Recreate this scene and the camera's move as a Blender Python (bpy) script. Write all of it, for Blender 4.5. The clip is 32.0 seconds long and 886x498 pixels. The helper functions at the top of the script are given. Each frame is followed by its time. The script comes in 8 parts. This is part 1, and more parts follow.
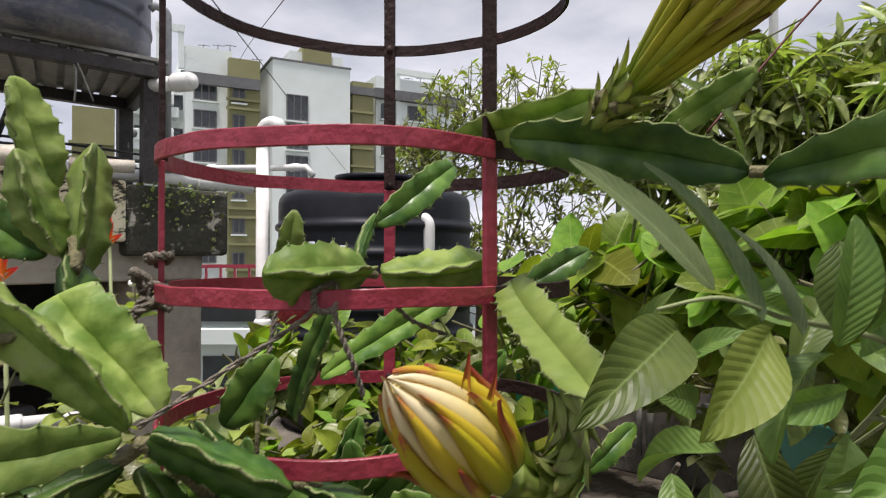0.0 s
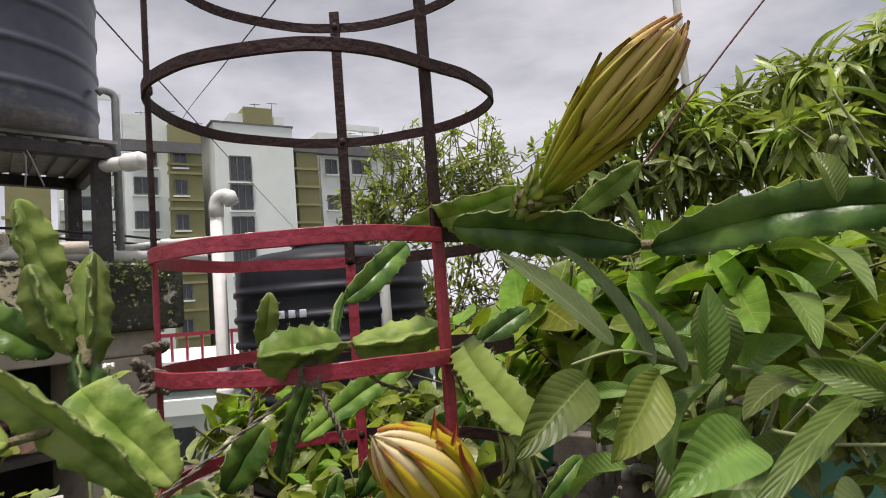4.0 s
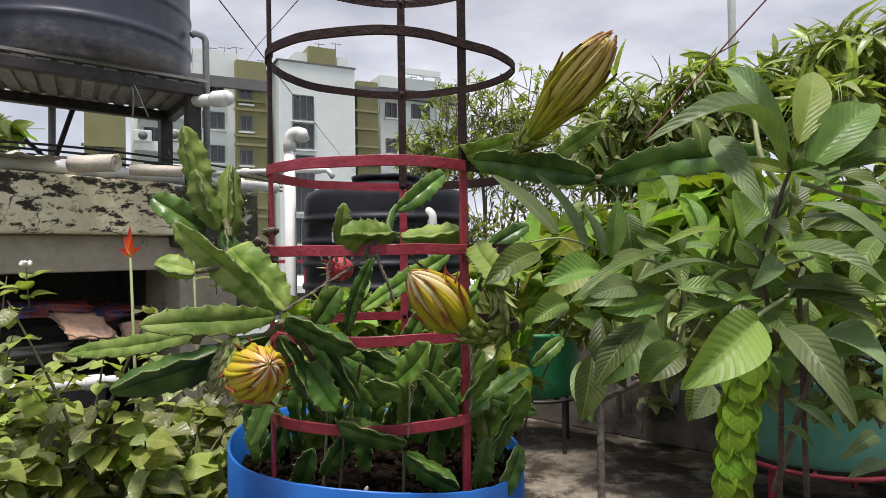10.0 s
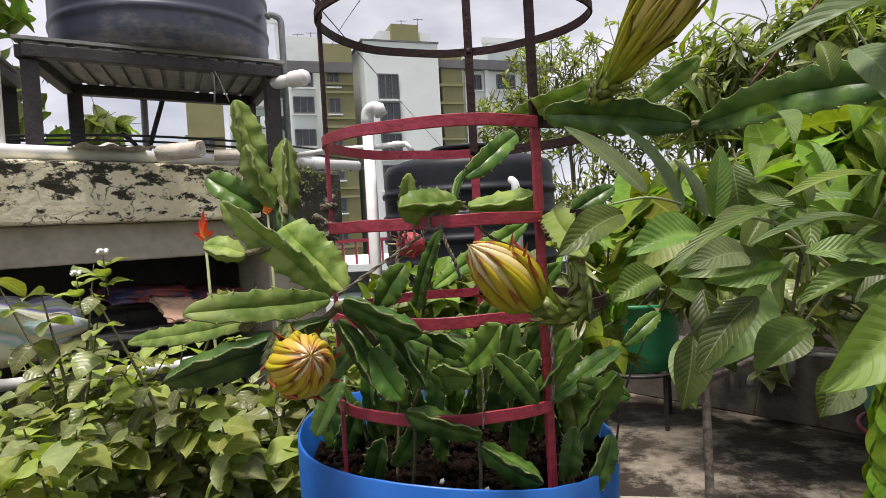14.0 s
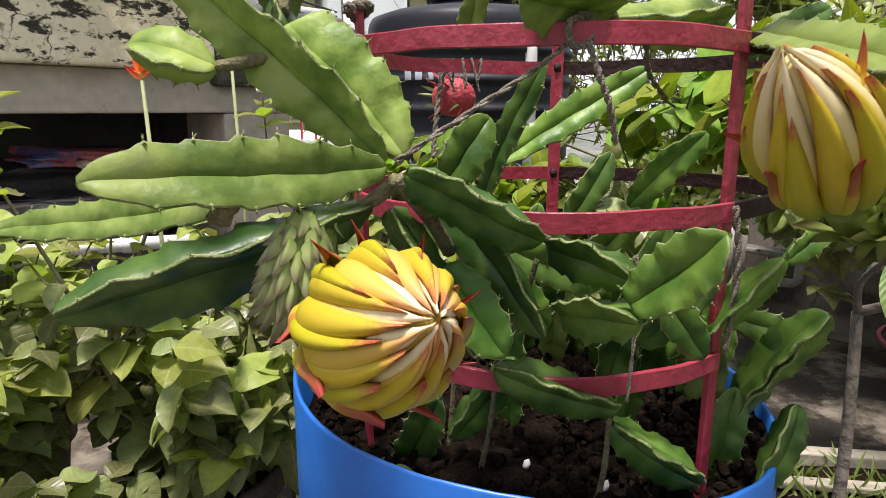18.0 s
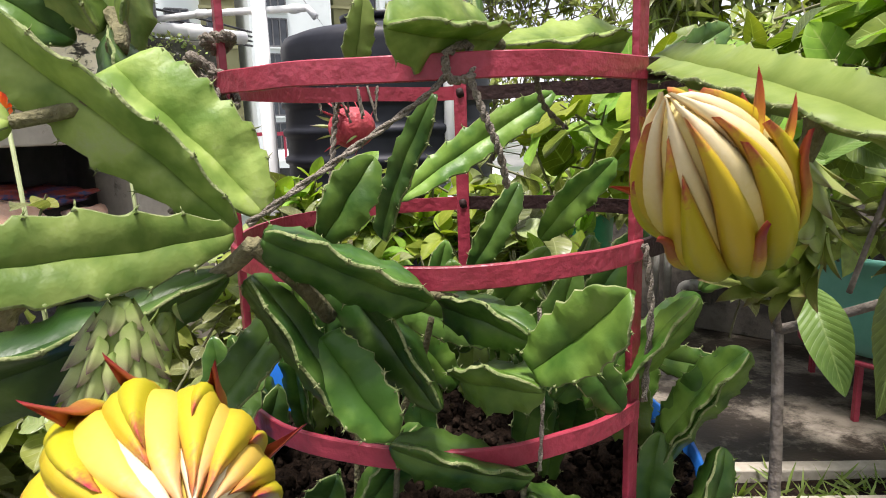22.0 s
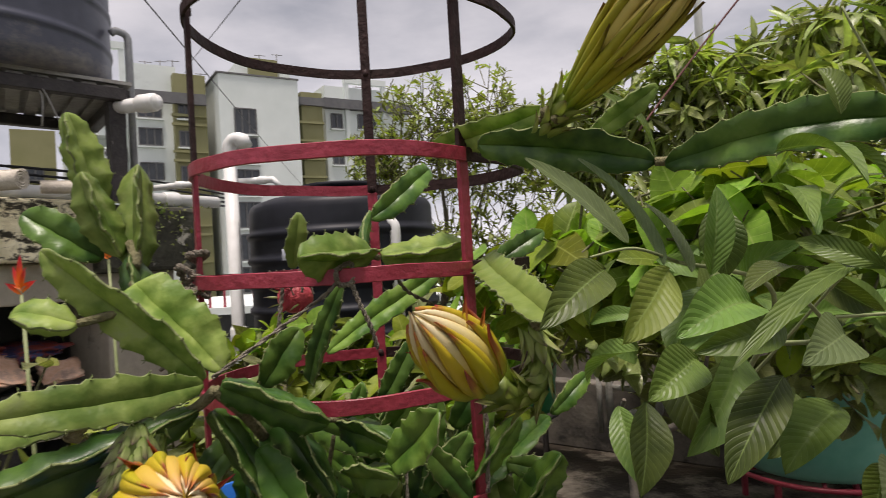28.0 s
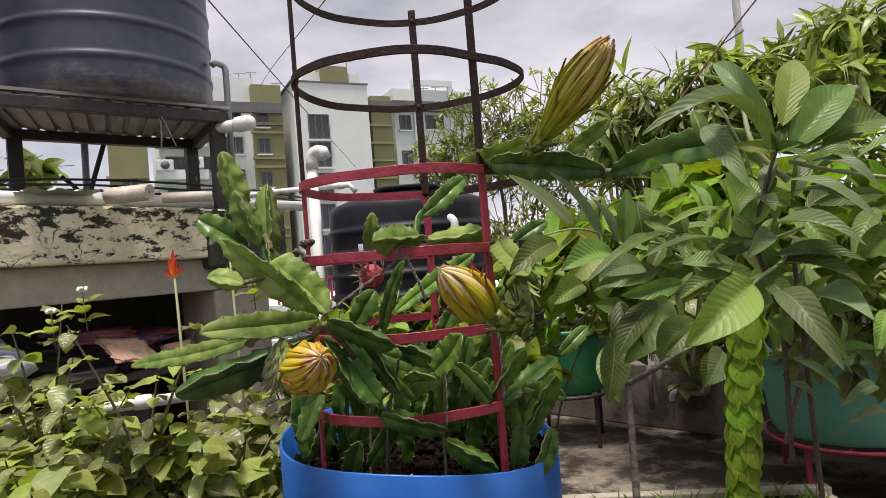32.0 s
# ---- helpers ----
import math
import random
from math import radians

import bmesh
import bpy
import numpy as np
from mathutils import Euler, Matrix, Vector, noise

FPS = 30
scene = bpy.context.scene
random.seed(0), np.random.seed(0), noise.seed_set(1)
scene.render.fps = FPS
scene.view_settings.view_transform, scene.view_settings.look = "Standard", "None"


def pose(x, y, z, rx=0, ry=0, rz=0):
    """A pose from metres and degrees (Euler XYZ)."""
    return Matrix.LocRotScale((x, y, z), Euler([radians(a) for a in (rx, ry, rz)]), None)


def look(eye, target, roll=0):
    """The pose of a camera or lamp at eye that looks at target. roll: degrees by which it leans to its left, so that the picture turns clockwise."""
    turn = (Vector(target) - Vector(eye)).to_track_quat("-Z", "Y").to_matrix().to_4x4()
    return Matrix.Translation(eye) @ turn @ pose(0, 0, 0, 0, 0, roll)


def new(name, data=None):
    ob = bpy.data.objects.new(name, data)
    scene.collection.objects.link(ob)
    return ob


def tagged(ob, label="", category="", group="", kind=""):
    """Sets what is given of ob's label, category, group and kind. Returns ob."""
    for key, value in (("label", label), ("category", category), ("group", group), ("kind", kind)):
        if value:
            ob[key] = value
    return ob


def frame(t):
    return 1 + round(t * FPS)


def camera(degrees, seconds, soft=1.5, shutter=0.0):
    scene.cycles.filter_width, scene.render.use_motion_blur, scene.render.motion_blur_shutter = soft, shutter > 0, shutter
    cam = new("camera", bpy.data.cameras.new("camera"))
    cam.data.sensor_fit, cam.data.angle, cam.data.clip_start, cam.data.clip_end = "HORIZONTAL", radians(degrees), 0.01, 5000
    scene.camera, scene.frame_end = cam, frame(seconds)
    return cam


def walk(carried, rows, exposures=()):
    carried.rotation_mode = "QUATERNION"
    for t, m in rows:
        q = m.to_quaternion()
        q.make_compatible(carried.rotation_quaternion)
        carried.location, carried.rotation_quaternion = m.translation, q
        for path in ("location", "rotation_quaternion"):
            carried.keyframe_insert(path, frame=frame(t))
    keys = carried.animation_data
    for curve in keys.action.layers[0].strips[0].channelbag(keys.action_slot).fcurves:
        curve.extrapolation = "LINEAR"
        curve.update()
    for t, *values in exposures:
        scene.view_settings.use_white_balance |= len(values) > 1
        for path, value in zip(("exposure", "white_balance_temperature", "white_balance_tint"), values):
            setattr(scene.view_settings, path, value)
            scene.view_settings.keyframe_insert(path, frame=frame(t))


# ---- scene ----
cam = camera(69.2, 32.0, soft=0.35, shutter=0.3)
METRES, EYE, TILT, LEAN, TURN = 2.14, 1.1, 0.6, 0.0, 0.0
ROWS = [
    (0.0, 0.0, 0.0, 0.0, 0.0, 0.0, -0.0),
    (0.5, 0.0061, -0.0009, 0.011, -2.88, 3.27, 0.33),
    (1.0, 0.0096, -0.0087, 0.022, -4.21, 6.31, 2.08),
    (1.5, 0.0119, -0.0173, 0.0266, -4.3, 7.88, 3.41),
    (2.0, 0.0159, -0.0195, 0.0283, -4.91, 7.76, 4.39),
    (2.5, 0.0195, -0.0192, 0.031, -5.9, 7.73, 5.17),
    (4.5, -0.0074, -0.0702, 0.0026, -1.69, 2.61, 3.88),
    (5.0, -0.0013, -0.0828, -0.0059, 2.77, 1.64, 3.19),
    (5.5, 0.016, -0.1035, -0.0142, 8.86, 0.74, 2.01),
    (6.0, 0.0365, -0.1262, -0.0189, 11.99, 0.12, 1.77),
    (6.5, 0.0415, -0.1343, -0.0221, 13.55, -0.13, 1.56),
    (7.0, 0.0334, -0.1447, -0.021, 10.47, 0.14, 0.92),
    (7.5, 0.017, -0.1593, -0.0178, 6.22, -1.0, 1.03),
    (8.0, 0.0065, -0.1754, -0.016, 2.58, -1.76, 1.2),
    (8.5, 0.0031, -0.1846, -0.0174, 0.77, -1.88, 0.81),
    (9.0, 0.0055, -0.1955, -0.0159, 0.3, -0.73, 0.51),
    (9.5, 0.0067, -0.2027, -0.0157, 0.72, -0.23, 0.62),
    (10.0, 0.0087, -0.2077, -0.017, 0.49, -0.3, 0.75),
    (10.5, 0.0085, -0.2094, -0.0181, 0.86, -0.5, 0.89),
    (11.0, 0.0105, -0.207, -0.0175, 0.86, -0.55, 1.44),
    (11.5, 0.0148, -0.204, -0.0177, 0.82, -0.77, 2.07),
    (12.0, 0.0165, -0.2005, -0.0169, 1.56, -0.79, 2.22),
    (12.5, 0.0162, -0.1953, -0.0155, 2.83, -0.57, 2.0),
    (13.0, 0.015, -0.1857, -0.0168, 4.7, -1.51, 2.66),
    (13.5, 0.0155, -0.1745, -0.0189, 6.35, -2.17, 2.92),
    (14.0, 0.0212, -0.1573, -0.0199, 8.62, -2.38, 3.31),
    (14.5, 0.0305, -0.1381, -0.0211, 11.52, -1.98, 3.13),
    (15.0, 0.0287, -0.1208, -0.0257, 17.04, -3.43, 1.96),
    (15.5, 0.0054, -0.0949, -0.0326, 13.6, -6.37, 0.41),
    (17.5, -0.0697, -0.0101, -0.0386, 4.62, -11.83, -0.2),
    (18.0, -0.0714, 0.016, -0.0425, 4.9, -12.83, -0.05),
    (18.5, -0.0715, 0.0339, -0.0465, 3.93, -14.27, -0.05),
    (19.0, -0.0714, 0.0432, -0.0469, 3.64, -14.54, 0.55),
    (19.5, -0.0701, 0.048, -0.0483, 3.47, -14.96, 0.79),
    (20.0, -0.0719, 0.0538, -0.052, 3.39, -16.12, 0.55),
    (20.5, -0.069, 0.0545, -0.0497, 2.91, -15.43, 0.85),
    (21.0, -0.0624, 0.049, -0.0436, 1.66, -14.3, 1.19),
    (21.5, -0.0574, 0.0492, -0.0381, -0.0, -13.01, 1.67),
    (22.0, -0.0539, 0.0478, -0.0339, -1.1, -11.75, 1.92),
    (22.5, -0.0489, 0.0468, -0.0308, -2.54, -10.55, 2.1),
    (23.0, -0.0431, 0.0446, -0.0248, -3.88, -8.88, 2.59),
    (23.5, -0.0292, 0.0421, -0.0108, -7.92, -5.93, 3.75),
    (24.0, -0.0126, 0.0321, 0.0043, -12.45, -2.46, 4.94),
    (24.5, -0.0017, 0.0217, 0.0187, -15.44, 0.67, 6.07),
    (26.5, -0.0082, -0.0375, 0.0205, -11.62, 4.21, 6.8),
    (27.0, -0.0178, -0.0505, 0.0067, -9.78, 2.28, 5.14),
    (27.5, -0.0205, -0.0596, -0.0037, -8.91, -0.0, 3.98),
    (28.0, -0.0171, -0.0754, -0.0109, -3.84, 0.36, 3.33),
    (28.5, -0.0021, -0.1, -0.0145, 3.35, 1.96, 3.17),
    (29.0, 0.016, -0.1217, -0.0206, 6.31, 0.57, 2.98),
    (29.5, 0.02, -0.1389, -0.0218, 7.63, 0.77, 2.76),
    (30.0, 0.0142, -0.1651, -0.0201, 4.92, 0.83, 3.99),
    (30.5, 0.0089, -0.1977, -0.0197, 1.88, 0.71, 4.98),
    (31.0, 0.0078, -0.2236, -0.0217, 1.56, 0.67, 5.1),
    (31.5, 0.0062, -0.239, -0.023, 2.07, 0.58, 4.72),
    (32.0, 0.0069, -0.2427, -0.0237, 2.52, 0.56, 4.58),
]
walk(cam, [(t, pose(0, 0, EYE, TILT, LEAN, TURN) @ pose(METRES * x, METRES * y, METRES * z, 90 + pitch, roll, yaw)) for t, x, y, z, yaw, pitch, roll in ROWS],
     exposures=[(0.0, 0.32, 6600, 17), (1.0, 0.06, 6600, 18), (2.5, 0.18, 6650, 16), (5.0, 0.12, 6900, 18), (6.0, 0.34, 6850, 18), (8.0, 0.28, 6700, 18), (10.0, 0.30, 6550, 15), (13.0, 0.31, 6550, 16), (15.0, 0.40, 6800, 18),
                (17.5, 0.73, 6650, 18), (20.0, 0.82, 6650, 18), (22.0, 1.00, 6550, 17), (23.0, 0.90, 6500, 17), (24.0, 0.28, 6500, 16), (24.5, 0.21, 6600, 17), (26.5, 0.18, 6800, 17), (28.0, 0.08, 6950, 19), (30.0, 0.28, 6800, 19), (32.0, 0.24, 6800, 19)])

# ---- sky and sun: bright overcast noon ----
SUN_EL, SUN_AZ = radians(83), radians(-164)
world = bpy.data.worlds.new("overcast_sky")
scene.world = world
world.use_nodes = True
wn, wl = world.node_tree.nodes, world.node_tree.links
wn.clear()
sky = wn.new("ShaderNodeTexSky")
sky.sky_type, sky.sun_disc, sky.sun_elevation, sky.sun_rotation = 'NISHITA', False, SUN_EL, SUN_AZ
sky.air_density, sky.dust_density = 1.0, 2.0
wcoord = wn.new("ShaderNodeTexCoord")
wmap = wn.new("ShaderNodeMapping")
wmap.inputs["Scale"].default_value = (1.0, 1.0, 2.6)
cl1 = wn.new("ShaderNodeTexNoise")
cl1.inputs["Scale"].default_value, cl1.inputs["Detail"].default_value, cl1.inputs["Roughness"].default_value = 2.6, 7.0, 0.55
ramp = wn.new("ShaderNodeValToRGB")
ramp.color_ramp.elements[0].position, ramp.color_ramp.elements[0].color = 0.36, (0.52, 0.565, 0.64, 1)
ramp.color_ramp.elements[1].position, ramp.color_ramp.elements[1].color = 0.64, (0.97, 1.0, 1.06, 1)
cloud = wn.new("ShaderNodeVectorMath")
cloud.operation = 'SCALE'
cloud.inputs["Scale"].default_value = 11.0
wsep = wn.new("ShaderNodeSeparateXYZ")
wrise = wn.new("ShaderNodeMapRange")
wrise.inputs["From Min"].default_value, wrise.inputs["From Max"].default_value = 0.05, 0.42
wrise.inputs["To Min"].default_value, wrise.inputs["To Max"].default_value = 13.0, 8.6
wl.new(wcoord.outputs["Generated"], wsep.inputs[0])
wl.new(wsep.outputs[2], wrise.inputs["Value"])
wl.new(wrise.outputs[0], cloud.inputs["Scale"])
mixw = wn.new("ShaderNodeMixRGB")
mixw.inputs["Fac"].default_value = 0.86
bg = wn.new("ShaderNodeBackground")
bg.inputs["Strength"].default_value = 0.079
wout = wn.new("ShaderNodeOutputWorld")
wl.new(wcoord.outputs["Generated"], wmap.inputs["Vector"])
wl.new(wmap.outputs["Vector"], cl1.inputs["Vector"])
wl.new(cl1.outputs["Fac"], ramp.inputs["Fac"])
wl.new(ramp.outputs["Color"], cloud.inputs[0])
wl.new(sky.outputs["Color"], mixw.inputs["Color1"])
wl.new(cloud.outputs["Vector"], mixw.inputs["Color2"])
wl.new(mixw.outputs["Color"], bg.inputs["Color"])
wl.new(bg.outputs["Background"], wout.inputs["Surface"])

sun_data = bpy.data.lights.new("sun", 'SUN')
sun_data.energy, sun_data.angle, sun_data.color = 3.9, radians(12), (1.0, 0.97, 0.92)
sun = new("sun", sun_data)
sun.matrix_world = look((-0.5, -1.1, 9.0), (0, 0.6, 0.5))

# ---- materials ----
def mat(name, c1, c2, scale=8.0, rough=0.6, bump=0.15, bump_scale=None, metal=0.0, spec=0.5, vary=0.0, fine=6.0, low=0.35, high=0.65,
        blotch=None, blotch_scale=2.0, blotch_low=0.5, blotch_high=0.6, leaf=0.0, coat=0.0, rise=None, cracks=0.0):
    """A surface with variation at two scales, relief, and stains where blotch is given. leaf: the share of light that passes through."""
    m = bpy.data.materials.new(name)
    m.use_nodes = True
    n, l = m.node_tree.nodes, m.node_tree.links
    b = n["Principled BSDF"]
    co = n.new("ShaderNodeTexCoord")
    n1 = n.new("ShaderNodeTexNoise")
    n1.inputs["Scale"].default_value, n1.inputs["Detail"].default_value = scale, 5.0
    n2 = n.new("ShaderNodeTexNoise")
    n2.inputs["Scale"].default_value, n2.inputs["Detail"].default_value = scale * fine, 3.0
    add = n.new("ShaderNodeMath")
    add.operation = 'MULTIPLY_ADD'
    add.inputs[1].default_value = 0.45
    l.new(co.outputs["Object"], n1.inputs["Vector"])
    l.new(co.outputs["Object"], n2.inputs["Vector"])
    sub = n.new("ShaderNodeMath")
    sub.operation = 'MULTIPLY'
    sub.inputs[1].default_value = 0.55
    l.new(n1.outputs["Fac"], sub.inputs[0])
    l.new(n2.outputs["Fac"], add.inputs[0])
    l.new(sub.outputs[0], add.inputs[2])
    r = n.new("ShaderNodeValToRGB")
    r.color_ramp.elements[0].position, r.color_ramp.elements[0].color = low, (*c1, 1)
    r.color_ramp.elements[1].position, r.color_ramp.elements[1].color = high, (*c2, 1)
    l.new(add.outputs[0], r.inputs["Fac"])
    col = r.outputs["Color"]
    if blotch:
        n3 = n.new("ShaderNodeTexNoise")
        n3.inputs["Scale"].default_value, n3.inputs["Detail"].default_value, n3.inputs["Roughness"].default_value = blotch_scale, 11.0, 0.74
        if rise:  # mould that thickens towards the top and runs down in streaks
            mg = n.new("ShaderNodeMapping")
            mg.inputs["Scale"].default_value = (0.8, 0.8, 1.5)
            l.new(co.outputs["Object"], mg.inputs["Vector"])
            l.new(mg.outputs["Vector"], n3.inputs["Vector"])
        else:
            l.new(co.outputs["Object"], n3.inputs["Vector"])
        r3 = n.new("ShaderNodeValToRGB")
        r3.color_ramp.elements[0].position, r3.color_ramp.elements[0].color = blotch_low, (0, 0, 0, 1)
        r3.color_ramp.elements[1].position, r3.color_ramp.elements[1].color = blotch_high, (1, 1, 1, 1)
        fac3 = n3.outputs["Fac"]
        if rise:
            sz = n.new("ShaderNodeSeparateXYZ")
            l.new(co.outputs["Object"], sz.inputs[0])
            mz = n.new("ShaderNodeMapRange")
            mz.inputs["From Min"].default_value, mz.inputs["From Max"].default_value = rise[0], rise[1]
            mz.inputs["To Min"].default_value, mz.inputs["To Max"].default_value = -rise[2], rise[2]
            l.new(sz.outputs[2], mz.inputs["Value"])
            az = n.new("ShaderNodeMath")
            az.operation = 'ADD'
            l.new(fac3, az.inputs[0])
            l.new(mz.outputs[0], az.inputs[1])
            fac3 = az.outputs[0]
        l.new(fac3, r3.inputs["Fac"])
        mx = n.new("ShaderNodeMixRGB")
        mx.inputs["Color2"].default_value = (*blotch, 1)
        l.new(r3.outputs["Color"], mx.inputs["Fac"])
        l.new(col, mx.inputs["Color1"])
        col = mx.outputs["Color"]
    if cracks:  # thin wandering dark cracks, broken up by a coarse noise
        warp = n.new("ShaderNodeTexNoise")
        warp.inputs["Scale"].default_value, warp.inputs["Detail"].default_value = cracks * 2.5, 6.0
        wmix = n.new("ShaderNodeMixRGB")
        wmix.inputs["Fac"].default_value = 0.12
        vor = n.new("ShaderNodeTexVoronoi")
        vor.feature = 'DISTANCE_TO_EDGE'
        vor.inputs["Scale"].default_value = cracks
        thin = n.new("ShaderNodeMapRange")
        thin.inputs["From Min"].default_value, thin.inputs["From Max"].default_value = 0.022, 0.004
        gate = n.new("ShaderNodeMapRange")
        gate.inputs["From Min"].default_value, gate.inputs["From Max"].default_value = 0.47, 0.56
        both = n.new("ShaderNodeMath")
        both.operation = 'MULTIPLY'
        mc = n.new("ShaderNodeMixRGB")
        mc.inputs["Color2"].default_value = (*(blotch or c1), 1)
        l.new(co.outputs["Object"], warp.inputs["Vector"])
        l.new(co.outputs["Object"], wmix.inputs["Color1"])
        l.new(warp.outputs["Color"], wmix.inputs["Color2"])
        l.new(wmix.outputs["Color"], vor.inputs["Vector"])
        l.new(vor.outputs["Distance"], thin.inputs["Value"])
        l.new(n1.outputs["Fac"], gate.inputs["Value"])
        l.new(thin.outputs[0], both.inputs[0])
        l.new(gate.outputs[0], both.inputs[1])
        l.new(both.outputs[0], mc.inputs["Fac"])
        l.new(col, mc.inputs["Color1"])
        col = mc.outputs["Color"]
    if vary:
        oi = n.new("ShaderNodeObjectInfo")
        hs = n.new("ShaderNodeHueSaturation")
        mp = n.new("ShaderNodeMapRange")
        mp.inputs["To Min"].default_value, mp.inputs["To Max"].default_value = 1 - vary, 1 + vary
        l.new(oi.outputs["Random"], mp.inputs["Value"])
        l.new(mp.outputs[0], hs.inputs["Value"])
        l.new(col, hs.inputs["Color"])
        col = hs.outputs["Color"]
    l.new(col, b.inputs["Base Color"])
    b.inputs["Roughness"].default_value, b.inputs["Metallic"].default_value = rough, metal
    b.inputs["Specular IOR Level"].default_value = spec
    b.inputs["Coat Weight"].default_value = coat
    if bump:
        bp = n.new("ShaderNodeBump")
        bp.inputs["Strength"].default_value, bp.inputs["Distance"].default_value = bump, 0.01
        nb = n2
        if bump_scale:
            nb = n.new("ShaderNodeTexNoise")
            nb.inputs["Scale"].default_value, nb.inputs["Detail"].default_value = bump_scale, 4.0
            l.new(co.outputs["Object"], nb.inputs["Vector"])
        l.new(nb.outputs["Fac"], bp.inputs["Height"])
        l.new(bp.outputs["Normal"], b.inputs["Normal"])
    if leaf:
        tr = n.new("ShaderNodeBsdfTranslucent")
        gain = n.new("ShaderNodeMixRGB")
        gain.blend_type = 'MULTIPLY'
        gain.inputs["Fac"].default_value = 1.0
        gain.inputs["Color2"].default_value = (1.5, 1.7, 0.6, 1)
        l.new(col, gain.inputs["Color1"])
        l.new(gain.outputs["Color"], tr.inputs["Color"])
        ms = n.new("ShaderNodeMixShader")
        ms.inputs["Fac"].default_value = leaf
        l.new(b.outputs[0], ms.inputs[1])
        l.new(tr.outputs[0], ms.inputs[2])
        l.new(ms.outputs[0], n["Material Output"].inputs["Surface"])
    return m


def veined(name, c1, c2, vein, veins=11.0, depth=0.5, rough=0.45, through_share=0.3, island=0.25, spec=0.4):
    """A leaf blade: midrib and side veins from its own u (across) and v (along), colour that varies from blade to blade."""
    m = mat(name, c1, c2, 9.0, rough, 0.0, leaf=through_share, spec=spec, low=0.3, high=0.7)
    n, l = m.node_tree.nodes, m.node_tree.links
    b = n["Principled BSDF"]
    uv = n.new("ShaderNodeUVMap")
    sp = n.new("ShaderNodeSeparateXYZ")
    l.new(uv.outputs["UV"], sp.inputs[0])

    def maths(op, a, c=None, d=None):
        k = n.new("ShaderNodeMath")
        k.operation = op
        for i, v in enumerate((a, c, d)):
            if v is None:
                continue
            if isinstance(v, (int, float)):
                k.inputs[i].default_value = v
            else:
                l.new(v, k.inputs[i])
        return k.outputs[0]
    off = maths('ABSOLUTE', maths('SUBTRACT', sp.outputs[0], 0.5))
    phase = maths('FRACT', maths('MULTIPLY', maths('SUBTRACT', sp.outputs[1], maths('MULTIPLY', off, 0.42)), veins))
    side = maths('ABSOLUTE', maths('SUBTRACT', phase, 0.5))
    side_line = maths('SMOOTH_MAX', maths('SUBTRACT', 0.055, side), 0.0, 0.015)
    mid_line = maths('SMOOTH_MAX', maths('SUBTRACT', 0.03, off), 0.0, 0.01)
    line = maths('MINIMUM', maths('ADD', maths('MULTIPLY', side_line, 9.0), maths('MULTIPLY', mid_line, 26.0)), 0.8)
    src = b.inputs["Base Color"].links[0].from_socket
    ends = [k.to_socket for k in src.links]
    geo = n.new("ShaderNodeNewGeometry")
    oi = n.new("ShaderNodeObjectInfo")
    rnd = maths('FRACT', maths('ADD', geo.outputs["Random Per Island"], oi.outputs["Random"]))
    hs = n.new("ShaderNodeHueSaturation")
    l.new(maths('MULTIPLY_ADD', rnd, 0.045, 0.475), hs.inputs["Hue"])
    l.new(maths('MULTIPLY_ADD', rnd, 2 * island, 1 - island), hs.inputs["Value"])
    l.new(src, hs.inputs["Color"])
    mx = n.new("ShaderNodeMixRGB")
    mx.inputs["Color2"].default_value = (*vein, 1)
    l.new(line, mx.inputs["Fac"])
    l.new(hs.outputs["Color"], mx.inputs["Color1"])
    for end in ends:
        l.new(mx.outputs["Color"], end)
    bp = n.new("ShaderNodeBump")
    bp.inputs["Strength"].default_value, bp.inputs["Distance"].default_value = depth, 0.004
    l.new(maths('SUBTRACT', maths('MULTIPLY', side, 0.35), maths('MULTIPLY', side_line, 3.0)), bp.inputs["Height"])
    l.new(bp.outputs["Normal"], b.inputs["Normal"])
    return m


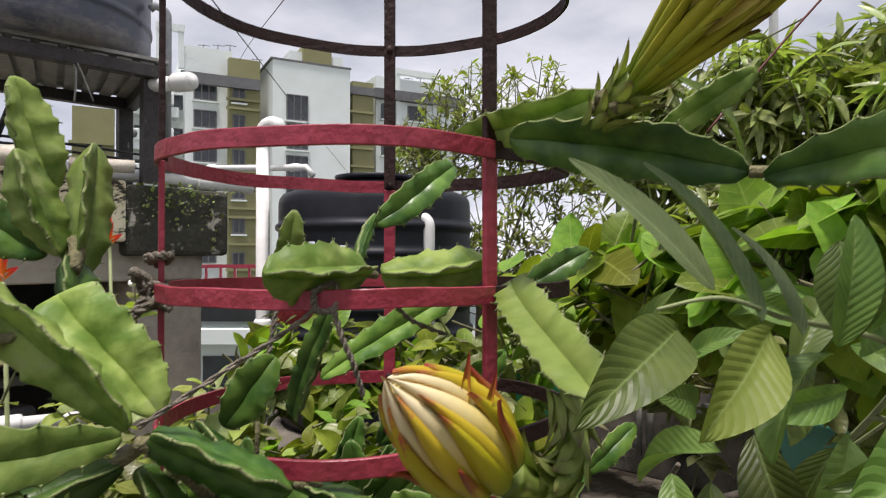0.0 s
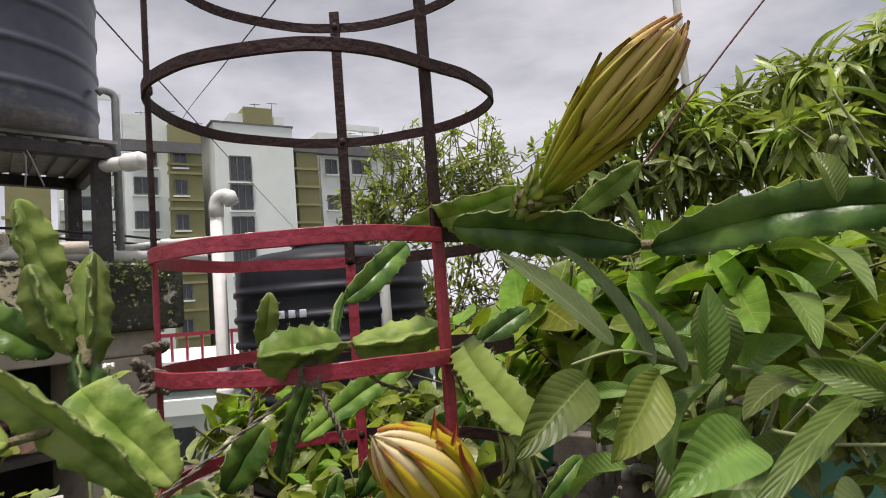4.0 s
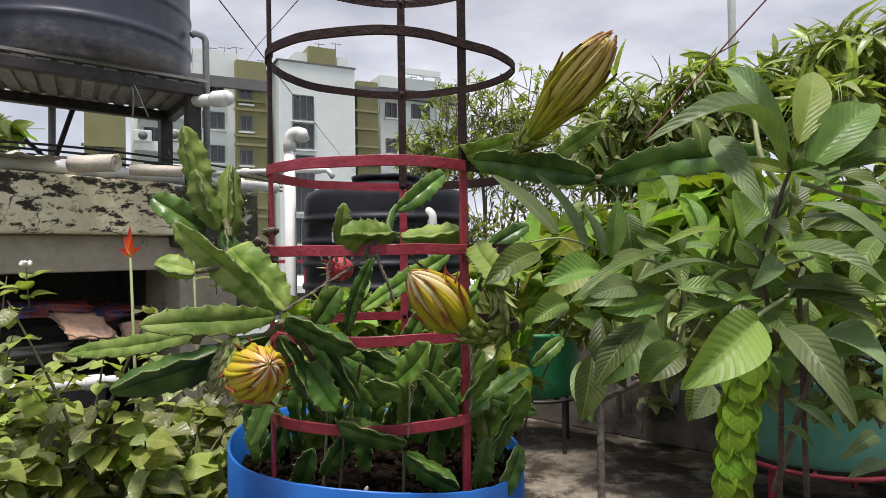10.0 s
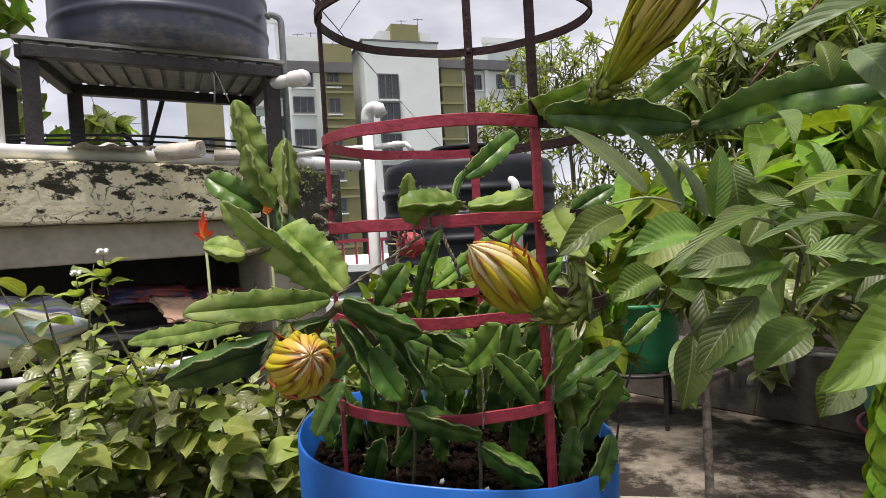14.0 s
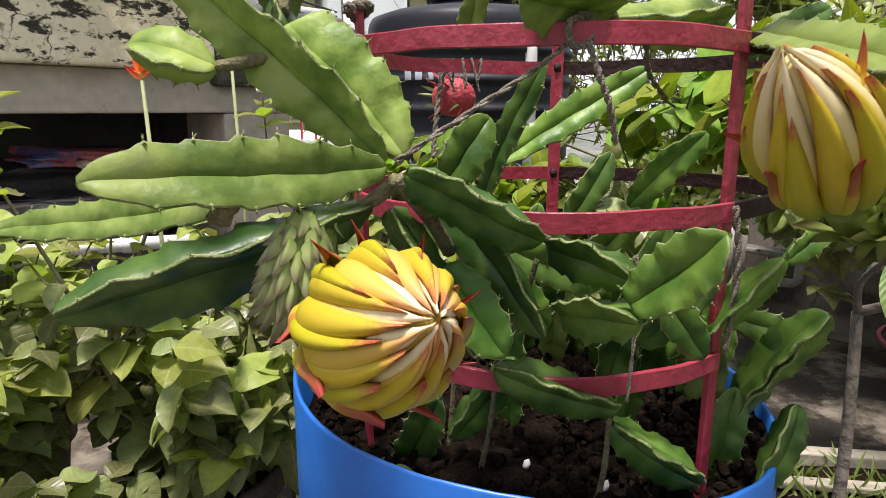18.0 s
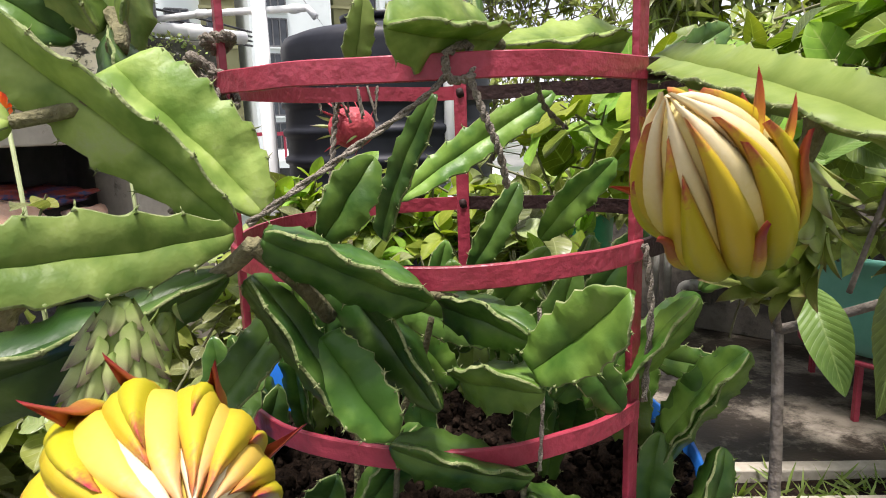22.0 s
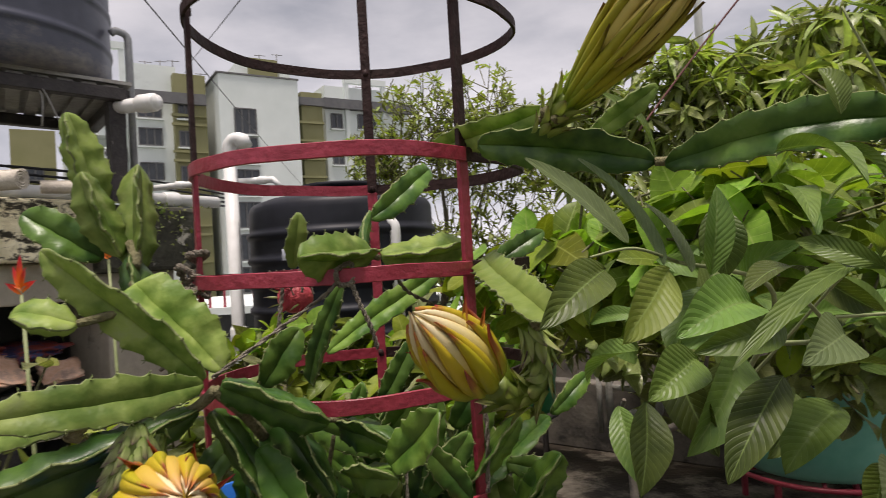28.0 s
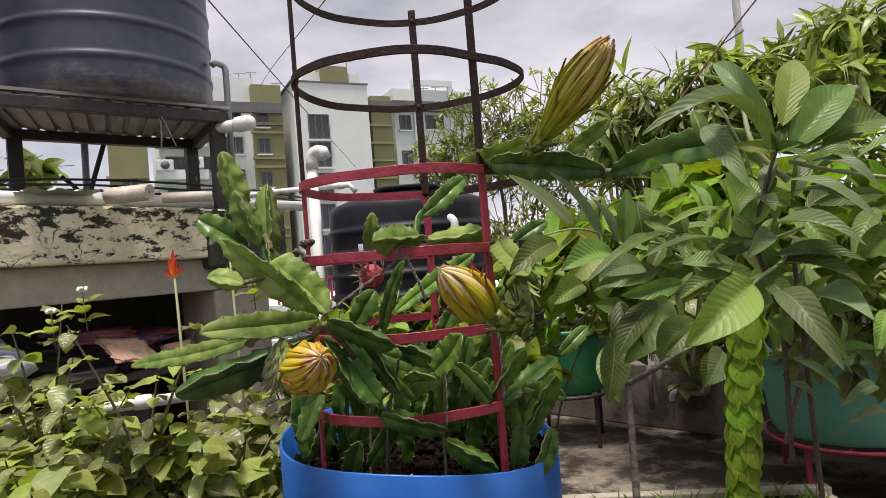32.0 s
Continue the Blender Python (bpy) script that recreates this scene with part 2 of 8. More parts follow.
def sepal_mat(name, low, mid, tip, edge, knee=0.80, share=0.15):
    """A bud scale: colour runs along it (v) from base to tip, its margins reddish."""
    m = mat(name, low, low, 20.0, 0.42, 0.08, 60, spec=0.4, leaf=0.12)
    n, l = m.node_tree.nodes, m.node_tree.links
    b = n["Principled BSDF"]
    uv = n.new("ShaderNodeUVMap")
    sp = n.new("ShaderNodeSeparateXYZ")
    l.new(uv.outputs["UV"], sp.inputs[0])
    r = n.new("ShaderNodeValToRGB")
    e = r.color_ramp.elements
    e[0].position, e[0].color = 0.05, (*low, 1)
    e[1].position, e[1].color = 1.0, (*tip, 1)
    k = e.new(0.45)
    k.color = (*mid, 1)
    k = e.new(knee)
    k.color = (*[(1 - share) * a + share * c for a, c in zip(mid, tip)], 1)
    ns = n.new("ShaderNodeTexNoise")
    ns.inputs["Scale"].default_value = 30.0
    ad = n.new("ShaderNodeMath")
    ad.operation = 'MULTIPLY_ADD'
    ad.inputs[1].default_value = 0.16
    l.new(ns.outputs["Fac"], ad.inputs[0])
    l.new(sp.outputs[1], ad.inputs[2])
    sb = n.new("ShaderNodeMath")
    sb.operation = 'SUBTRACT'
    sb.inputs[1].default_value = 0.08
    l.new(ad.outputs[0], sb.inputs[0])
    l.new(sb.outputs[0], r.inputs["Fac"])
    a1 = n.new("ShaderNodeMath")
    a1.operation = 'SUBTRACT'
    a1.inputs[1].default_value = 0.5
    l.new(sp.outputs[0], a1.inputs[0])
    a2 = n.new("ShaderNodeMath")
    a2.operation = 'ABSOLUTE'
    l.new(a1.outputs[0], a2.inputs[0])
    mr = n.new("ShaderNodeMapRange")
    mr.inputs["From Min"].default_value, mr.inputs["From Max"].default_value, mr.inputs["To Max"].default_value = 0.42, 0.5, 0.40
    l.new(a2.outputs[0], mr.inputs["Value"])
    mx = n.new("ShaderNodeMixRGB")
    mx.inputs["Color2"].default_value = (*edge, 1)
    l.new(mr.outputs[0], mx.inputs["Fac"])
    l.new(r.outputs["Color"], mx.inputs["Color1"])
    src = b.inputs["Base Color"].links[0].from_socket
    for end in [k.to_socket for k in src.links]:
        l.new(mx.outputs["Color"], end)
    return m


# dark blotches: real stains, widened to paint in shade under the plants
M_CONCRETE = mat("worn_concrete_with_shade", (0.105, 0.088, 0.064), (0.32, 0.28, 0.222), 2.4, 0.55, 0.3, 40, blotch=(0.034, 0.026, 0.018), blotch_scale=2.6, blotch_low=0.43, blotch_high=0.52, spec=0.35)
M_PLASTER = mat("stained_yellow_plaster", (0.70, 0.62, 0.40), (0.90, 0.84, 0.62), 5.0, 0.85, 0.6, 30, blotch=(0.036, 0.032, 0.018), blotch_scale=11.0, blotch_low=0.508, blotch_high=0.545, rise=(1.155, 1.40, 0.030), cracks=5.5)
M_LINTEL = mat("grey_lintel_paint", (0.40, 0.36, 0.285), (0.57, 0.52, 0.425), 4.0, 0.85, 0.2, 40, blotch=(0.13, 0.11, 0.08), blotch_scale=6.0, blotch_low=0.57, blotch_high=0.70)
M_MOSSWALL = mat("mossy_black_plaster", (0.035, 0.034, 0.026), (0.085, 0.085, 0.06), 9.0, 0.95, 0.8, 30, blotch=(0.58, 0.55, 0.46), blotch_scale=6.0, blotch_low=0.555, blotch_high=0.60)
# its dark tone paints in the shade inside the store
M_SHADEWALL = mat("shade_dark_plaster", (0.16, 0.155, 0.145), (0.24, 0.235, 0.22), 3.0, 0.9, 0.2)
M_PARAPET = mat("damp_grey_parapet_plaster", (0.105, 0.090, 0.070), (0.215, 0.190, 0.158), 4.0, 0.9, 0.3, blotch=(0.035, 0.031, 0.026), blotch_scale=3.0, blotch_low=0.46, blotch_high=0.60)
M_TANK = mat("black_tank_plastic", (0.042, 0.046, 0.067), (0.072, 0.077, 0.106), 3.0, 0.38, 0.04, 20, blotch=(0.26, 0.235, 0.21), blotch_scale=3.0, blotch_low=0.60, blotch_high=0.80, spec=0.5, rise=(0.30, 0.0, 0.16))
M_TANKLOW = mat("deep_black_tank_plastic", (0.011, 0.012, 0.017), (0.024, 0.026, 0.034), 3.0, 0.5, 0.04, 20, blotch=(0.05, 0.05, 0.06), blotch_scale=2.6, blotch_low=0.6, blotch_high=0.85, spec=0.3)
M_STEEL = mat("dark_painted_steel", (0.018, 0.014, 0.014), (0.05, 0.042, 0.04), 14.0, 0.55, 0.25, blotch=(0.30, 0.27, 0.25), blotch_scale=18.0, blotch_low=0.66, blotch_high=0.72)
M_DECK = mat("grey_deck_sheet", (0.20, 0.19, 0.175), (0.34, 0.33, 0.31), 6.0, 0.7, 0.2)
M_PVC = mat("white_pvc", (0.74, 0.74, 0.71), (0.86, 0.86, 0.84), 5.0, 0.38, 0.03, blotch=(0.48, 0.46, 0.42), blotch_scale=6.0, blotch_low=0.6, blotch_high=0.85)
M_DIRTYPVC = mat("dirty_pvc", (0.26, 0.25, 0.22), (0.46, 0.45, 0.41), 7.0, 0.5, 0.1, blotch=(0.12, 0.11, 0.09), blotch_scale=9.0, blotch_low=0.5, blotch_high=0.7)
M_GREYPIPE = mat("grey_pipe", (0.24, 0.25, 0.26), (0.36, 0.37, 0.38), 8.0, 0.45, 0.05)
M_RUST = mat("dark_brown_rusted_iron", (0.020, 0.009, 0.008), (0.046, 0.021, 0.019), 60.0, 0.62, 0.25, 120, blotch=(0.070, 0.026, 0.022), blotch_scale=40.0, blotch_low=0.60, blotch_high=0.80, metal=0.1, spec=0.3)
M_RED = mat("red_enamel_paint", (0.27, 0.025, 0.043), (0.38, 0.043, 0.072), 30.0, 0.40, 0.22, 90, blotch=(0.17, 0.028, 0.040), blotch_scale=45.0, blotch_low=0.62, blotch_high=0.78)
M_BLUE = mat("blue_drum_plastic", (0.010, 0.115, 0.46), (0.018, 0.155, 0.54), 3.5, 0.38, 0.06, 60, blotch=(0.045, 0.14, 0.37), blotch_scale=5.0, blotch_low=0.58, blotch_high=0.8)
M_SOIL = mat("damp_black_soil", (0.006, 0.004, 0.0025), (0.038, 0.024, 0.016), 60.0, 0.95, 1.0, 120, low=0.42, high=0.72, spec=0.08)
M_PAD = mat("green_cactus_skin", (0.121, 0.205, 0.034), (0.316, 0.408, 0.103), 11.0, 0.48, 0.22, 55, vary=0.20, fine=4.0, spec=0.28, leaf=0.20, low=0.40, high=0.60, blotch=(0.35, 0.40, 0.19), blotch_scale=22.0, blotch_low=0.56, blotch_high=0.74)
# darker copy of the pad skin, shade painted into its green
M_PADSHADE = mat("shaded_green_cactus_skin", (0.029, 0.085, 0.013), (0.107, 0.205, 0.034), 9.0, 0.36, 0.16, 50, vary=0.30, fine=4.0, spec=0.38, leaf=0.06, low=0.40, high=0.60, blotch=(0.16, 0.24, 0.07), blotch_scale=18.0, blotch_low=0.58, blotch_high=0.78)
M_PADMID = mat("fresh_green_cactus_skin", (0.050, 0.132, 0.017), (0.171, 0.295, 0.045), 9.0, 0.40, 0.17, 50, vary=0.25, fine=4.0, spec=0.34, leaf=0.12, low=0.40, high=0.60, blotch=(0.22, 0.30, 0.09), blotch_scale=18.0, blotch_low=0.58, blotch_high=0.78)
M_PADPALE = mat("pale_green_cactus_skin", (0.150, 0.225, 0.040), (0.27, 0.34, 0.085), 8.0, 0.48, 0.12, 50, vary=0.12, spec=0.25, leaf=0.15, blotch=(0.11, 0.19, 0.03), blotch_scale=9.0, blotch_low=0.55, blotch_high=0.8)
M_MARGIN = mat("corky_margin", (0.10, 0.16, 0.04), (0.31, 0.33, 0.16), 60.0, 0.85, 0.3, spec=0.2)
M_CORK = mat("brown_woody_joint", (0.08, 0.075, 0.035), (0.22, 0.20, 0.10), 50.0, 0.9, 0.5)
M_SEPAL = sepal_mat("yellow_bud_scale", (0.34, 0.37, 0.010), (0.53, 0.41, 0.020), (0.48, 0.13, 0.07), (0.50, 0.17, 0.05), 0.88, 0.08)
M_SEPALO = sepal_mat("yellow_green_bud_scale", (0.22, 0.31, 0.005), (0.45, 0.41, 0.010), (0.36, 0.03, 0.05), (0.46, 0.20, 0.04), 0.86, 0.10)
M_SEPALR = sepal_mat("red_tipped_bud_scale", (0.38, 0.44, 0.02), (0.50, 0.34, 0.03), (0.26, 0.008, 0.028), (0.42, 0.10, 0.04), 0.55, 0.55)
M_NECK = sepal_mat("green_tube_scale", (0.15, 0.22, 0.035), (0.30, 0.36, 0.10), (0.09, 0.045, 0.03), (0.10, 0.10, 0.03), 0.72, 0.3)
M_SEPALG = sepal_mat("olive_green_bud_scale", (0.17, 0.26, 0.018), (0.42, 0.40, 0.03), (0.08, 0.012, 0.010), (0.15, 0.13, 0.018), 0.82, 0.18)
M_SEPALC = sepal_mat("straw_inner_scale", (0.42, 0.42, 0.04), (0.70, 0.60, 0.16), (0.70, 0.42, 0.28), (0.34, 0.25, 0.05), 0.84, 0.22)
M_PETALW = sepal_mat("white_tipped_inner_petal", (0.60, 0.46, 0.03), (0.70, 0.56, 0.15), (0.84, 0.74, 0.52), (0.66, 0.34, 0.12), 0.76, 0.55)
M_PETAL = sepal_mat("cream_inner_petal", (0.55, 0.41, 0.018), (0.62, 0.44, 0.045), (0.70, 0.36, 0.20), (0.62, 0.26, 0.09), 0.84, 0.25)
M_SCALE = sepal_mat("pale_green_young_scale", (0.22, 0.31, 0.075), (0.37, 0.43, 0.16), (0.09, 0.03, 0.05), (0.16, 0.13, 0.09), 0.66, 0.35)
M_FRUIT = mat("pink_red_fruit_skin", (0.45, 0.035, 0.06), (0.62, 0.09, 0.10), 30.0, 0.5, 0.3)
M_ROPE = mat("grey_twine", (0.16, 0.135, 0.10), (0.40, 0.35, 0.28), 120.0, 0.95, 0.8)
M_BARK = mat("grey_brown_bark", (0.11, 0.09, 0.07), (0.24, 0.21, 0.17), 25.0, 0.9, 0.7, 60)
M_BROWNBARK = mat("red_brown_bark", (0.055, 0.038, 0.028), (0.13, 0.095, 0.07), 40.0, 0.85, 0.6, 80)
M_TWIG = mat("green_brown_twig", (0.10, 0.10, 0.05), (0.20, 0.19, 0.10), 30.0, 0.8, 0.3)
M_STALK = mat("pale_green_stalk", (0.22, 0.26, 0.11), (0.33, 0.37, 0.18), 25.0, 0.6, 0.1)
L_RIB = veined("ribbed_leaf_blade", (0.045, 0.088, 0.018), (0.155, 0.228, 0.048), (0.21, 0.29, 0.09), 13.0, 0.45, 0.42, 0.20, 0.50, 0.32)
L_RIBNEW = veined("young_ribbed_leaf_blade", (0.140, 0.225, 0.035), (0.250, 0.345, 0.075), (0.30, 0.39, 0.13), 13.0, 0.45, 0.45, 0.25, 0.15, 0.30)
L_GREY = veined("grey_green_leaf_blade", (0.080, 0.125, 0.048), (0.180, 0.245, 0.100), (0.24, 0.30, 0.14), 13.0, 0.40, 0.45, 0.18, 0.35, 0.30)
L_HEART = veined("bright_heart_leaf_blade", (0.090, 0.170, 0.022), (0.250, 0.370, 0.050), (0.33, 0.42, 0.12), 6.0, 0.4, 0.45, 0.32, 0.50, 0.28)
L_MANGO = veined("mango_leaf_blade", (0.095, 0.135, 0.034), (0.40, 0.46, 0.155), (0.42, 0.46, 0.21), 12.0, 0.2, 0.34, 0.34, 0.58, 0.5)
L_FINE = veined("small_tree_leaf_blade", (0.150, 0.190, 0.045), (0.330, 0.370, 0.100), (0.34, 0.37, 0.12), 5.0, 0.1, 0.45, 0.34, 0.50, 0.25)
L_OVATE = veined("ovate_leaf_blade", (0.112, 0.142, 0.048), (0.300, 0.325, 0.130), (0.32, 0.35, 0.17), 6.0, 0.6, 0.36, 0.26, 0.50, 0.42)
L_LIME = veined("lime_leaf_blade", (0.128, 0.184, 0.019), (0.284, 0.335, 0.039), (0.318, 0.353, 0.086), 6.0, 0.3, 0.5, 0.33, 0.45, 0.16)
L_YOUNG = veined("young_jasmine_leaf_blade", (0.196, 0.251, 0.047), (0.368, 0.414, 0.110), (0.405, 0.442, 0.166), 5.0, 0.4, 0.42, 0.32, 0.40, 0.2)
L_BRACT = veined("lime_green_bract", (0.128, 0.240, 0.019), (0.241, 0.370, 0.036), (0.292, 0.387, 0.086), 7.0, 0.25, 0.5, 0.35, 0.25, 0.14)
M_WHITEB = mat("white_facade_paint", (0.68, 0.735, 0.705), (0.77, 0.82, 0.79), 0.25, 0.9, 0.0, blotch=(0.45, 0.48, 0.47), blotch_scale=0.35, blotch_low=0.55, blotch_high=0.8)
M_OLIVEB = mat("olive_facade_paint", (0.22, 0.215, 0.10), (0.28, 0.27, 0.14), 0.3, 0.9, 0.0)
M_SLAB = mat("dark_grey_band", (0.12, 0.12, 0.125), (0.17, 0.17, 0.17), 1.0, 0.9, 0.0)
M_GLASS = mat("dark_window_glass", (0.03, 0.035, 0.04), (0.06, 0.07, 0.08), 1.0, 0.12, 0.0)
M_WINFRAME = mat("grey_window_frame", (0.10, 0.10, 0.10), (0.16, 0.16, 0.16), 3.0, 0.6, 0.0)
M_GREEN = mat("green_tub_plastic", (0.012, 0.19, 0.065), (0.025, 0.26, 0.10), 4.0, 0.45, 0.08, 40, blotch=(0.10, 0.25, 0.13), blotch_scale=5.0, blotch_low=0.55, blotch_high=0.8)
M_TEAL = mat("faded_teal_tub_plastic", (0.13, 0.44, 0.33), (0.19, 0.52, 0.41), 4.0, 0.5, 0.08, 40, blotch=(0.30, 0.47, 0.39), blotch_scale=4.0, blotch_low=0.55, blotch_high=0.8)
M_CLAY = mat("dark_clay_pot", (0.05, 0.035, 0.028), (0.11, 0.075, 0.055), 12.0, 0.85, 0.3)
M_ORANGE = sepal_mat("orange_flower_bract", (0.86, 0.26, 0.02), (0.85, 0.11, 0.02), (0.72, 0.02, 0.07), (0.85, 0.20, 0.03), 0.6, 0.5)
M_WHITEFL = mat("white_petal", (0.75, 0.76, 0.70), (0.85, 0.85, 0.82), 30.0, 0.6, 0.0)
M_CABLE = mat("black_cable", (0.012, 0.012, 0.014), (0.03, 0.03, 0.032), 10.0, 0.6, 0.0)
M_STRING = mat("red_brown_string", (0.11, 0.035, 0.035), (0.16, 0.06, 0.055), 40.0, 0.8, 0.0)
M_WOOD = mat("weathered_board", (0.28, 0.25, 0.19), (0.46, 0.41, 0.33), 10.0, 0.85, 0.3)
M_TERRA = mat("peeling_orange_board", (0.62, 0.36, 0.23), (0.80, 0.54, 0.40), 12.0, 0.8, 0.2, blotch=(0.40, 0.28, 0.22), blotch_scale=9.0)
M_JUNK = mat("dark_plastic_sheet", (0.02, 0.02, 0.024), (0.07, 0.065, 0.065), 12.0, 0.5, 0.5)
M_SACK = mat("striped_woven_sack", (0.40, 0.46, 0.58), (0.72, 0.70, 0.60), 9.0, 0.35, 0.3, low=0.42, high=0.58)
sn, sl = M_SACK.node_tree.nodes, M_SACK.node_tree.links
bands = sn.new("ShaderNodeTexWave")
bands.bands_direction = 'Y'
bands.inputs["Scale"].default_value, bands.inputs["Distortion"].default_value, bands.inputs["Detail"].default_value = 3.2, 2.0, 1.0
sack_ramp = sn.new("ShaderNodeValToRGB")
sack_ramp.color_ramp.elements[0].color, sack_ramp.color_ramp.elements[1].color = (0.30, 0.34, 0.62, 1), (0.74, 0.70, 0.46, 1)
for at_, c_ in ((0.30, (0.72, 0.62, 0.74, 1)), (0.55, (0.80, 0.82, 0.82, 1)), (0.78, (0.36, 0.58, 0.52, 1))):
    sack_ramp.color_ramp.elements.new(at_).color = c_
sl.new(sn["Texture Coordinate"].outputs["Object"], bands.inputs["Vector"])
sl.new(bands.outputs["Fac"], sack_ramp.inputs["Fac"])
sl.new(sack_ramp.outputs["Color"], sn["Principled BSDF"].inputs["Base Color"])
M_GRASS = mat("grass_blade", (0.10, 0.17, 0.03), (0.22, 0.27, 0.07), 8.0, 0.6, 0.0, leaf=0.3)
M_ROLL = mat("beige_rolled_sheet", (0.58, 0.51, 0.42), (0.74, 0.68, 0.58), 20.0, 0.8, 0.3)
M_RAG = mat("dirty_white_plastic_film", (0.42, 0.41, 0.39), (0.68, 0.67, 0.64), 16.0, 0.45, 0.3)
M_FARGREEN = mat("distant_tree_green", (0.05, 0.09, 0.04), (0.10, 0.15, 0.06), 0.2, 0.9, 0.0)
M_CITY = mat("hazy_far_ground", (0.12, 0.125, 0.115), (0.20, 0.20, 0.18), 0.05, 0.95, 0.0, blotch=(0.06, 0.09, 0.05), blotch_scale=0.03)
M_VESSEL = mat("stained_vessel_wall", (0.16, 0.155, 0.14), (0.42, 0.41, 0.39), 7.0, 0.85, 0.5, 50, blotch=(0.05, 0.048, 0.044), blotch_scale=6.0, blotch_low=0.46, blotch_high=0.62)
M_LETTER = mat("pale_lettering", (0.55, 0.57, 0.66), (0.62, 0.64, 0.72), 5.0, 0.5, 0.0)

# ---- building helpers ----
def smooth(me):
    me.polygons.foreach_set("use_smooth", [True] * len(me.polygons))


def part(name, bm, material, parent=None, label="", flat=False):
    """Links a bmesh (or a mesh) as one mesh object under a thing or a part."""
    if isinstance(bm, bmesh.types.BMesh):
        me = bpy.data.meshes.new(name)
        bm.to_mesh(me)
        bm.free()
        if not flat:
            smooth(me)
    else:
        me = bm
    if not me.materials:
        for m in (material if isinstance(material, (list, tuple)) else [material]):
            me.materials.append(m)
    ob = new(name, me)
    if parent:
        ob.parent = parent
    if label:
        ob["label"] = label
    return ob


def thing(name, at, label, category, group="", kind=""):
    e = new(name)
    e.location = at
    e.empty_display_size = 0.05
    return tagged(e, label, category, group, kind)


def local(parent, p):
    return Vector(p) - parent.location


def box(bm, lo, hi, m=None, mat_index=0):
    """An axis-aligned block, turned by m if given."""
    vs = [bm.verts.new((x, y, z)) for x in (lo[0], hi[0]) for y in (lo[1], hi[1]) for z in (lo[2], hi[2])]
    for q in ((0, 1, 3, 2), (4, 6, 7, 5), (0, 4, 5, 1), (2, 3, 7, 6), (0, 2, 6, 4), (1, 5, 7, 3)):
        f = bm.faces.new([vs[i] for i in q])
        f.material_index = mat_index
    if m is not None:
        bmesh.ops.transform(bm, matrix=m, verts=vs)
    return vs


def solid(lo, hi, m=None, bevel=0.0):
    bm = bmesh.new()
    box(bm, lo, hi, m)
    if bevel:
        bmesh.ops.bevel(bm, geom=bm.edges[:], offset=bevel, segments=2, affect='EDGES', profile=0.5)
    bmesh.ops.recalc_face_normals(bm, faces=bm.faces[:])
    return bm


def sweep(bm, pts, radius, sides=8, cap=True, mat_index=0, closed=False):
    """A tube along points; radius a number or a list."""
    pts = [Vector(p) for p in pts]
    n = len(pts)
    rad = radius if isinstance(radius, (list, tuple)) else [radius] * n
    rings, prev = [], None
    for i, p in enumerate(pts):
        a = pts[i - 1] if i else (pts[-1] if closed else p)
        b = pts[(i + 1) % n] if (i < n - 1 or closed) else p
        d = (b - a).normalized()
        ref = prev if prev else (Vector((0, 0, 1)) if abs(d.z) < 0.9 else Vector((1, 0, 0)))
        u = (ref - d * ref.dot(d)).normalized()
        prev = u
        v = d.cross(u)
        rings.append([bm.verts.new(p + (u * math.cos(2 * math.pi * k / sides) + v * math.sin(2 * math.pi * k / sides)) * rad[i]) for k in range(sides)])
    for i in range(n if closed else n - 1):
        r1, r2 = rings[i], rings[(i + 1) % n]
        for k in range(sides):
            f = bm.faces.new((r1[k], r1[(k + 1) % sides], r2[(k + 1) % sides], r2[k]))
            f.material_index = mat_index
    if cap and not closed:
        bm.faces.new(rings[0][::-1]).material_index = mat_index
        bm.faces.new(rings[-1]).material_index = mat_index
    return bm


def tube(pts, radius, sides=8):
    return sweep(bmesh.new(), pts, radius, sides)


def lathe(bm, prof, sides=40, centre=(0, 0, 0), mat_index=0):
    """A surface of revolution about z from (radius, height) pairs."""
    c = Vector(centre)
    rings = []
    for r, z in prof:
        if r < 1e-6:
            rings.append([bm.verts.new(c + Vector((0, 0, z)))])
        else:
            rings.append([bm.verts.new(c + Vector((r * math.cos(2 * math.pi * k / sides), r * math.sin(2 * math.pi * k / sides), z))) for k in range(sides)])
    for a, b in zip(rings, rings[1:]):
        for k in range(sides):
            q = [a[k % len(a)], a[(k + 1) % len(a)], b[(k + 1) % len(b)], b[k % len(b)]]
            q = list(dict.fromkeys(q))
            if len(q) > 2:
                bm.faces.new(q).material_index = mat_index
    return bm


def curve_points(ctrl, steps=8, closed=False):
    """Catmull-Rom through control points."""
    c = [Vector(p) for p in ctrl]
    n = len(c)
    out = []
    for i in range(n if closed else n - 1):
        p0 = c[i - 1] if (i or closed) else c[0]
        p1, p2 = c[i], c[(i + 1) % n]
        p3 = c[(i + 2) % n] if (i + 2 < n or closed) else c[-1]
        for s in range(steps):
            t = s / steps
            out.append(0.5 * (2 * p1 + (p2 - p0) * t + (2 * p0 - 5 * p1 + 4 * p2 - p3) * t * t + (3 * p1 - p0 - 3 * p2 + p3) * t ** 3))
    if not closed:
        out.append(c[-1])
    return out


def frame_of(direction, facing):
    """Axes with y along direction and z turned towards facing."""
    y = Vector(direction).normalized()
    z = Vector(facing)
    z = (z - y * z.dot(y))
    z = z.normalized() if z.length > 1e-5 else y.orthogonal().normalized()
    x = y.cross(z)
    return Matrix((x, y, z)).transposed().to_4x4()


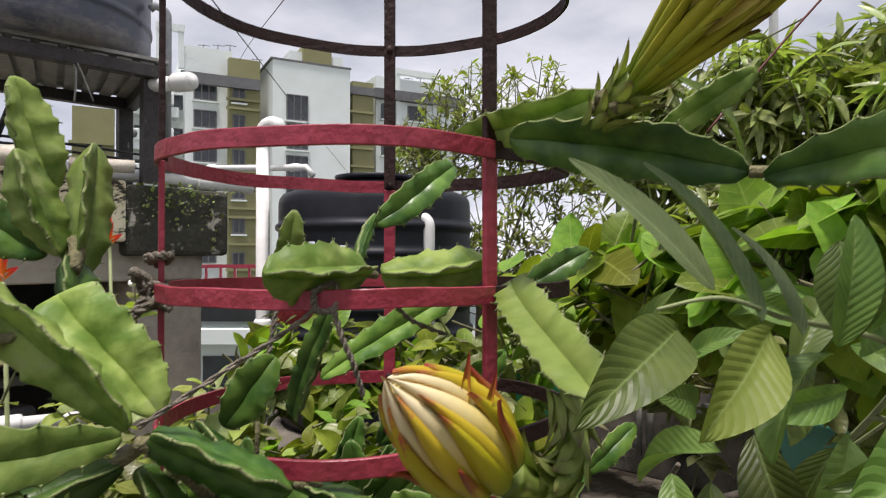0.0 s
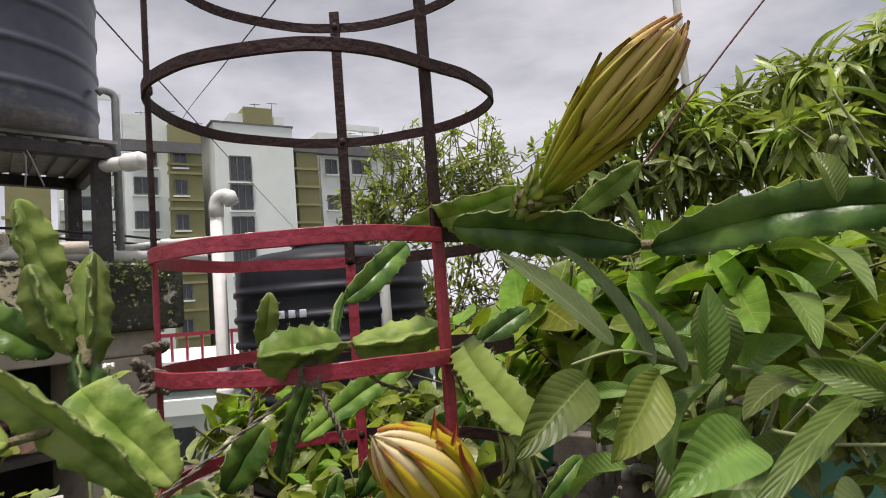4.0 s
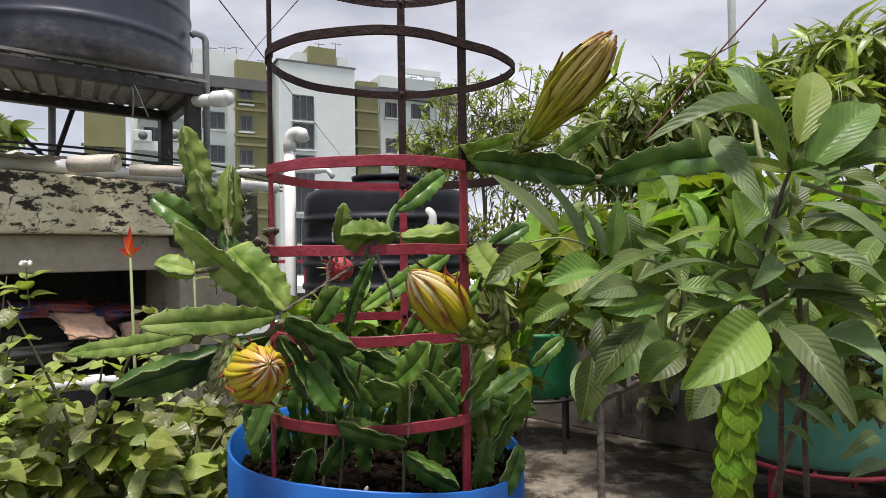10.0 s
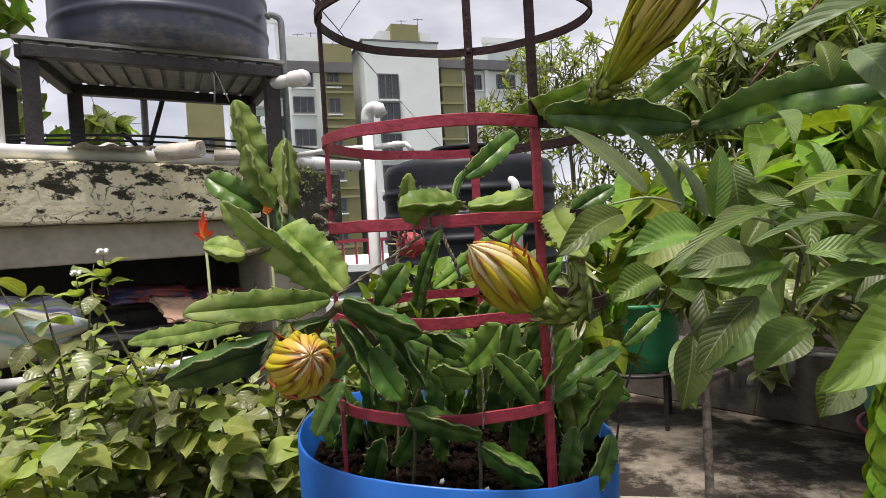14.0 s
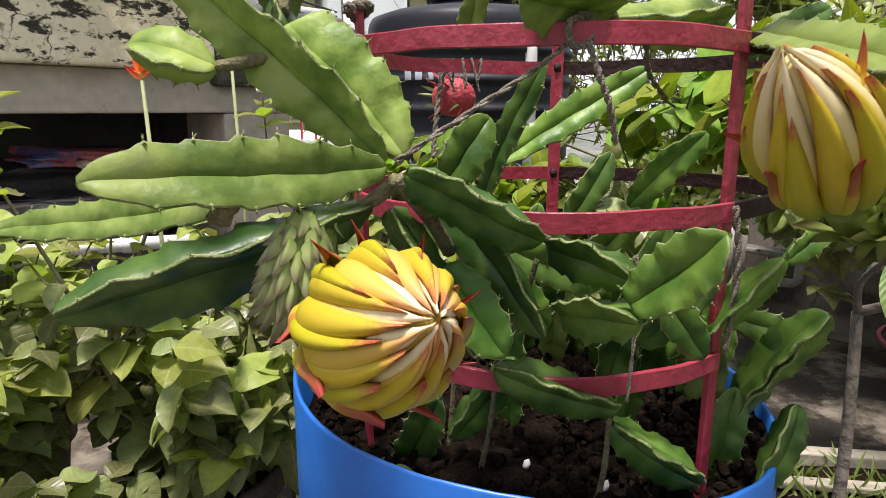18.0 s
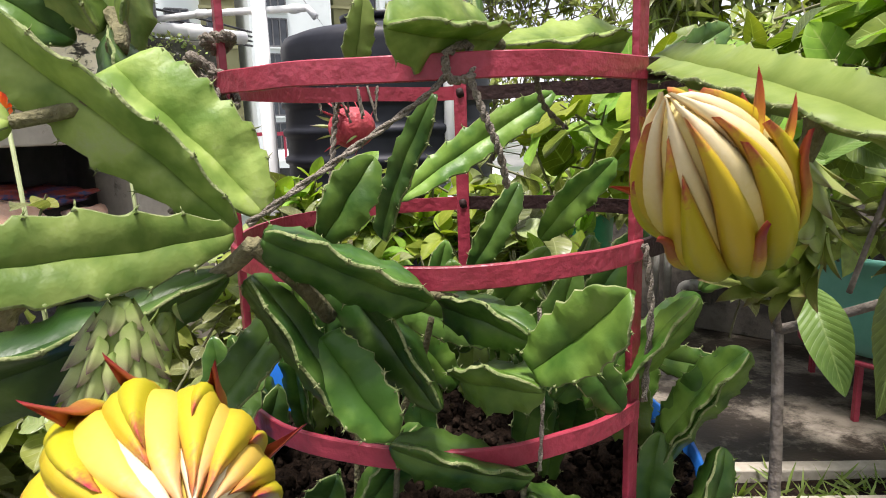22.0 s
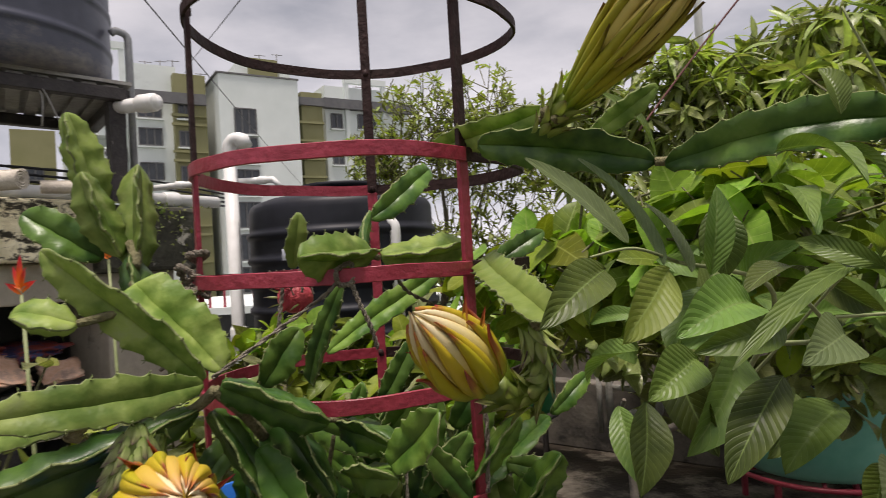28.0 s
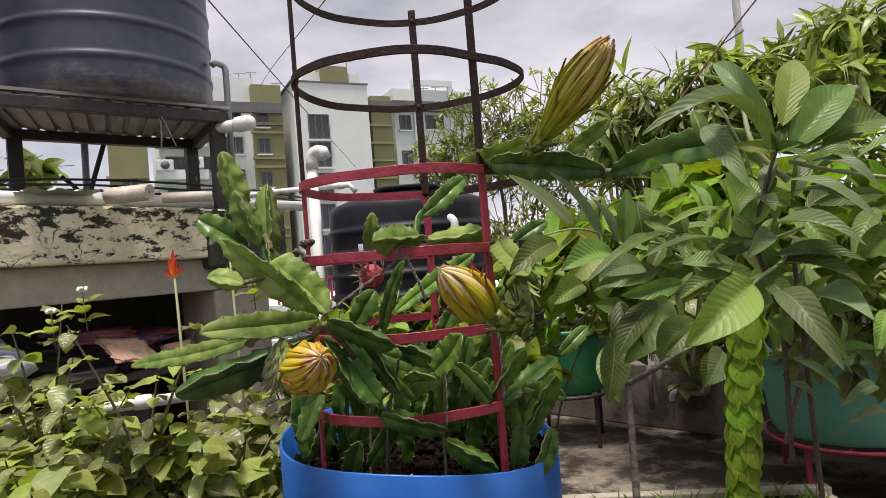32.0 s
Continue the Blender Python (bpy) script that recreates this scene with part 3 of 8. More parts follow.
# leaf blades as plain arrays: points, faces and (u, v), the blade one long along y
def blade(width, shape="ellipse", nl=8, nw=2, fold=0.25, droop=0.2, wave=0.0, rib=0.0, ribs=11):
    pts, uvs, faces = [], [], []
    for i in range(nl + 1):
        s = i / nl
        if shape == "lance":
            w = math.sin(math.pi * s ** 0.75) ** 0.8
        elif shape == "heart":
            w = (1 - s) ** 0.55 * (0.35 + 1.25 * s ** 0.35) if s > 0 else 0.55
        elif shape == "oval":
            w = math.sin(math.pi * s ** 0.88) ** 0.78
        elif shape == "ovate":
            w = math.sin(math.pi * s ** 0.72) ** 0.75
        else:
            w = math.sin(math.pi * s ** 0.92) ** 0.62
        w *= width / 2
        for j in range(-nw, nw + 1):
            u = j / nw
            z = abs(u) * w * fold - droop * s * s + wave * math.sin(7 * s + 2 * u) * abs(u) * width
            if rib:
                z += rib * math.cos(2 * math.pi * ribs * (s - 0.21 * abs(u))) * min(1, 3 * abs(u)) * math.sin(math.pi * s)
            y = s - (0.12 * (1 - s) * abs(u) ** 2 if shape == "heart" else 0)
            pts.append((u * w, y, z))
            uvs.append((0.5 + u / 2, s))
    k = 2 * nw + 1
    for i in range(nl):
        for j in range(k - 1):
            a = i * k + j
            faces.append((a, a + 1, a + k + 1, a + k))
    return np.array(pts), np.array(faces), np.array(uvs)


def scatter(name, template, mats, materials, picks=None):
    """One mesh of many blades: template(s) laid at each of the poses."""
    temps = template if isinstance(template, list) else [template]
    vs, fs, us, mi = [], [], [], []
    base = 0
    for i, m in enumerate(mats):
        p, f, u = temps[i % len(temps)]
        a = np.array(m)
        vs.append(p @ a[:3, :3].T + a[:3, 3])
        fs.append(f + base)
        us.append(u[f].reshape(-1, 2))
        mi.append(np.full(len(f), picks[i] if picks else 0))
        base += len(p)
    me = bpy.data.meshes.new(name)
    me.from_pydata(np.concatenate(vs).tolist(), [], np.concatenate(fs).tolist())
    uv = me.uv_layers.new(name="UVMap")
    uv.data.foreach_set("uv", np.concatenate(us).ravel())
    me.polygons.foreach_set("material_index", np.concatenate(mi).astype(np.int32))
    smooth(me)
    for m in (materials if isinstance(materials, (list, tuple)) else [materials]):
        me.materials.append(m)
    return me


def lay(at, direction, facing, length, widen=1.0):
    """The pose of a blade of that length."""
    return Matrix.Translation(at) @ frame_of(direction, facing) @ Matrix.Diagonal((length * widen, length, length, 1))


rng = random.Random(11)


# ---- terrace, walls, ground ----
ground = tagged(part("ground", solid((-1500, -1500, -13.0), (1500, 1500, -12.5)), M_CITY, label="hazy city ground far below the terrace", flat=True), category="ground", kind="structure")
floor = tagged(part("floor", solid((-6.0, -4.0, -0.30), (7.0, 5.2, 0.0)), M_CONCRETE, label="stained worn concrete terrace floor, damp patches widened as plant shade", flat=True), category="floor", kind="structure")


def along(origin, direction, name, label, lo, hi, material, bevel=0.008):
    """A wall block in a frame with x along direction and y to its back."""
    a = math.atan2(direction[1], direction[0])
    ob = part(name, solid(lo, hi, None, bevel), material, label=label, flat=True)
    ob.matrix_world = Matrix.Translation((*origin, 0)) @ Matrix.Rotation(a, 4, 'Z')
    return tagged(ob, category="wall", kind="structure")


# the water-tank room: x runs from its near end to its far end, y into it
WO, WD = (-1.93, 1.66), (0.60, 0.80)
WANG = math.atan2(WD[1], WD[0])
WM = Matrix.Translation((*WO, 0)) @ Matrix.Rotation(WANG, 4, 'Z')


def wall_at(x, y, z):
    return WM @ Vector((x, y, z))


along(WO, WD, "wall_ledge", "pale yellow plastered ledge with black mould stains and cracks", (-1.6, 0.0, 1.155), (1.12, 1.6, 1.40), M_PLASTER, 0.012)
along(WO, WD, "wall_ledge_end", "mossy black weathered end of the plastered ledge", (1.123, 0.015, 1.10), (1.60, 1.6, 1.39), M_MOSSWALL, 0.02)
along(WO, WD, "wall_lintel", "dirty grey-beige concrete lintel under the ledge", (-1.6, 0.07, 0.995), (1.50, 0.25, 1.153), M_LINTEL)
along(WO, WD, "wall_pier", "stained pale plaster pier beside the opening", (1.18, 0.075, 0.0), (1.50, 0.4, 0.993), M_LINTEL)
along(WO, WD, "wall_niche_back", "back wall of the open store under the ledge, coloured for shade", (-1.6, 1.15, 0.0), (1.50, 1.25, 1.153), M_SHADEWALL)
# end wall added to stop side light reaching into the store
along(WO, WD, "wall_niche_end", "far side wall of the open store, added to keep light out", (1.40, 0.403, 0.0), (1.50, 1.148, 1.153), M_SHADEWALL)
along(WO, WD, "wall_niche_side", "side wall of the open store, coloured for shade", (-1.7, 0.07, 0.0), (-1.602, 1.58, 1.153), M_SHADEWALL)
along(WO, WD, "wall_kerb", "low concrete kerb in front of the store", (-1.6, 0.02, 0.0), (1.17, 0.2, 0.10), M_PARAPET)
# low parapet behind the plants, and the closing parapets out of view
along((-0.95, 4.3), (1, 0), "parapet_back", "low grey plastered parapet at the terrace edge", (0.0, 0.0, 0.0), (7.9, 0.15, 0.50), M_PARAPET)
along((0.60, 3.57), (0.75, -0.66), "parapet_side", "low damp-stained concrete kerb wall behind the tubs", (-1.0, 0.0, 0.0), (4.8, 0.12, 0.36), M_PARAPET)
along((-6.0, -3.9), (1, 0), "parapet_front", "low grey plastered parapet", (0.0, 0.0, 0.0), (13.0, 0.15, 0.8), M_PARAPET)
along((-5.85, -3.7), (0, 1), "parapet_west", "low grey plastered parapet", (0.0, 0.0, 0.0), (4.0, 0.15, 0.8), M_PARAPET)
# invented wall behind the viewer, far and white to keep the front fill
along((-2.0, -3.6), (1, 0), "wall_unseen_back", "plain unseen wall added behind the viewer to shape front light", (0.0, 0.0, 0.0), (5.0, 0.2, 2.4), M_WHITEB)


# ---- overhead tanks and their steel stands ----
def tank(name, at, r, h, label, step=0.165, flat=False):
    t = thing(name, at, label, "water tank", "black water tanks")
    prof = [(0.0, 0.0), (r * 0.93, 0.0), (r * 0.985, 0.03), (r, 0.07)]
    z = 0.16
    q = 0.013 if flat else 0.007
    while z < h - (0.05 if flat else 0.12):
        prof += [(r, z - 0.030), (r, z - 0.017), (r + q * 0.85, z - 0.010), (r + q, z), (r + q * 0.85, z + 0.010), (r, z + 0.017), (r, z + 0.030)]
        z += step
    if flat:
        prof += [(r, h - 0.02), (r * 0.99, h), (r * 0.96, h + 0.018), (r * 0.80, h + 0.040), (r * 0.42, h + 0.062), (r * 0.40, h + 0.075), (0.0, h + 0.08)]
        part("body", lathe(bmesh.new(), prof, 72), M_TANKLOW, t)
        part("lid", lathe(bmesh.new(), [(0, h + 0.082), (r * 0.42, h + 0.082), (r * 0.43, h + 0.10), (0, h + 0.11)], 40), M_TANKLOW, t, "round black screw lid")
        return t
    prof += [(r, h - 0.03), (r * 0.985, h), (r * 0.90, h + 0.05), (r * 0.62, h + 0.12), (r * 0.40, h + 0.155), (r * 0.38, h + 0.16), (0.0, h + 0.16)]
    part("body", lathe(bmesh.new(), prof, 72), M_TANK, t)
    part("lid", lathe(bmesh.new(), [(0, h + 0.162), (r * 0.42, h + 0.162), (r * 0.43, h + 0.20), (r * 0.40, h + 0.215), (0, h + 0.23)], 40), M_TANK, t, "round black screw lid")
    return t


def stand(name, corners, top, foot, label, slats=11):
    """corners: front left, front right, back right, back left in plan."""
    c = [Vector((*p, 0)) for p in corners]
    t = thing(name, (*((c[0] + c[2]) / 2).to_2d(), foot), label, "tank stand", "steel tank stands")
    o = t.location
    for p in c:
        inner = p + ((c[0] + c[2]) / 2 - p).normalized() * 0.03
        bm = bmesh.new()
        a = math.atan2((c[1] - c[0]).y, (c[1] - c[0]).x)
        box(bm, (-0.032, -0.004, 0), (0.032, 0.004, top - 0.05 - foot), Matrix.Translation(inner - Vector((o.x, o.y, 0))) @ Matrix.Rotation(a, 4, 'Z'))
        box(bm, (-0.032, 0.004, 0), (-0.024, 0.05, top - 0.05 - foot), Matrix.Translation(inner - Vector((o.x, o.y, 0))) @ Matrix.Rotation(a, 4, 'Z'))
        part("leg", bm, M_STEEL, t, flat=True)
    for i in range(4):
        p, q = c[i], c[(i + 1) % 4]
        d = q - p
        bm = solid((0, -0.025, 0), (d.length, 0.025, 0.05), None, 0.003)
        bmesh.ops.transform(bm, matrix=Matrix.Translation((p.x - o.x, p.y - o.y, top - 0.055 - foot)) @ Matrix.Rotation(math.atan2(d.y, d.x), 4, 'Z'), verts=bm.verts[:])
        part("edge_beam", bm, M_STEEL, t, flat=True)
    for i in range(slats):
        s0, s1 = (i + 0.12) / slats, (i + 0.78) / slats
        bm = bmesh.new()
        quad = [c[0].lerp(c[1], s0), c[0].lerp(c[1], s1), c[3].lerp(c[2], s1), c[3].lerp(c[2], s0)]
        lo = [bm.verts.new((p.x - o.x, p.y - o.y, top - 0.004 - foot)) for p in quad]
        hi = [bm.verts.new((p.x - o.x, p.y - o.y, top + 0.010 - foot)) for p in quad]
        bm.faces.new(lo[::-1]), bm.faces.new(hi)
        for k in range(4):
            bm.faces.new((lo[k], lo[(k + 1) % 4], hi[(k + 1) % 4], hi[k]))
        part("deck_slat", bm, M_DECK, t, flat=True)
    bm = bmesh.new()
    big = [p + (p - (c[0] + c[2]) / 2).normalized() * 0.035 for p in c]
    lo = [bm.verts.new((p.x - o.x, p.y - o.y, top + 0.012 - foot)) for p in big]
    hi = [bm.verts.new((p.x - o.x, p.y - o.y, top + 0.026 - foot)) for p in big]
    bm.faces.new(lo[::-1]), bm.faces.new(hi)
    for k in range(4):
        bm.faces.new((lo[k], lo[(k + 1) % 4], hi[(k + 1) % 4], hi[k]))
    part("deck_sheet", bm, M_DECK, t, "grey corrugated deck sheet", flat=True)
    return t


stand("tank_stand", [(-1.93, 1.93), (-1.16, 2.62), (-1.55, 3.18), (-2.22, 2.55)], 1.875, 1.40, "dark painted angle-steel stand with slatted deck on the ledge", 12)
tank("water_tank", (-1.73, 2.61, 1.901), 0.49, 1.05, "large ribbed black plastic water tank on a steel stand")
stand("tank_stand", [(-2.75, 1.05), (-2.02, 1.72), (-2.35, 2.36), (-3.05, 1.70)], 1.875, 1.40, "dark painted angle-steel stand beside the first one", 12)
tank("water_tank", (-2.55, 1.76, 1.901), 0.47, 1.05, "ribbed black plastic water tank on the second stand")
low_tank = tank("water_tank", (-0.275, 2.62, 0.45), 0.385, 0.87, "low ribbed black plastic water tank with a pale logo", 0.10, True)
plinth = part("plinth", solid((-0.42, -0.42, 0), (0.42, 0.42, 0.45), None, 0.01), M_PARAPET, label="rough concrete plinth under the low tank", flat=True)
plinth.location = (-0.275, 2.62, 0.0)
tagged(plinth, category="plinth")
# brand mark on the low tank as plain bars
for k in range(4):
    a = radians(-118 + 6.0 * k)
    bar = part("logo_bar", solid((-0.013, -0.002, -0.013), (0.013, 0.002, 0.030 if k == 0 else 0.016), None, 0.002), M_LETTER, low_tank, "pale logo bar")
    bar.matrix_local = Matrix.Translation((0.401 * math.cos(a), 0.401 * math.sin(a), 0.67)) @ Matrix.Rotation(a + math.pi / 2, 4, 'Z')

# ---- pipes ----
def pipe(name, pts, r, material, label, fittings=(), steps=1, category="pipe"):
    t = thing(name, pts[0], label, category)
    p = [local(t, q) for q in (curve_points(pts, steps) if steps > 1 else [Vector(q) for q in pts])]
    part("pipe_run", tube(p, r, 14), material, t)
    for q, d in fittings:
        d = Vector(d).normalized()
        part("socket", tube([local(t, q) - d * r * 1.5, local(t, q) - d * r * 1.1, local(t, q) + d * r * 1.1, local(t, q) + d * r * 1.5], [r * 1.12, r * 1.3, r * 1.3, r * 1.12], 14), material, t)
    return t


def bend(a, corner, b, r=0.04, n=5):
    """Points of a run with a rounded corner."""
    a, c, b = Vector(a), Vector(corner), Vector(b)
    p, q = c + (a - c).normalized() * r, c + (b - c).normalized() * r
    return [a] + [(p * (1 - s) ** 2 + c * 2 * s * (1 - s) + q * s * s) for s in [i / n for i in range(n + 1)]] + [b]


# vent stack with a cowl
vent = pipe("vent_pipe", [(-0.735, 2.62, 0.0), (-0.735, 2.62, 1.58)], 0.028, M_PVC, "tall white plastic vent pipe with a bent cowl", [((-0.735, 2.62, 0.8), (0, 0, 1))])
part("cowl", tube([local(vent, q) for q in bend((-0.735, 2.62, 1.55), (-0.735, 2.62, 1.64), (-0.675, 2.60, 1.635), 0.05)] + [local(vent, (-0.662, 2.595, 1.60))], 0.031, 14), M_PVC, vent, "white bent pipe cowl")
pipe("delivery_pipe", bend((-1.60, 3.00, 1.47), (-0.98, 2.72, 1.47), (-0.55, 2.58, 1.455), 0.05) + [Vector((-0.52, 2.57, 1.42))], 0.0135, M_PVC, "white plastic pipe run behind the cage", [((-0.60, 2.60, 1.457), (0.9, -0.3, 0)), ((-0.98, 2.72, 1.47), (1, 0, 0))])
pipe("ledge_pipe", [wall_at(-1.2, 0.10, 1.44), wall_at(0.3, 0.10, 1.44), wall_at(1.75, 0.06, 1.425)], 0.028, M_PVC, "dirty white pipe lying along the ledge top", [(wall_at(0.72, 0.09, 1.435), WD + (0,)), (wall_at(1.5, 0.07, 1.428), WD + (0,))])
pipe("overflow_pipe", [(-1.22, 2.64, 1.80), (-1.00, 2.57, 1.80)], 0.030, M_PVC, "short white overflow pipe sticking out under the tank", [((-1.05, 2.583, 1.80), (0.95, -0.31, 0))])
pipe("air_pipe", bend((-1.17, 2.72, 1.45), (-1.17, 2.72, 2.14), (-1.21, 2.69, 2.15), 0.03) + [Vector((-1.225, 2.68, 2.135))], 0.016, M_GREYPIPE, "thin grey air pipe with a bent top beside the tank")
pipe("tank_pipe", bend((-0.05, 2.30, 0.40), (-0.05, 2.30, 1.235), (-0.12, 2.33, 1.245), 0.035) + [Vector((-0.125, 2.335, 1.20))], 0.021, M_PVC, "white plastic pipe with an elbow in front of the low tank", [((-0.05, 2.30, 0.75), (0, 0, 1))])
riser = pipe("standpipe", [(-1.905, 1.56, 0.0 + 0.62)] + bend((-1.905, 1.56, 0.64), (-1.905, 1.56, 1.36), (-1.905, 1.56, 1.375), 0.004)[1:], 0.021, M_PVC,
             "white plastic standpipe with sockets and a valve", [((-1.905, 1.56, 1.25), (0, 0, 1)), ((-1.905, 1.56, 1.10), (0, 0, 1)), ((-1.905, 1.56, 1.36), (0, 0, 1)), ((-1.905, 1.56, 0.78), (0, 0, 1)), ((-1.905, 1.56, 0.66), (0, 0, 1))])
part("valve", tube([local(riser, (-1.87, 1.535, 0.985)), local(riser, (-1.82, 1.50, 0.985))], [0.012, 0.024], 10), M_PVC, riser, "white valve handle")
pipe("floor_pipe", [(-1.905, 1.56, 0.60), (-1.55, 1.78, 0.595), (-1.10, 2.05, 0.59)], 0.022, M_PVC, "white plastic pipe running level along the store front", [((-1.87, 1.58, 0.60), (0.8, 0.5, 0)), ((-1.3, 1.93, 0.594), (0.8, 0.5, 0))])
pipe("stand_pipe", [(-1.97, 1.84, 1.42), (-1.97, 1.84, 1.83)] + [Vector((-1.95, 1.80, 1.87))], 0.019, M_PVC, "grey-white pipe strapped to the stand leg", [((-1.97, 1.84, 1.83), (0, 0, 1))])
pipe("drain_pipe", [Vector((1.04, 3.03, 0.185))] + bend((1.04, 3.03, 0.20), (1.045, 3.03, 0.24), (1.10, 3.00, 0.242), 0.03) + bend((1.15, 2.98, 0.244), (1.20, 2.955, 0.246), (1.205, 2.95, 0.42), 0.03), 0.021, M_DIRTYPVC, "dirty white drain pipe with bends at the kerb wall", [((1.10, 3.00, 0.242), (1, -0.4, 0))])
pipe("riser_pipe", [(0.985, 3.06, 0.17), (0.985, 3.06, 0.50)], 0.018, M_DIRTYPVC, "dirty white riser pipe at the kerb wall")
pipe("riser_pipe", [(0.945, 3.10, 0.14), (0.945, 3.10, 0.50)], 0.014, M_DIRTYPVC, "thin dirty riser pipe at the kerb wall")
pipe("rail_pipe", [(0.98, 3.08, 0.375), (1.9, 2.33, 0.375)], 0.014, M_DIRTYPVC, "thin white pipe along the kerb wall")

# filter vessel with its black valve head by the standpipe
vessel = thing("filter_vessel", (-1.885, 1.25, 0.0), "tall grey stained filter vessel with a black valve head", "filter vessel")
part("body", lathe(bmesh.new(), [(0, 0), (0.16, 0.0)] + [(0.179 + (0.0018 if k % 2 else 0.0) + 0.0008 * math.sin(k * 1.7), 0.02 + 0.0082 * k) for k in range(141)] + [(0.178, 1.20)], 40), M_VESSEL, vessel, "grey stained vessel wall")
part("dome", lathe(bmesh.new(), [(0.1785, 1.20), (0.170, 1.25), (0.135, 1.295), (0.08, 1.315), (0.06, 1.32), (0, 1.32)], 48), M_DIRTYPVC, vessel, "dirty white domed top")
head = part("valve_head", lathe(bmesh.new(), [(0, 1.322), (0.07, 1.322), (0.075, 1.35), (0.098, 1.36), (0.10, 1.39), (0.098, 1.42), (0.085, 1.45), (0.05, 1.48), (0, 1.485)], 32), M_JUNK, vessel, "round black valve head")
for k in range(10):
    a = 2 * math.pi * k / 10
    part("bolt", tube([(0.097 * math.cos(a), 0.097 * math.sin(a), 1.38), (0.108 * math.cos(a), 0.108 * math.sin(a), 1.38)], 0.008, 6), M_PVC, head, "pale bolt")
part("outlet_pipe", tube([(0.03, 0.08, 1.40), (0.0, 0.20, 1.405), (-0.018, 0.28, 1.41)], 0.026, 12), M_JUNK, vessel, "black outlet pipe")
part("outlet_elbow", tube([(-0.015, 0.27, 1.41), (-0.02, 0.30, 1.405), (-0.02, 0.31, 1.37)], 0.030, 12), M_JUNK, vessel)

# cables on the ledge and across the sky
def cable(pts, r, material, label, name="cable"):
    bm = tube(curve_points(pts, 6), r, 5)
    return tagged(part(name, bm, material, label=label), category="cable")


for k in range(4):
    z = 1.47 + 0.025 * k
    cable([wall_at(-1.1, 0.30 + 0.05 * k, z + 0.02), wall_at(-0.2, 0.34, z - 0.01 * k), wall_at(0.7, 0.30, z + 0.015), wall_at(1.6, 0.45, z + 0.01 * k), wall_at(2.3, 0.7, z + 0.02)], 0.006, M_CABLE, "black cable slung along the ledge behind the pipe")
cable([wall_at(0.92, 0.75, 1.42), wall_at(0.845, 0.75, 1.567), wall_at(0.76, 0.75, 1.645)], 0.012, M_CABLE, "stub of black hose on the ledge")
cable([wall_at(0.85, 0.74, 1.42), wall_at(0.90, 0.74, 1.58), wall_at(0.985, 0.75, 1.83)], 0.014, M_STEEL, "slanting dark bar behind the stand", "brace_bar")
pipe("stand_prop", [wall_at(0.90, 0.80, 1.41), wall_at(0.905, 0.80, 1.86)], 0.018, M_GREYPIPE, "grey upright pipe under the tank deck")
cable([(-1.70, 2.62, 3.12), (-2.55, 13.0, 3.55), (-3.52, 24.55, 4.13)], 0.006, M_CABLE, "thin wire across the sky", "wire")
cable([(-8.1, 25.3, 8.72), (-5.3, 17.5, 6.88), (-2.52, 10.0, 5.06), (-0.3, 4.0, 3.6)], 0.008, M_CABLE, "thin wire across the sky", "wire")
cable([(0.60, 1.46, 1.38), (0.848, 1.5, 1.658), (1.17, 1.5, 2.003), (2.3, 1.5, 3.2)], 0.0028, M_STRING, "thin red-brown string running up out of the plants", "string")
pole = pipe("pipe_post", bend((1.55, 3.0, 0.0), (1.55, 3.0, 2.73), (1.44, 3.0, 2.74), 0.03) + [Vector((1.435, 3.0, 2.69))], 0.020, M_PVC, "pale plastic pipe post with a bent top")

# rolled sheets, rag and hose on the ledge
def spiral_roll(r, length, turns=3.2, thick=0.004):
    """A rolled sheet: a spiral strip with thickness, along z."""
    bm = bmesh.new()
    n = int(turns * 22)
    rows = []
    for k in range(n + 1):
        a = 2 * math.pi * turns * k / n
        q = r * (0.28 + 0.72 * k / n)
        d = Vector((math.cos(a), math.sin(a), 0))
        rows.append([bm.verts.new(d * (q - o) + Vector((0, 0, z))) for o, z in ((0, 0), (0, length), (thick, length), (thick, 0))])
    for a, b in zip(rows, rows[1:]):
        for k in range(4):
            bm.faces.new((a[k], b[k], b[(k + 1) % 4], a[(k + 1) % 4]))
    bm.faces.new(rows[0]), bm.faces.new(rows[-1][::-1])
    bmesh.ops.recalc_face_normals(bm, faces=bm.faces[:])
    return bm


for at, d, ln, r, lab in ((0.66, (0.93, -0.12, 0), 0.20, 0.040, "rolled beige sheet with a spiral end on the ledge"), (0.90, (0.86, 0.40, 0), 0.22, 0.028, "rolled pinkish sheet lying on the ledge pipe")):
    t = thing("rolled_sheet", wall_at(at, -0.005, 1.442), lab, "rolled sheet")
    part("roll", spiral_roll(r, ln), M_ROLL, t).matrix_local = Vector(d).to_track_quat('Z', 'Y').to_matrix().to_4x4()
bm = bmesh.new()
bmesh.ops.create_grid(bm, x_segments=18, y_segments=10, size=0.5)
for v in bm.verts:
    v.co.z = 0.16 * noise.noise(v.co * 5.0) + 0.10 * noise.noise(v.co * 11.0)
rag = part("plastic_rag", bm, M_RAG, label="crumpled grey plastic rag on the ledge")
rag.matrix_world = WM @ Matrix.Translation((0.48, 0.03, 1.458)) @ Matrix.Diagonal((0.30, 0.17, 0.10, 1))
tagged(rag, category="rag")
bm = bmesh.new()
sweep(bm, [(-0.012, 0, 0), (0.004, 0.01, -0.05), (0.01, 0.0, -0.11), (0.004, 0, -0.17)], 0.004, 5)
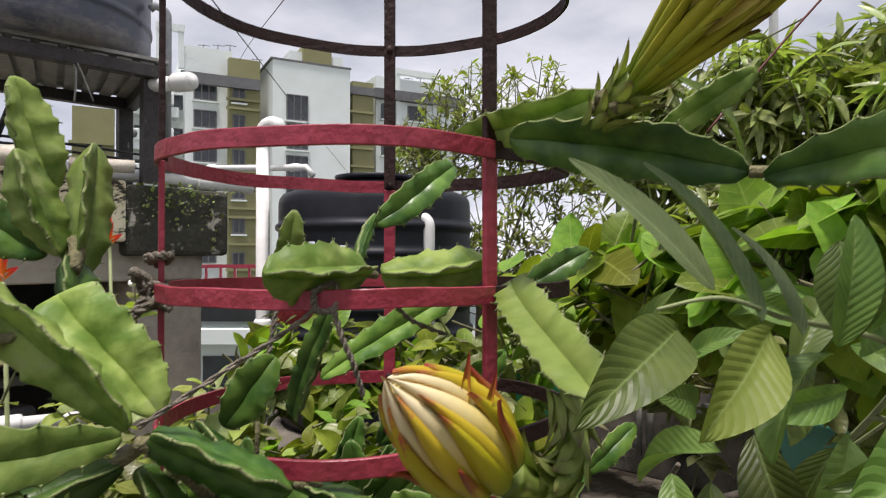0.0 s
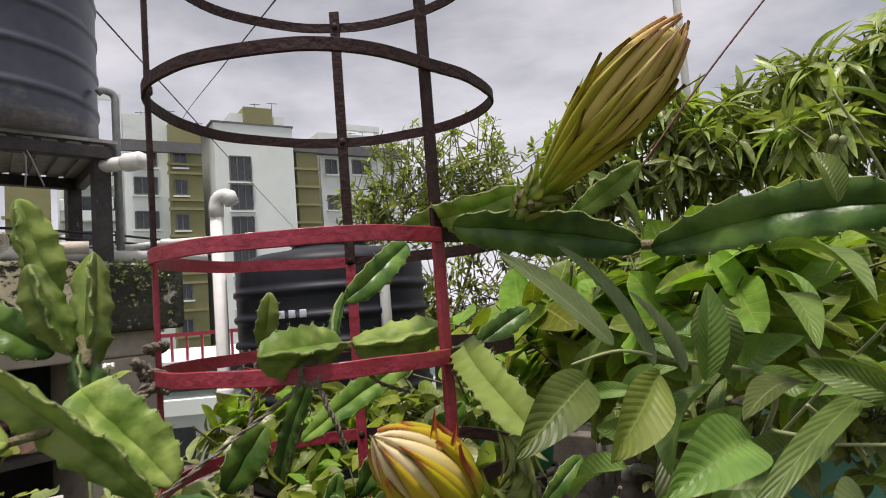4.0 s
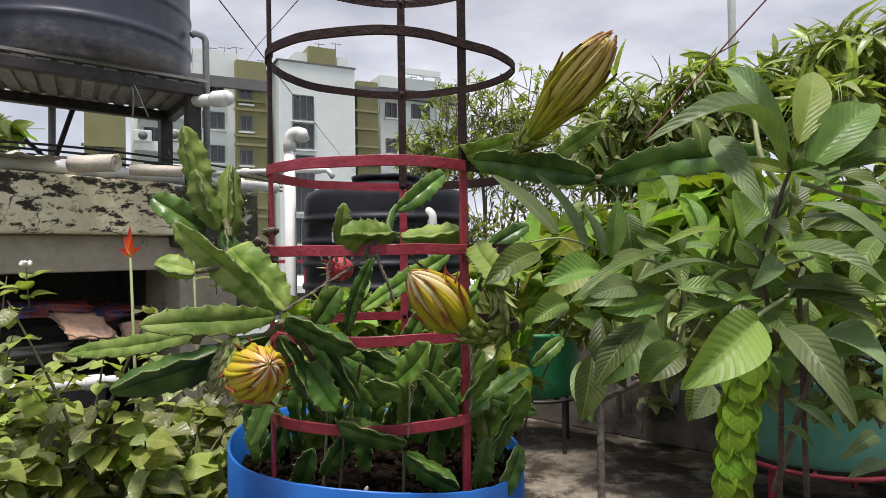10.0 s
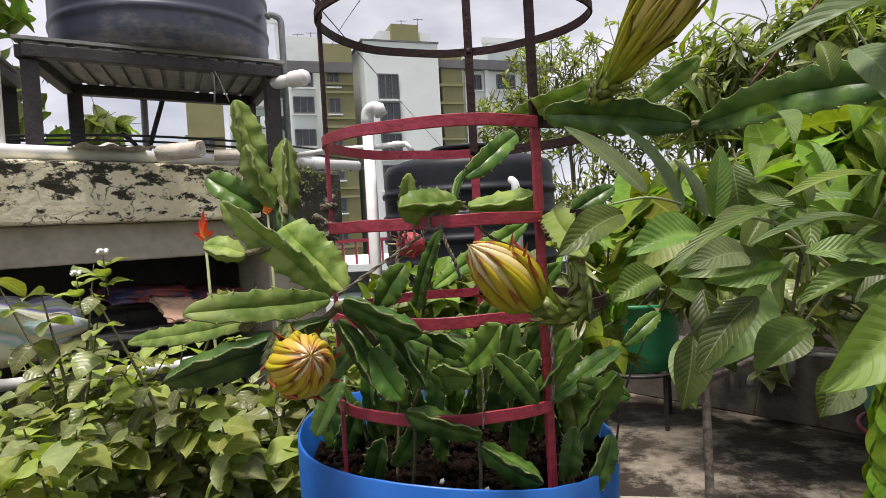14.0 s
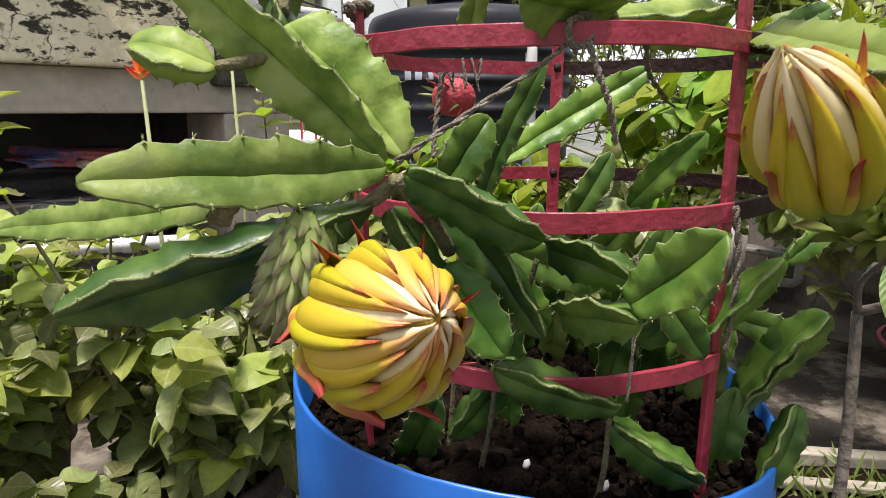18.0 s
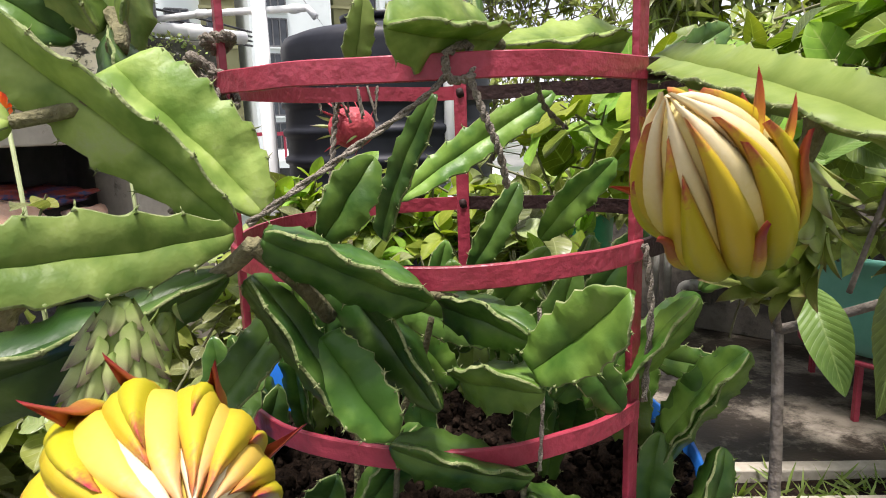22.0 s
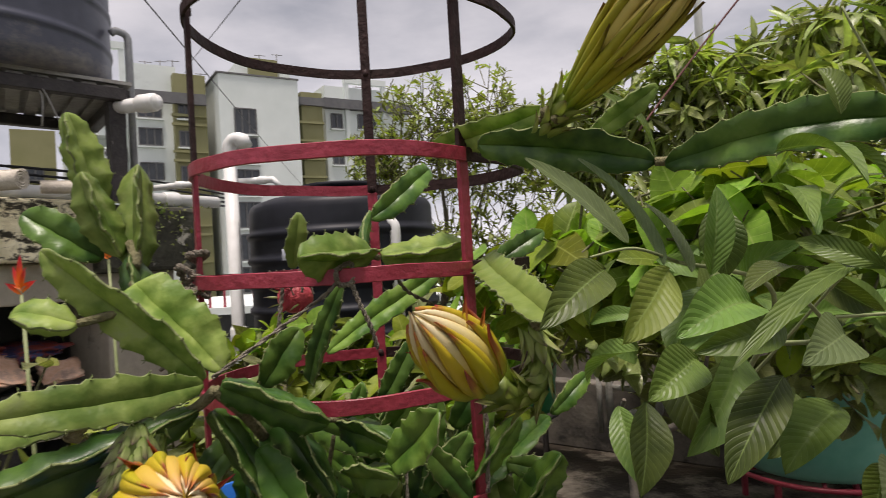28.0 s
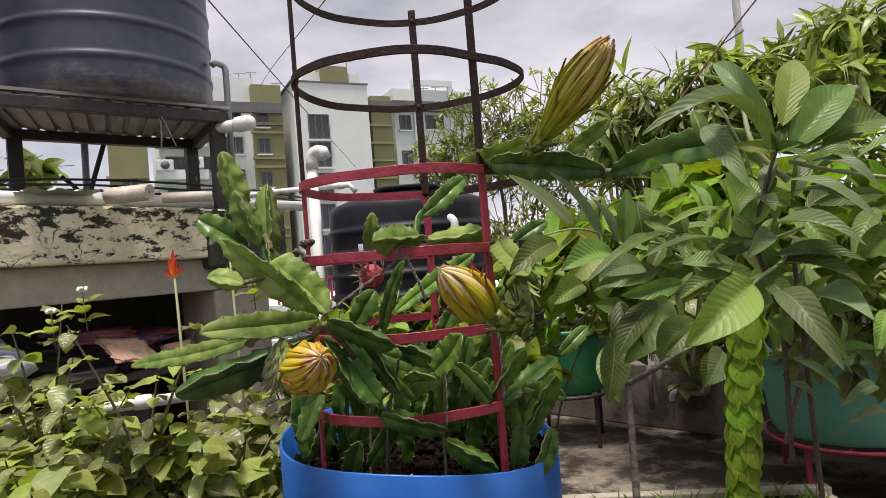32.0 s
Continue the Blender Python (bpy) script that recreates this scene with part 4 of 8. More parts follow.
sweep(bm, [(0, 0, 0), (0.03, 0.0, -0.06), (0.05, 0.01, -0.12), (0.075, 0, -0.17)], 0.003, 5)
sweep(bm, [(0, 0, 0), (-0.02, 0.0, 0.015), (-0.01, 0.0, 0.03), (0.015, 0, 0.01)], 0.003, 5)
straps = part("plastic_strap", bm, M_DECK, label="grey plastic straps hanging from the stand edge")
straps.location = (-1.385, 2.40, 1.85)
tagged(straps, category="strap")

# ---- blue drum with soil ----
DC = Vector((-0.114, 0.74, 0.0))
drum = thing("planter_drum", DC, "blue plastic drum cut open, filled with dark soil", "planter")
RIM = 0.735
prof = [(0.0, 0.0), (0.255, 0.0), (0.268, 0.02), (0.268, 0.20), (0.275, 0.215), (0.275, 0.24), (0.268, 0.255), (0.266, 0.45), (0.265, 0.6), (0.265, RIM - 0.003), (0.2635, RIM), (0.260, RIM - 0.002), (0.259, 0.58), (0.256, 0.45), (0, 0.45)]
bm = lathe(bmesh.new(), prof, 96)
for v in bm.verts:
    if v.co.z > 0.59:
        a = math.atan2(v.co.y, v.co.x)
        v.co.z += (v.co.z - 0.59) / 0.145 * (-0.020 + 0.024 * math.cos(a - radians(178)) + 0.006 * math.sin(3 * a) + 0.0015 * noise.noise(v.co * 60))
part("drum_shell", bm, M_BLUE, drum)
bm = bmesh.new()
lathe(bm, [(0.262 * k / 26, 0.662) for k in range(26, -1, -1)], 90)
for v in bm.verts:
    v.co.z += 0.020 * noise.noise(v.co * 9) + 0.018 * noise.noise(v.co * 38) + 0.010 * noise.noise(v.co * 90)
part("soil", bm, M_SOIL, drum, "dark crumbly soil")
srng = random.Random(5)
bm = bmesh.new()
for k in range(1500):
    a, r = srng.uniform(0, 6.28), 0.255 * math.sqrt(srng.random())
    s = 0.0025 + 0.010 * srng.random() ** 2.2
    m = Matrix.Translation((r * math.cos(a), r * math.sin(a), 0.668 + srng.uniform(-0.004, 0.008))) @ Euler([srng.uniform(0, 6) for _ in range(3)]).to_matrix().to_4x4() @ Matrix.Diagonal((s, s * srng.uniform(0.5, 1), s * srng.uniform(0.4, 0.8), 1))
    bmesh.ops.create_icosphere(bm, subdivisions=1, radius=1, matrix=m)
crumbs = part("crumb_layer", bm, M_SOIL, drum, "loose crumbs of dark soil")
crumbs["kind"] = "stuff"
for (x, y) in ((-0.12, 0.60), (-0.05, 0.57)):
    bm = bmesh.new()
    bmesh.ops.create_icosphere(bm, subdivisions=1, radius=0.005, matrix=Matrix.Translation((x - DC.x, y - DC.y, 0.676)) @ Euler((0.5, 0.4, x * 90)).to_matrix().to_4x4() @ Matrix.Diagonal((0.6, 0.8, 1.2, 1)))
    part("pebble", bm, M_WHITEFL, drum, "small pale pebble")

# ---- iron plant cage: flat-bar rings on three posts ----
PL, PR, PB = Vector((-0.284, 0.640, 0)), Vector((0.046, 0.600, 0)), Vector((-0.077, 0.932, 0))
cage = thing("plant_cage", (-0.10, 0.73, 0.60), "tall round iron plant cage with red paint and dark rust", "plant support")
ARC_LR = [PL, Vector((-0.215, 0.562, 0)), Vector((-0.10, 0.528, 0)), Vector((-0.015, 0.552, 0)), PR]
ARC_RB = [PR, Vector((0.105, 0.660, 0)), Vector((0.142, 0.745, 0)), Vector((0.110, 0.840, 0)), Vector((0.025, 0.908, 0)), PB]
ARC_BL = [PB, Vector((-0.175, 0.908, 0)), Vector((-0.255, 0.840, 0)), Vector((-0.292, 0.745, 0)), PL]
LOOP = ARC_LR[:-1] + ARC_RB[:-1] + ARC_BL[:-1]
DENSE = curve_points(LOOP, 10, True)


def flat_bar(pts, z, height, thick, tilt):
    """A bent flat bar that stands on edge."""
    bm = bmesh.new()
    rows = []
    mid = Vector((-0.09, 0.73, 0))
    for i, p in enumerate(pts):
        out = (p - mid).to_2d().normalized()
        o = Vector((out.x, out.y, 0))
        zz = z + tilt[0] * (p.x + 0.1) + tilt[1] * (p.y - 0.73) + 0.0015 * noise.noise(p * 14)
        q = Vector((p.x, p.y, zz))
        rows.append([bm.verts.new(q + o * a + Vector((0, 0, b)))
                     for a, b in ((0, -height / 2), (thick * 0.8, -height / 2), (thick, -height / 2 + 0.0008), (thick, height / 2 - 0.0008), (thick * 0.8, height / 2), (0, height / 2))])
    for a, b in zip(rows, rows[1:]):
        for k in range(6):
            bm.faces.new((a[k], b[k], b[(k + 1) % 6], a[(k + 1) % 6]))
    bm.faces.new(rows[0][::-1]), bm.faces.new(rows[-1])
    bmesh.ops.recalc_face_normals(bm, faces=bm.faces[:])
    bmesh.ops.translate(bm, vec=-cage.location, verts=bm.verts[:])
    return bm


RINGS = [(1.594, 0.0, 0.0, 'ddd'), (1.398, 0.0, 0.0, 'ddd'), (1.200, 0.0, 0.0, 'rdr'), (1.064, 0.0, 0.0, 'rdr'), (0.925, 0.0, 0.0, 'rdr'), (0.790, 0.0, 0.0, 'rrr')]
N = len(DENSE)
CUTS = [0, 40, 90, 130]
for z, tx, ty, cols in RINGS:
    for k in range(3 if z > 0.8 else 1):
        pts = [DENSE[i % N] for i in range(CUTS[k], CUTS[k + 1] + 1)]
        part("ring_bar", flat_bar(pts, z, 0.017 if z < 1.3 else 0.015, 0.004, (tx, ty)), M_RED if cols[k] == 'r' else M_RUST, cage,
             "red painted flat bar" if cols[k] == 'r' else "dark rusted flat bar", flat=True)
for p, top, lab in ((PL, 1.95, "left"), (PR, 1.95, "right"), (PB, 1.62, "back")):
    mid = Vector((-0.09, 0.73, 0))
    o = (p - mid).normalized()
    a = math.atan2(o.y, o.x)
    for lo, hi, m in ((0.60, 1.195, M_RED), (1.197, top, M_RUST)):
        bm = solid((-0.006, -0.008, lo), (0.0, 0.008, hi), None, 0.001)
        bmesh.ops.transform(bm, matrix=Matrix.Translation(p - cage.location - Vector((0, 0, 0))) @ Matrix.Rotation(a, 4, 'Z'), verts=bm.verts[:])
        part("post", bm, m, cage, "red painted post" if m is M_RED else "dark rusted post", flat=True)
        for z, *_ in RINGS:
            if lo < z <= hi + 0.01:
                bm = bmesh.new()
                bmesh.ops.create_icosphere(bm, subdivisions=1, radius=0.007, matrix=Matrix.Translation(p - cage.location + Vector((0, 0, z)) - o * 0.003) @ Matrix.Diagonal((1, 1, 1.3, 1)))
                part("weld", bm, M_RUST, cage, "rusty weld bead")

# ---- dragon fruit cactus ----
cactus = thing("dragon_fruit_cactus", (-0.117, 0.74, 0.635), "sprawling dragon fruit cactus with winged stems tied to the cage", "cactus")
prng = random.Random(21)


def pad(base, tip, width, facing=(0, -1, 0.3), turn=0.0, bow=0.0, skin=None, narrow=0.35, blunt=0.6, spread=(0, 128, 232), spines=True):
    """A stem segment with three thin scalloped wings, corky on their edges."""
    b, t = Vector(base), Vector(tip)
    ax = t - b
    ln = ax.length
    m = frame_of(ax, facing)
    n = max(24, int(ln / 0.0035))
    bm = bmesh.new()
    uvl = None
    scal = max(0.014, min(0.024, ln / 7))
    ph = [prng.uniform(0, 1) for _ in range(3)]
    rows, areoles = [], []
    for i in range(n + 1):
        s = i / n
        prof = narrow + (1 - narrow) * math.sin(min(1, s / 0.42) * math.pi / 2) if s < 0.42 else 1.0
        if s > blunt:
            prof *= math.sqrt(max(0.012, 1 - ((s - blunt) / (1 - blunt)) ** 1.9))
        if s < 0.04:
            prof *= 0.45 + 0.55 * s / 0.04
        c = Vector((0.006 * math.sin(3.1 * s + ph[0] * 6) * ln * 4, s * ln, bow * ln * math.sin(math.pi * s)))
        ring = []
        for k, a0 in enumerate(spread):
            a = radians(a0 + turn) + 0.12 * math.sin(5 * s + ph[k] * 6) + 0.07 * math.sin(math.pi * s * ln / scal + ph[k] * 6)
            sc = ((s * ln / scal + ph[k]) % 1.0)
            tooth = 0.90 + 0.15 * (sc / 0.85) ** 1.6 if sc < 0.85 else 0.90 + 0.15 * (1 - sc) / 0.15
            r = width / 2 * prof * tooth * (1 + 0.09 * noise.noise(Vector((s * 5, k * 3.1, ph[k] * 9))) + 0.03 * noise.noise(Vector((s * ln * 90, k * 3.1, ph[k] * 9)))) * (1.0 if k == 0 else 1.0)
            r = max(r, 0.0035)
            rad = Vector((math.sin(a), 0, math.cos(a)))
            tan = Vector((math.cos(a), 0, -math.sin(a)))
            for f, h in ((0.17, 0.0052), (0.55, 0.0030), (0.988, 0.0012), (1.0, 0.0006), (1.0, -0.0006), (0.988, -0.0012), (0.55, -0.0030), (0.17, -0.0052)):
                ring.append(bm.verts.new(c + rad * r * f + tan * h * (0.35 + 0.65 * prof)))
            if sc < 0.85 and (((s + 1 / n) * ln / scal + ph[k]) % 1.0) >= 0.85 and prof > 0.5:
                areoles.append((c + rad * r * 0.99, rad))
        rows.append(ring)
    L = len(rows[0])
    for a, c in zip(rows, rows[1:]):
        for k in range(L):
            f = bm.faces.new((a[k], a[(k + 1) % L], c[(k + 1) % L], c[k]))
            f.material_index = 1 if k % 8 in (2, 3, 4) else 0
    bm.faces.new(rows[0][::-1]), bm.faces.new(rows[-1])
    if spines:
        for p, d in areoles:
            bmesh.ops.create_cone(bm, segments=5, radius1=0.0022, radius2=0.0, depth=0.0024, cap_ends=True,
                                  matrix=Matrix.Translation(p) @ d.to_track_quat('Z', 'Y').to_matrix().to_4x4())
            for _ in range(2):
                e = (d + Vector((prng.gauss(0, 0.5), prng.gauss(0, 0.5), prng.gauss(0, 0.5)))).normalized()
                bmesh.ops.create_cone(bm, segments=3, radius1=0.0006, radius2=0.0, depth=0.0048, cap_ends=True,
                                      matrix=Matrix.Translation(p + e * 0.0024) @ e.to_track_quat('Z', 'Y').to_matrix().to_4x4())
        for f in bm.faces:
            if len(f.verts) in (3, 5):
                f.material_index = 1
    bmesh.ops.recalc_face_normals(bm, faces=bm.faces[:])
    bmesh.ops.transform(bm, matrix=Matrix.Translation(b - cactus.location) @ m, verts=bm.verts[:])
    return part("stem_segment", bm, [skin or M_PAD, M_MARGIN], cactus)


def joint(a, b, r0=0.006, r1=0.004, sag=0.0):
    a, b = Vector(a) - cactus.location, Vector(b) - cactus.location
    mid = (a + b) / 2 + Vector((0.004, 0, -sag))
    return part("woody_joint", tube(curve_points([a, mid, b], 5), [r0 + (r1 - r0) * i / 10 for i in range(11)], 7), M_CORK, cactus, "brown woody joint")


HUB = (-0.222, 0.475, 0.962)
# the bundle tied at the hub
pad((-0.232, 0.468, 0.972), (-0.366, 0.462, 1.108), 0.054, (0.55, -0.8, 0.3), 8, 0.02, M_PAD)
pad((-0.224, 0.500, 0.974), (-0.304, 0.512, 1.070), 0.066, (0.5, -0.8, 0.5), 62, 0.03, M_PAD, blunt=0.85)
pad((-0.228, 0.455, 0.974), (-0.356, 0.330, 0.972), 0.046, (0.6, -0.6, 0.6), 48, 0.02, M_PAD)
pad((-0.300, 0.470, 0.962), (-0.548, 0.502, 0.913), 0.036, (0, -0.8, 0.6), 55, -0.02, M_PAD)
pad((-0.245, 0.490, 0.945), (-0.428, 0.398, 0.879), 0.064, (0.35, -0.8, 0.35), 0, 0.02, M_PADSHADE)
pad((-0.216, 0.472, 0.965), (-0.118, 0.506, 0.918), 0.048, (0.0, -0.8, 0.45), 0, 0.04, M_PADSHADE, narrow=0.6)
joint((-0.27, 0.50, 0.93), HUB, 0.005, 0.006)
joint(HUB, (-0.19, 0.53, 0.90), 0.006, 0.006)
# the tall group at the left
pad((-0.342, 0.593, 1.078), (-0.346, 0.640, 1.211), 0.058, (0.15, -1, 0), 14, 0.03, M_PAD)
pad((-0.352, 0.590, 1.100), (-0.384, 0.576, 1.196), 0.052, (0.1, -1, 0), 20, 0.02, M_PAD)
pad((-0.402, 0.655, 1.165), (-0.420, 0.626, 1.276), 0.060, (0.4, -1, 0), -12, 0.02, M_PAD)
pad((-0.388, 0.630, 1.102), (-0.471, 0.611, 1.154), 0.054, (0, -1, 0.4), 62, 0.04, M_PADSHADE)
pad((-0.310, 0.560, 1.030), (-0.340, 0.585, 1.100), 0.050, (0, -1, 0), 20, 0.0, M_PADSHADE)
joint((-0.333, 0.575, 1.086), (-0.345, 0.60, 1.115), 0.008, 0.006)
joint((-0.25, 0.53, 0.985), (-0.333, 0.575, 1.070), 0.006, 0.007)
pad((-0.335, 0.450, 1.036), (-0.388, 0.440, 1.046), 0.038, (0.1, -0.9, 0.4), 85, 0.10, M_PAD, blunt=0.6)
joint((-0.335, 0.450, 1.036), (-0.300, 0.465, 1.045), 0.004, 0.005)
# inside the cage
pad((-0.163, 0.715, 0.920), (-0.112, 0.660, 1.052), 0.034, (0.1, -1, 0), 25, 0.0, M_PADSHADE, narrow=0.7)
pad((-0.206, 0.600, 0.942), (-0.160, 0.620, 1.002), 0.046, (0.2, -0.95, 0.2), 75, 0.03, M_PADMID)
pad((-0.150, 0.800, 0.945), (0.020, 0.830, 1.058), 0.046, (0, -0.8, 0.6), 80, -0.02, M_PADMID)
pad((-0.080, 0.790, 0.870), (-0.020, 0.800, 0.960), 0.040, (0.1, -0.9, 0.3), 70, 0.02, M_PADSHADE)
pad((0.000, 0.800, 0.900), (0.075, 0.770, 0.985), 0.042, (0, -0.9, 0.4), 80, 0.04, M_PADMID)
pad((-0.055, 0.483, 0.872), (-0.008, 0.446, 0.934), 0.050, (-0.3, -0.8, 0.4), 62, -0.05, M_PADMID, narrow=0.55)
pad((-0.110, 0.542, 0.905), (-0.054, 0.494, 0.888), 0.046, (0, -0.7, 0.7), 20, 0.05, M_PADSHADE, narrow=0.6)
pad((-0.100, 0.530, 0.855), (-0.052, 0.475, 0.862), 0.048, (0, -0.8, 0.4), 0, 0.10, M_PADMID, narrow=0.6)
pad((-0.215, 0.560, 0.955), (-0.115, 0.500, 0.842), 0.046, (0.5, -0.8, 0.3), 5, 0.03, M_PADSHADE)
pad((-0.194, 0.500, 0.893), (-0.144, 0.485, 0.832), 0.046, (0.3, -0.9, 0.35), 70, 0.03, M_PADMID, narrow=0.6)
pad((-0.232, 0.485, 0.938), (-0.165, 0.500, 0.826), 0.038, (0.4, -0.85, 0.3), 25, 0.02, M_PADSHADE, narrow=0.6)
pad((-0.160, 0.590, 0.900), (-0.060, 0.610, 0.850), 0.040, (0.1, -0.8, 0.5), 85, 0.03, M_PADSHADE)
pad((-0.050, 0.538, 0.766), (-0.152, 0.528, 0.806), 0.050, (0, -0.8, 0.5), 0, 0.06, M_PADSHADE, narrow=0.5)
pad((-0.052, 0.545, 0.750), (0.030, 0.560, 0.690), 0.050, (0, -0.8, 0.5), 0, 0.05, M_PADSHADE, narrow=0.5)
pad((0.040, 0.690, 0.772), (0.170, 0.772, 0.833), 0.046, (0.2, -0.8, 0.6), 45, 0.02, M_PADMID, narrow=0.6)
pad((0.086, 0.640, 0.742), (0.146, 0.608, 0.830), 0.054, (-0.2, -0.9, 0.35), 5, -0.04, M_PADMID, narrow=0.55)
pad((0.060, 0.630, 0.650), (0.085, 0.640, 0.745), 0.042, (0, -1, 0), 55, 0.0, M_PADSHADE)
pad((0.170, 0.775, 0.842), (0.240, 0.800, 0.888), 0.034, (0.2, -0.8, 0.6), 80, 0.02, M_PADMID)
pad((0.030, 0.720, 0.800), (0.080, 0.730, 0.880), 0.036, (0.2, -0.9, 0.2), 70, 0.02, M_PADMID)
pad((-0.250, 0.640, 0.640), (-0.200, 0.590, 0.745), 0.046, (0.2, -1, 0.2), 50, 0.0, M_PADSHADE)
pad((-0.140, 0.690, 0.650), (-0.130, 0.700, 0.860), 0.038, (0.3, -1, 0.2), 40, 0.0, M_PADSHADE)
pad((-0.010, 0.700, 0.650), (0.010, 0.690, 0.840), 0.038, (0.3, -1, 0.2), 70, 0.0, M_PADSHADE)
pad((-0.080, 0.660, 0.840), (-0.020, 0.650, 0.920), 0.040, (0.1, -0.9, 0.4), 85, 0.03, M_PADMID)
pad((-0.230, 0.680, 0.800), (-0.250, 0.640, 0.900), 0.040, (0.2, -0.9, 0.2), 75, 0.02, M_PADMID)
pad((-0.090, 0.720, 0.800), (-0.100, 0.700, 0.900), 0.040, (0.2, -0.9, 0.2), 55, 0.02, M_PADSHADE)
for a, b in (((-0.065, 0.56, 0.64), (-0.055, 0.545, 0.755)), ((-0.17, 0.60, 0.64), (-0.15, 0.57, 0.80)), ((-0.15, 0.57, 0.80), (-0.12, 0.55, 0.89)), ((0.07, 0.62, 0.64), (0.088, 0.64, 0.745)), ((-0.12, 0.52, 0.915), (-0.10, 0.545, 0.905)), ((-0.20, 0.64, 0.64), (-0.19, 0.66, 0.93))):
    joint(a, b, 0.0030, 0.0024)
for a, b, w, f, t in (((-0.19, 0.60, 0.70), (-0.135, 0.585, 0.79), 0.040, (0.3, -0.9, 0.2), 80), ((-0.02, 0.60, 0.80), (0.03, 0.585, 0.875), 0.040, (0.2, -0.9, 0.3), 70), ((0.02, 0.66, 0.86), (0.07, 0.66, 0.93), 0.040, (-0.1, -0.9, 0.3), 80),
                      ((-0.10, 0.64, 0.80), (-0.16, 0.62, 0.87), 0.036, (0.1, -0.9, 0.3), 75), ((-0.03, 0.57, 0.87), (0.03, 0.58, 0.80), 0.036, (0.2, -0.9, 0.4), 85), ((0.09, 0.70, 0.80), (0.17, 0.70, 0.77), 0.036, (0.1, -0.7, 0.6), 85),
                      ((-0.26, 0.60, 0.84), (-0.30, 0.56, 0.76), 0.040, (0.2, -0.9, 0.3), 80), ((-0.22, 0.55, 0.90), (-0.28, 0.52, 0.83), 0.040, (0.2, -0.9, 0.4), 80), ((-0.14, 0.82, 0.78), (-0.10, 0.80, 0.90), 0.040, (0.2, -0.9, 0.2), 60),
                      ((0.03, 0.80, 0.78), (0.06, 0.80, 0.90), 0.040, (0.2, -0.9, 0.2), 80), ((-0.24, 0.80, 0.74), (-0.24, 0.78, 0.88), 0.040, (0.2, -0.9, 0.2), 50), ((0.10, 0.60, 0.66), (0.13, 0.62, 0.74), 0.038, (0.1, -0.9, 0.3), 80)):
    pad(a, b, w, f, t, 0.03, M_PADSHADE if w > 0.037 else M_PADMID, narrow=0.5)
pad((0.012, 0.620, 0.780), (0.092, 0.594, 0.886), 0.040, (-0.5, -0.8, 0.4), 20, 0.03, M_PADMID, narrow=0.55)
pad((0.087, 0.650, 0.705), (0.134, 0.625, 0.823), 0.050, (-0.4, -0.9, 0.2), 12, 0.03, M_PADSHADE, narrow=0.5)
pad((-0.040, 0.650, 0.735), (0.000, 0.625, 0.908), 0.044, (0.3, -0.9, 0.2), 40, 0.02, M_PADSHADE, narrow=0.6)
pad((0.006, 0.665, 0.730), (0.030, 0.625, 0.862), 0.042, (-0.2, -0.9, 0.2), 65, 0.02, M_PADSHADE, narrow=0.5)
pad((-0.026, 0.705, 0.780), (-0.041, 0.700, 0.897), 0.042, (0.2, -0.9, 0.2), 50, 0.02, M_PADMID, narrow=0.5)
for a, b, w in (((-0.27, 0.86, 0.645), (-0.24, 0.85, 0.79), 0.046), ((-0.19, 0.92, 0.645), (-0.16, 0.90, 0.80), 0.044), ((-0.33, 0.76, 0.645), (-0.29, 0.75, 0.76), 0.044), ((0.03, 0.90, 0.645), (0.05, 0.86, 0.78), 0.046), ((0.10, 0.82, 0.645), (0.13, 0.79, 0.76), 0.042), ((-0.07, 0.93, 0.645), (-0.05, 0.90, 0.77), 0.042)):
    pad(a, b, w, (0.3, -0.9, 0.2), prng.uniform(10, 80), 0.03, M_PADSHADE, narrow=0.5)
# young shoots crowding the back of the drum
brng = random.Random(52)
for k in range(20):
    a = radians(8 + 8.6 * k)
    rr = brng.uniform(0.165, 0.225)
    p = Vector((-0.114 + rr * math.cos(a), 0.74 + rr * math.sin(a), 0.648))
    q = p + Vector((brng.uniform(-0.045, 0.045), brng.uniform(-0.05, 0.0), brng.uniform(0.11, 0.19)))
    pad(p, q, brng.uniform(0.042, 0.054), (0.2, -0.9, 0.3), brng.uniform(0, 90), 0.03, M_PADSHADE if k % 4 else M_PAD, narrow=0.6, spines=False)
for q, rad in (((0.124, 0.482, 1.208), 0.007), ((0.128, 0.470, 1.210), 0.006), ((0.136, 0.466, 1.212), 0.005), ((0.121, 0.478, 1.218), 0.006), ((0.118, 0.488, 1.212), 0.006)):
    bm = bmesh.new()
    bmesh.ops.create_icosphere(bm, subdivisions=2, radius=rad, matrix=Matrix.Translation(Vector(q) - cactus.location))
    for v in bm.verts:
        v.co += Vector(noise.noise_vector(v.co * 160)) * 0.004
    part("dried_scale", bm, M_CORK, cactus, "dry brown knob at the bud's foot")
bm = bmesh.new()
bmesh.ops.create_icosphere(bm, subdivisions=3, radius=0.009, matrix=Matrix.Translation(Vector((-0.303, 0.372, 0.955)) - cactus.location) @ Matrix.Diagonal((0.9, 0.7, 1.1, 1)))
for v in bm.verts:
    v.co += Vector(noise.noise_vector(v.co * 120)) * 0.006
part("dried_flower", bm, M_CORK, cactus, "dry brown shrivelled flower remnant")
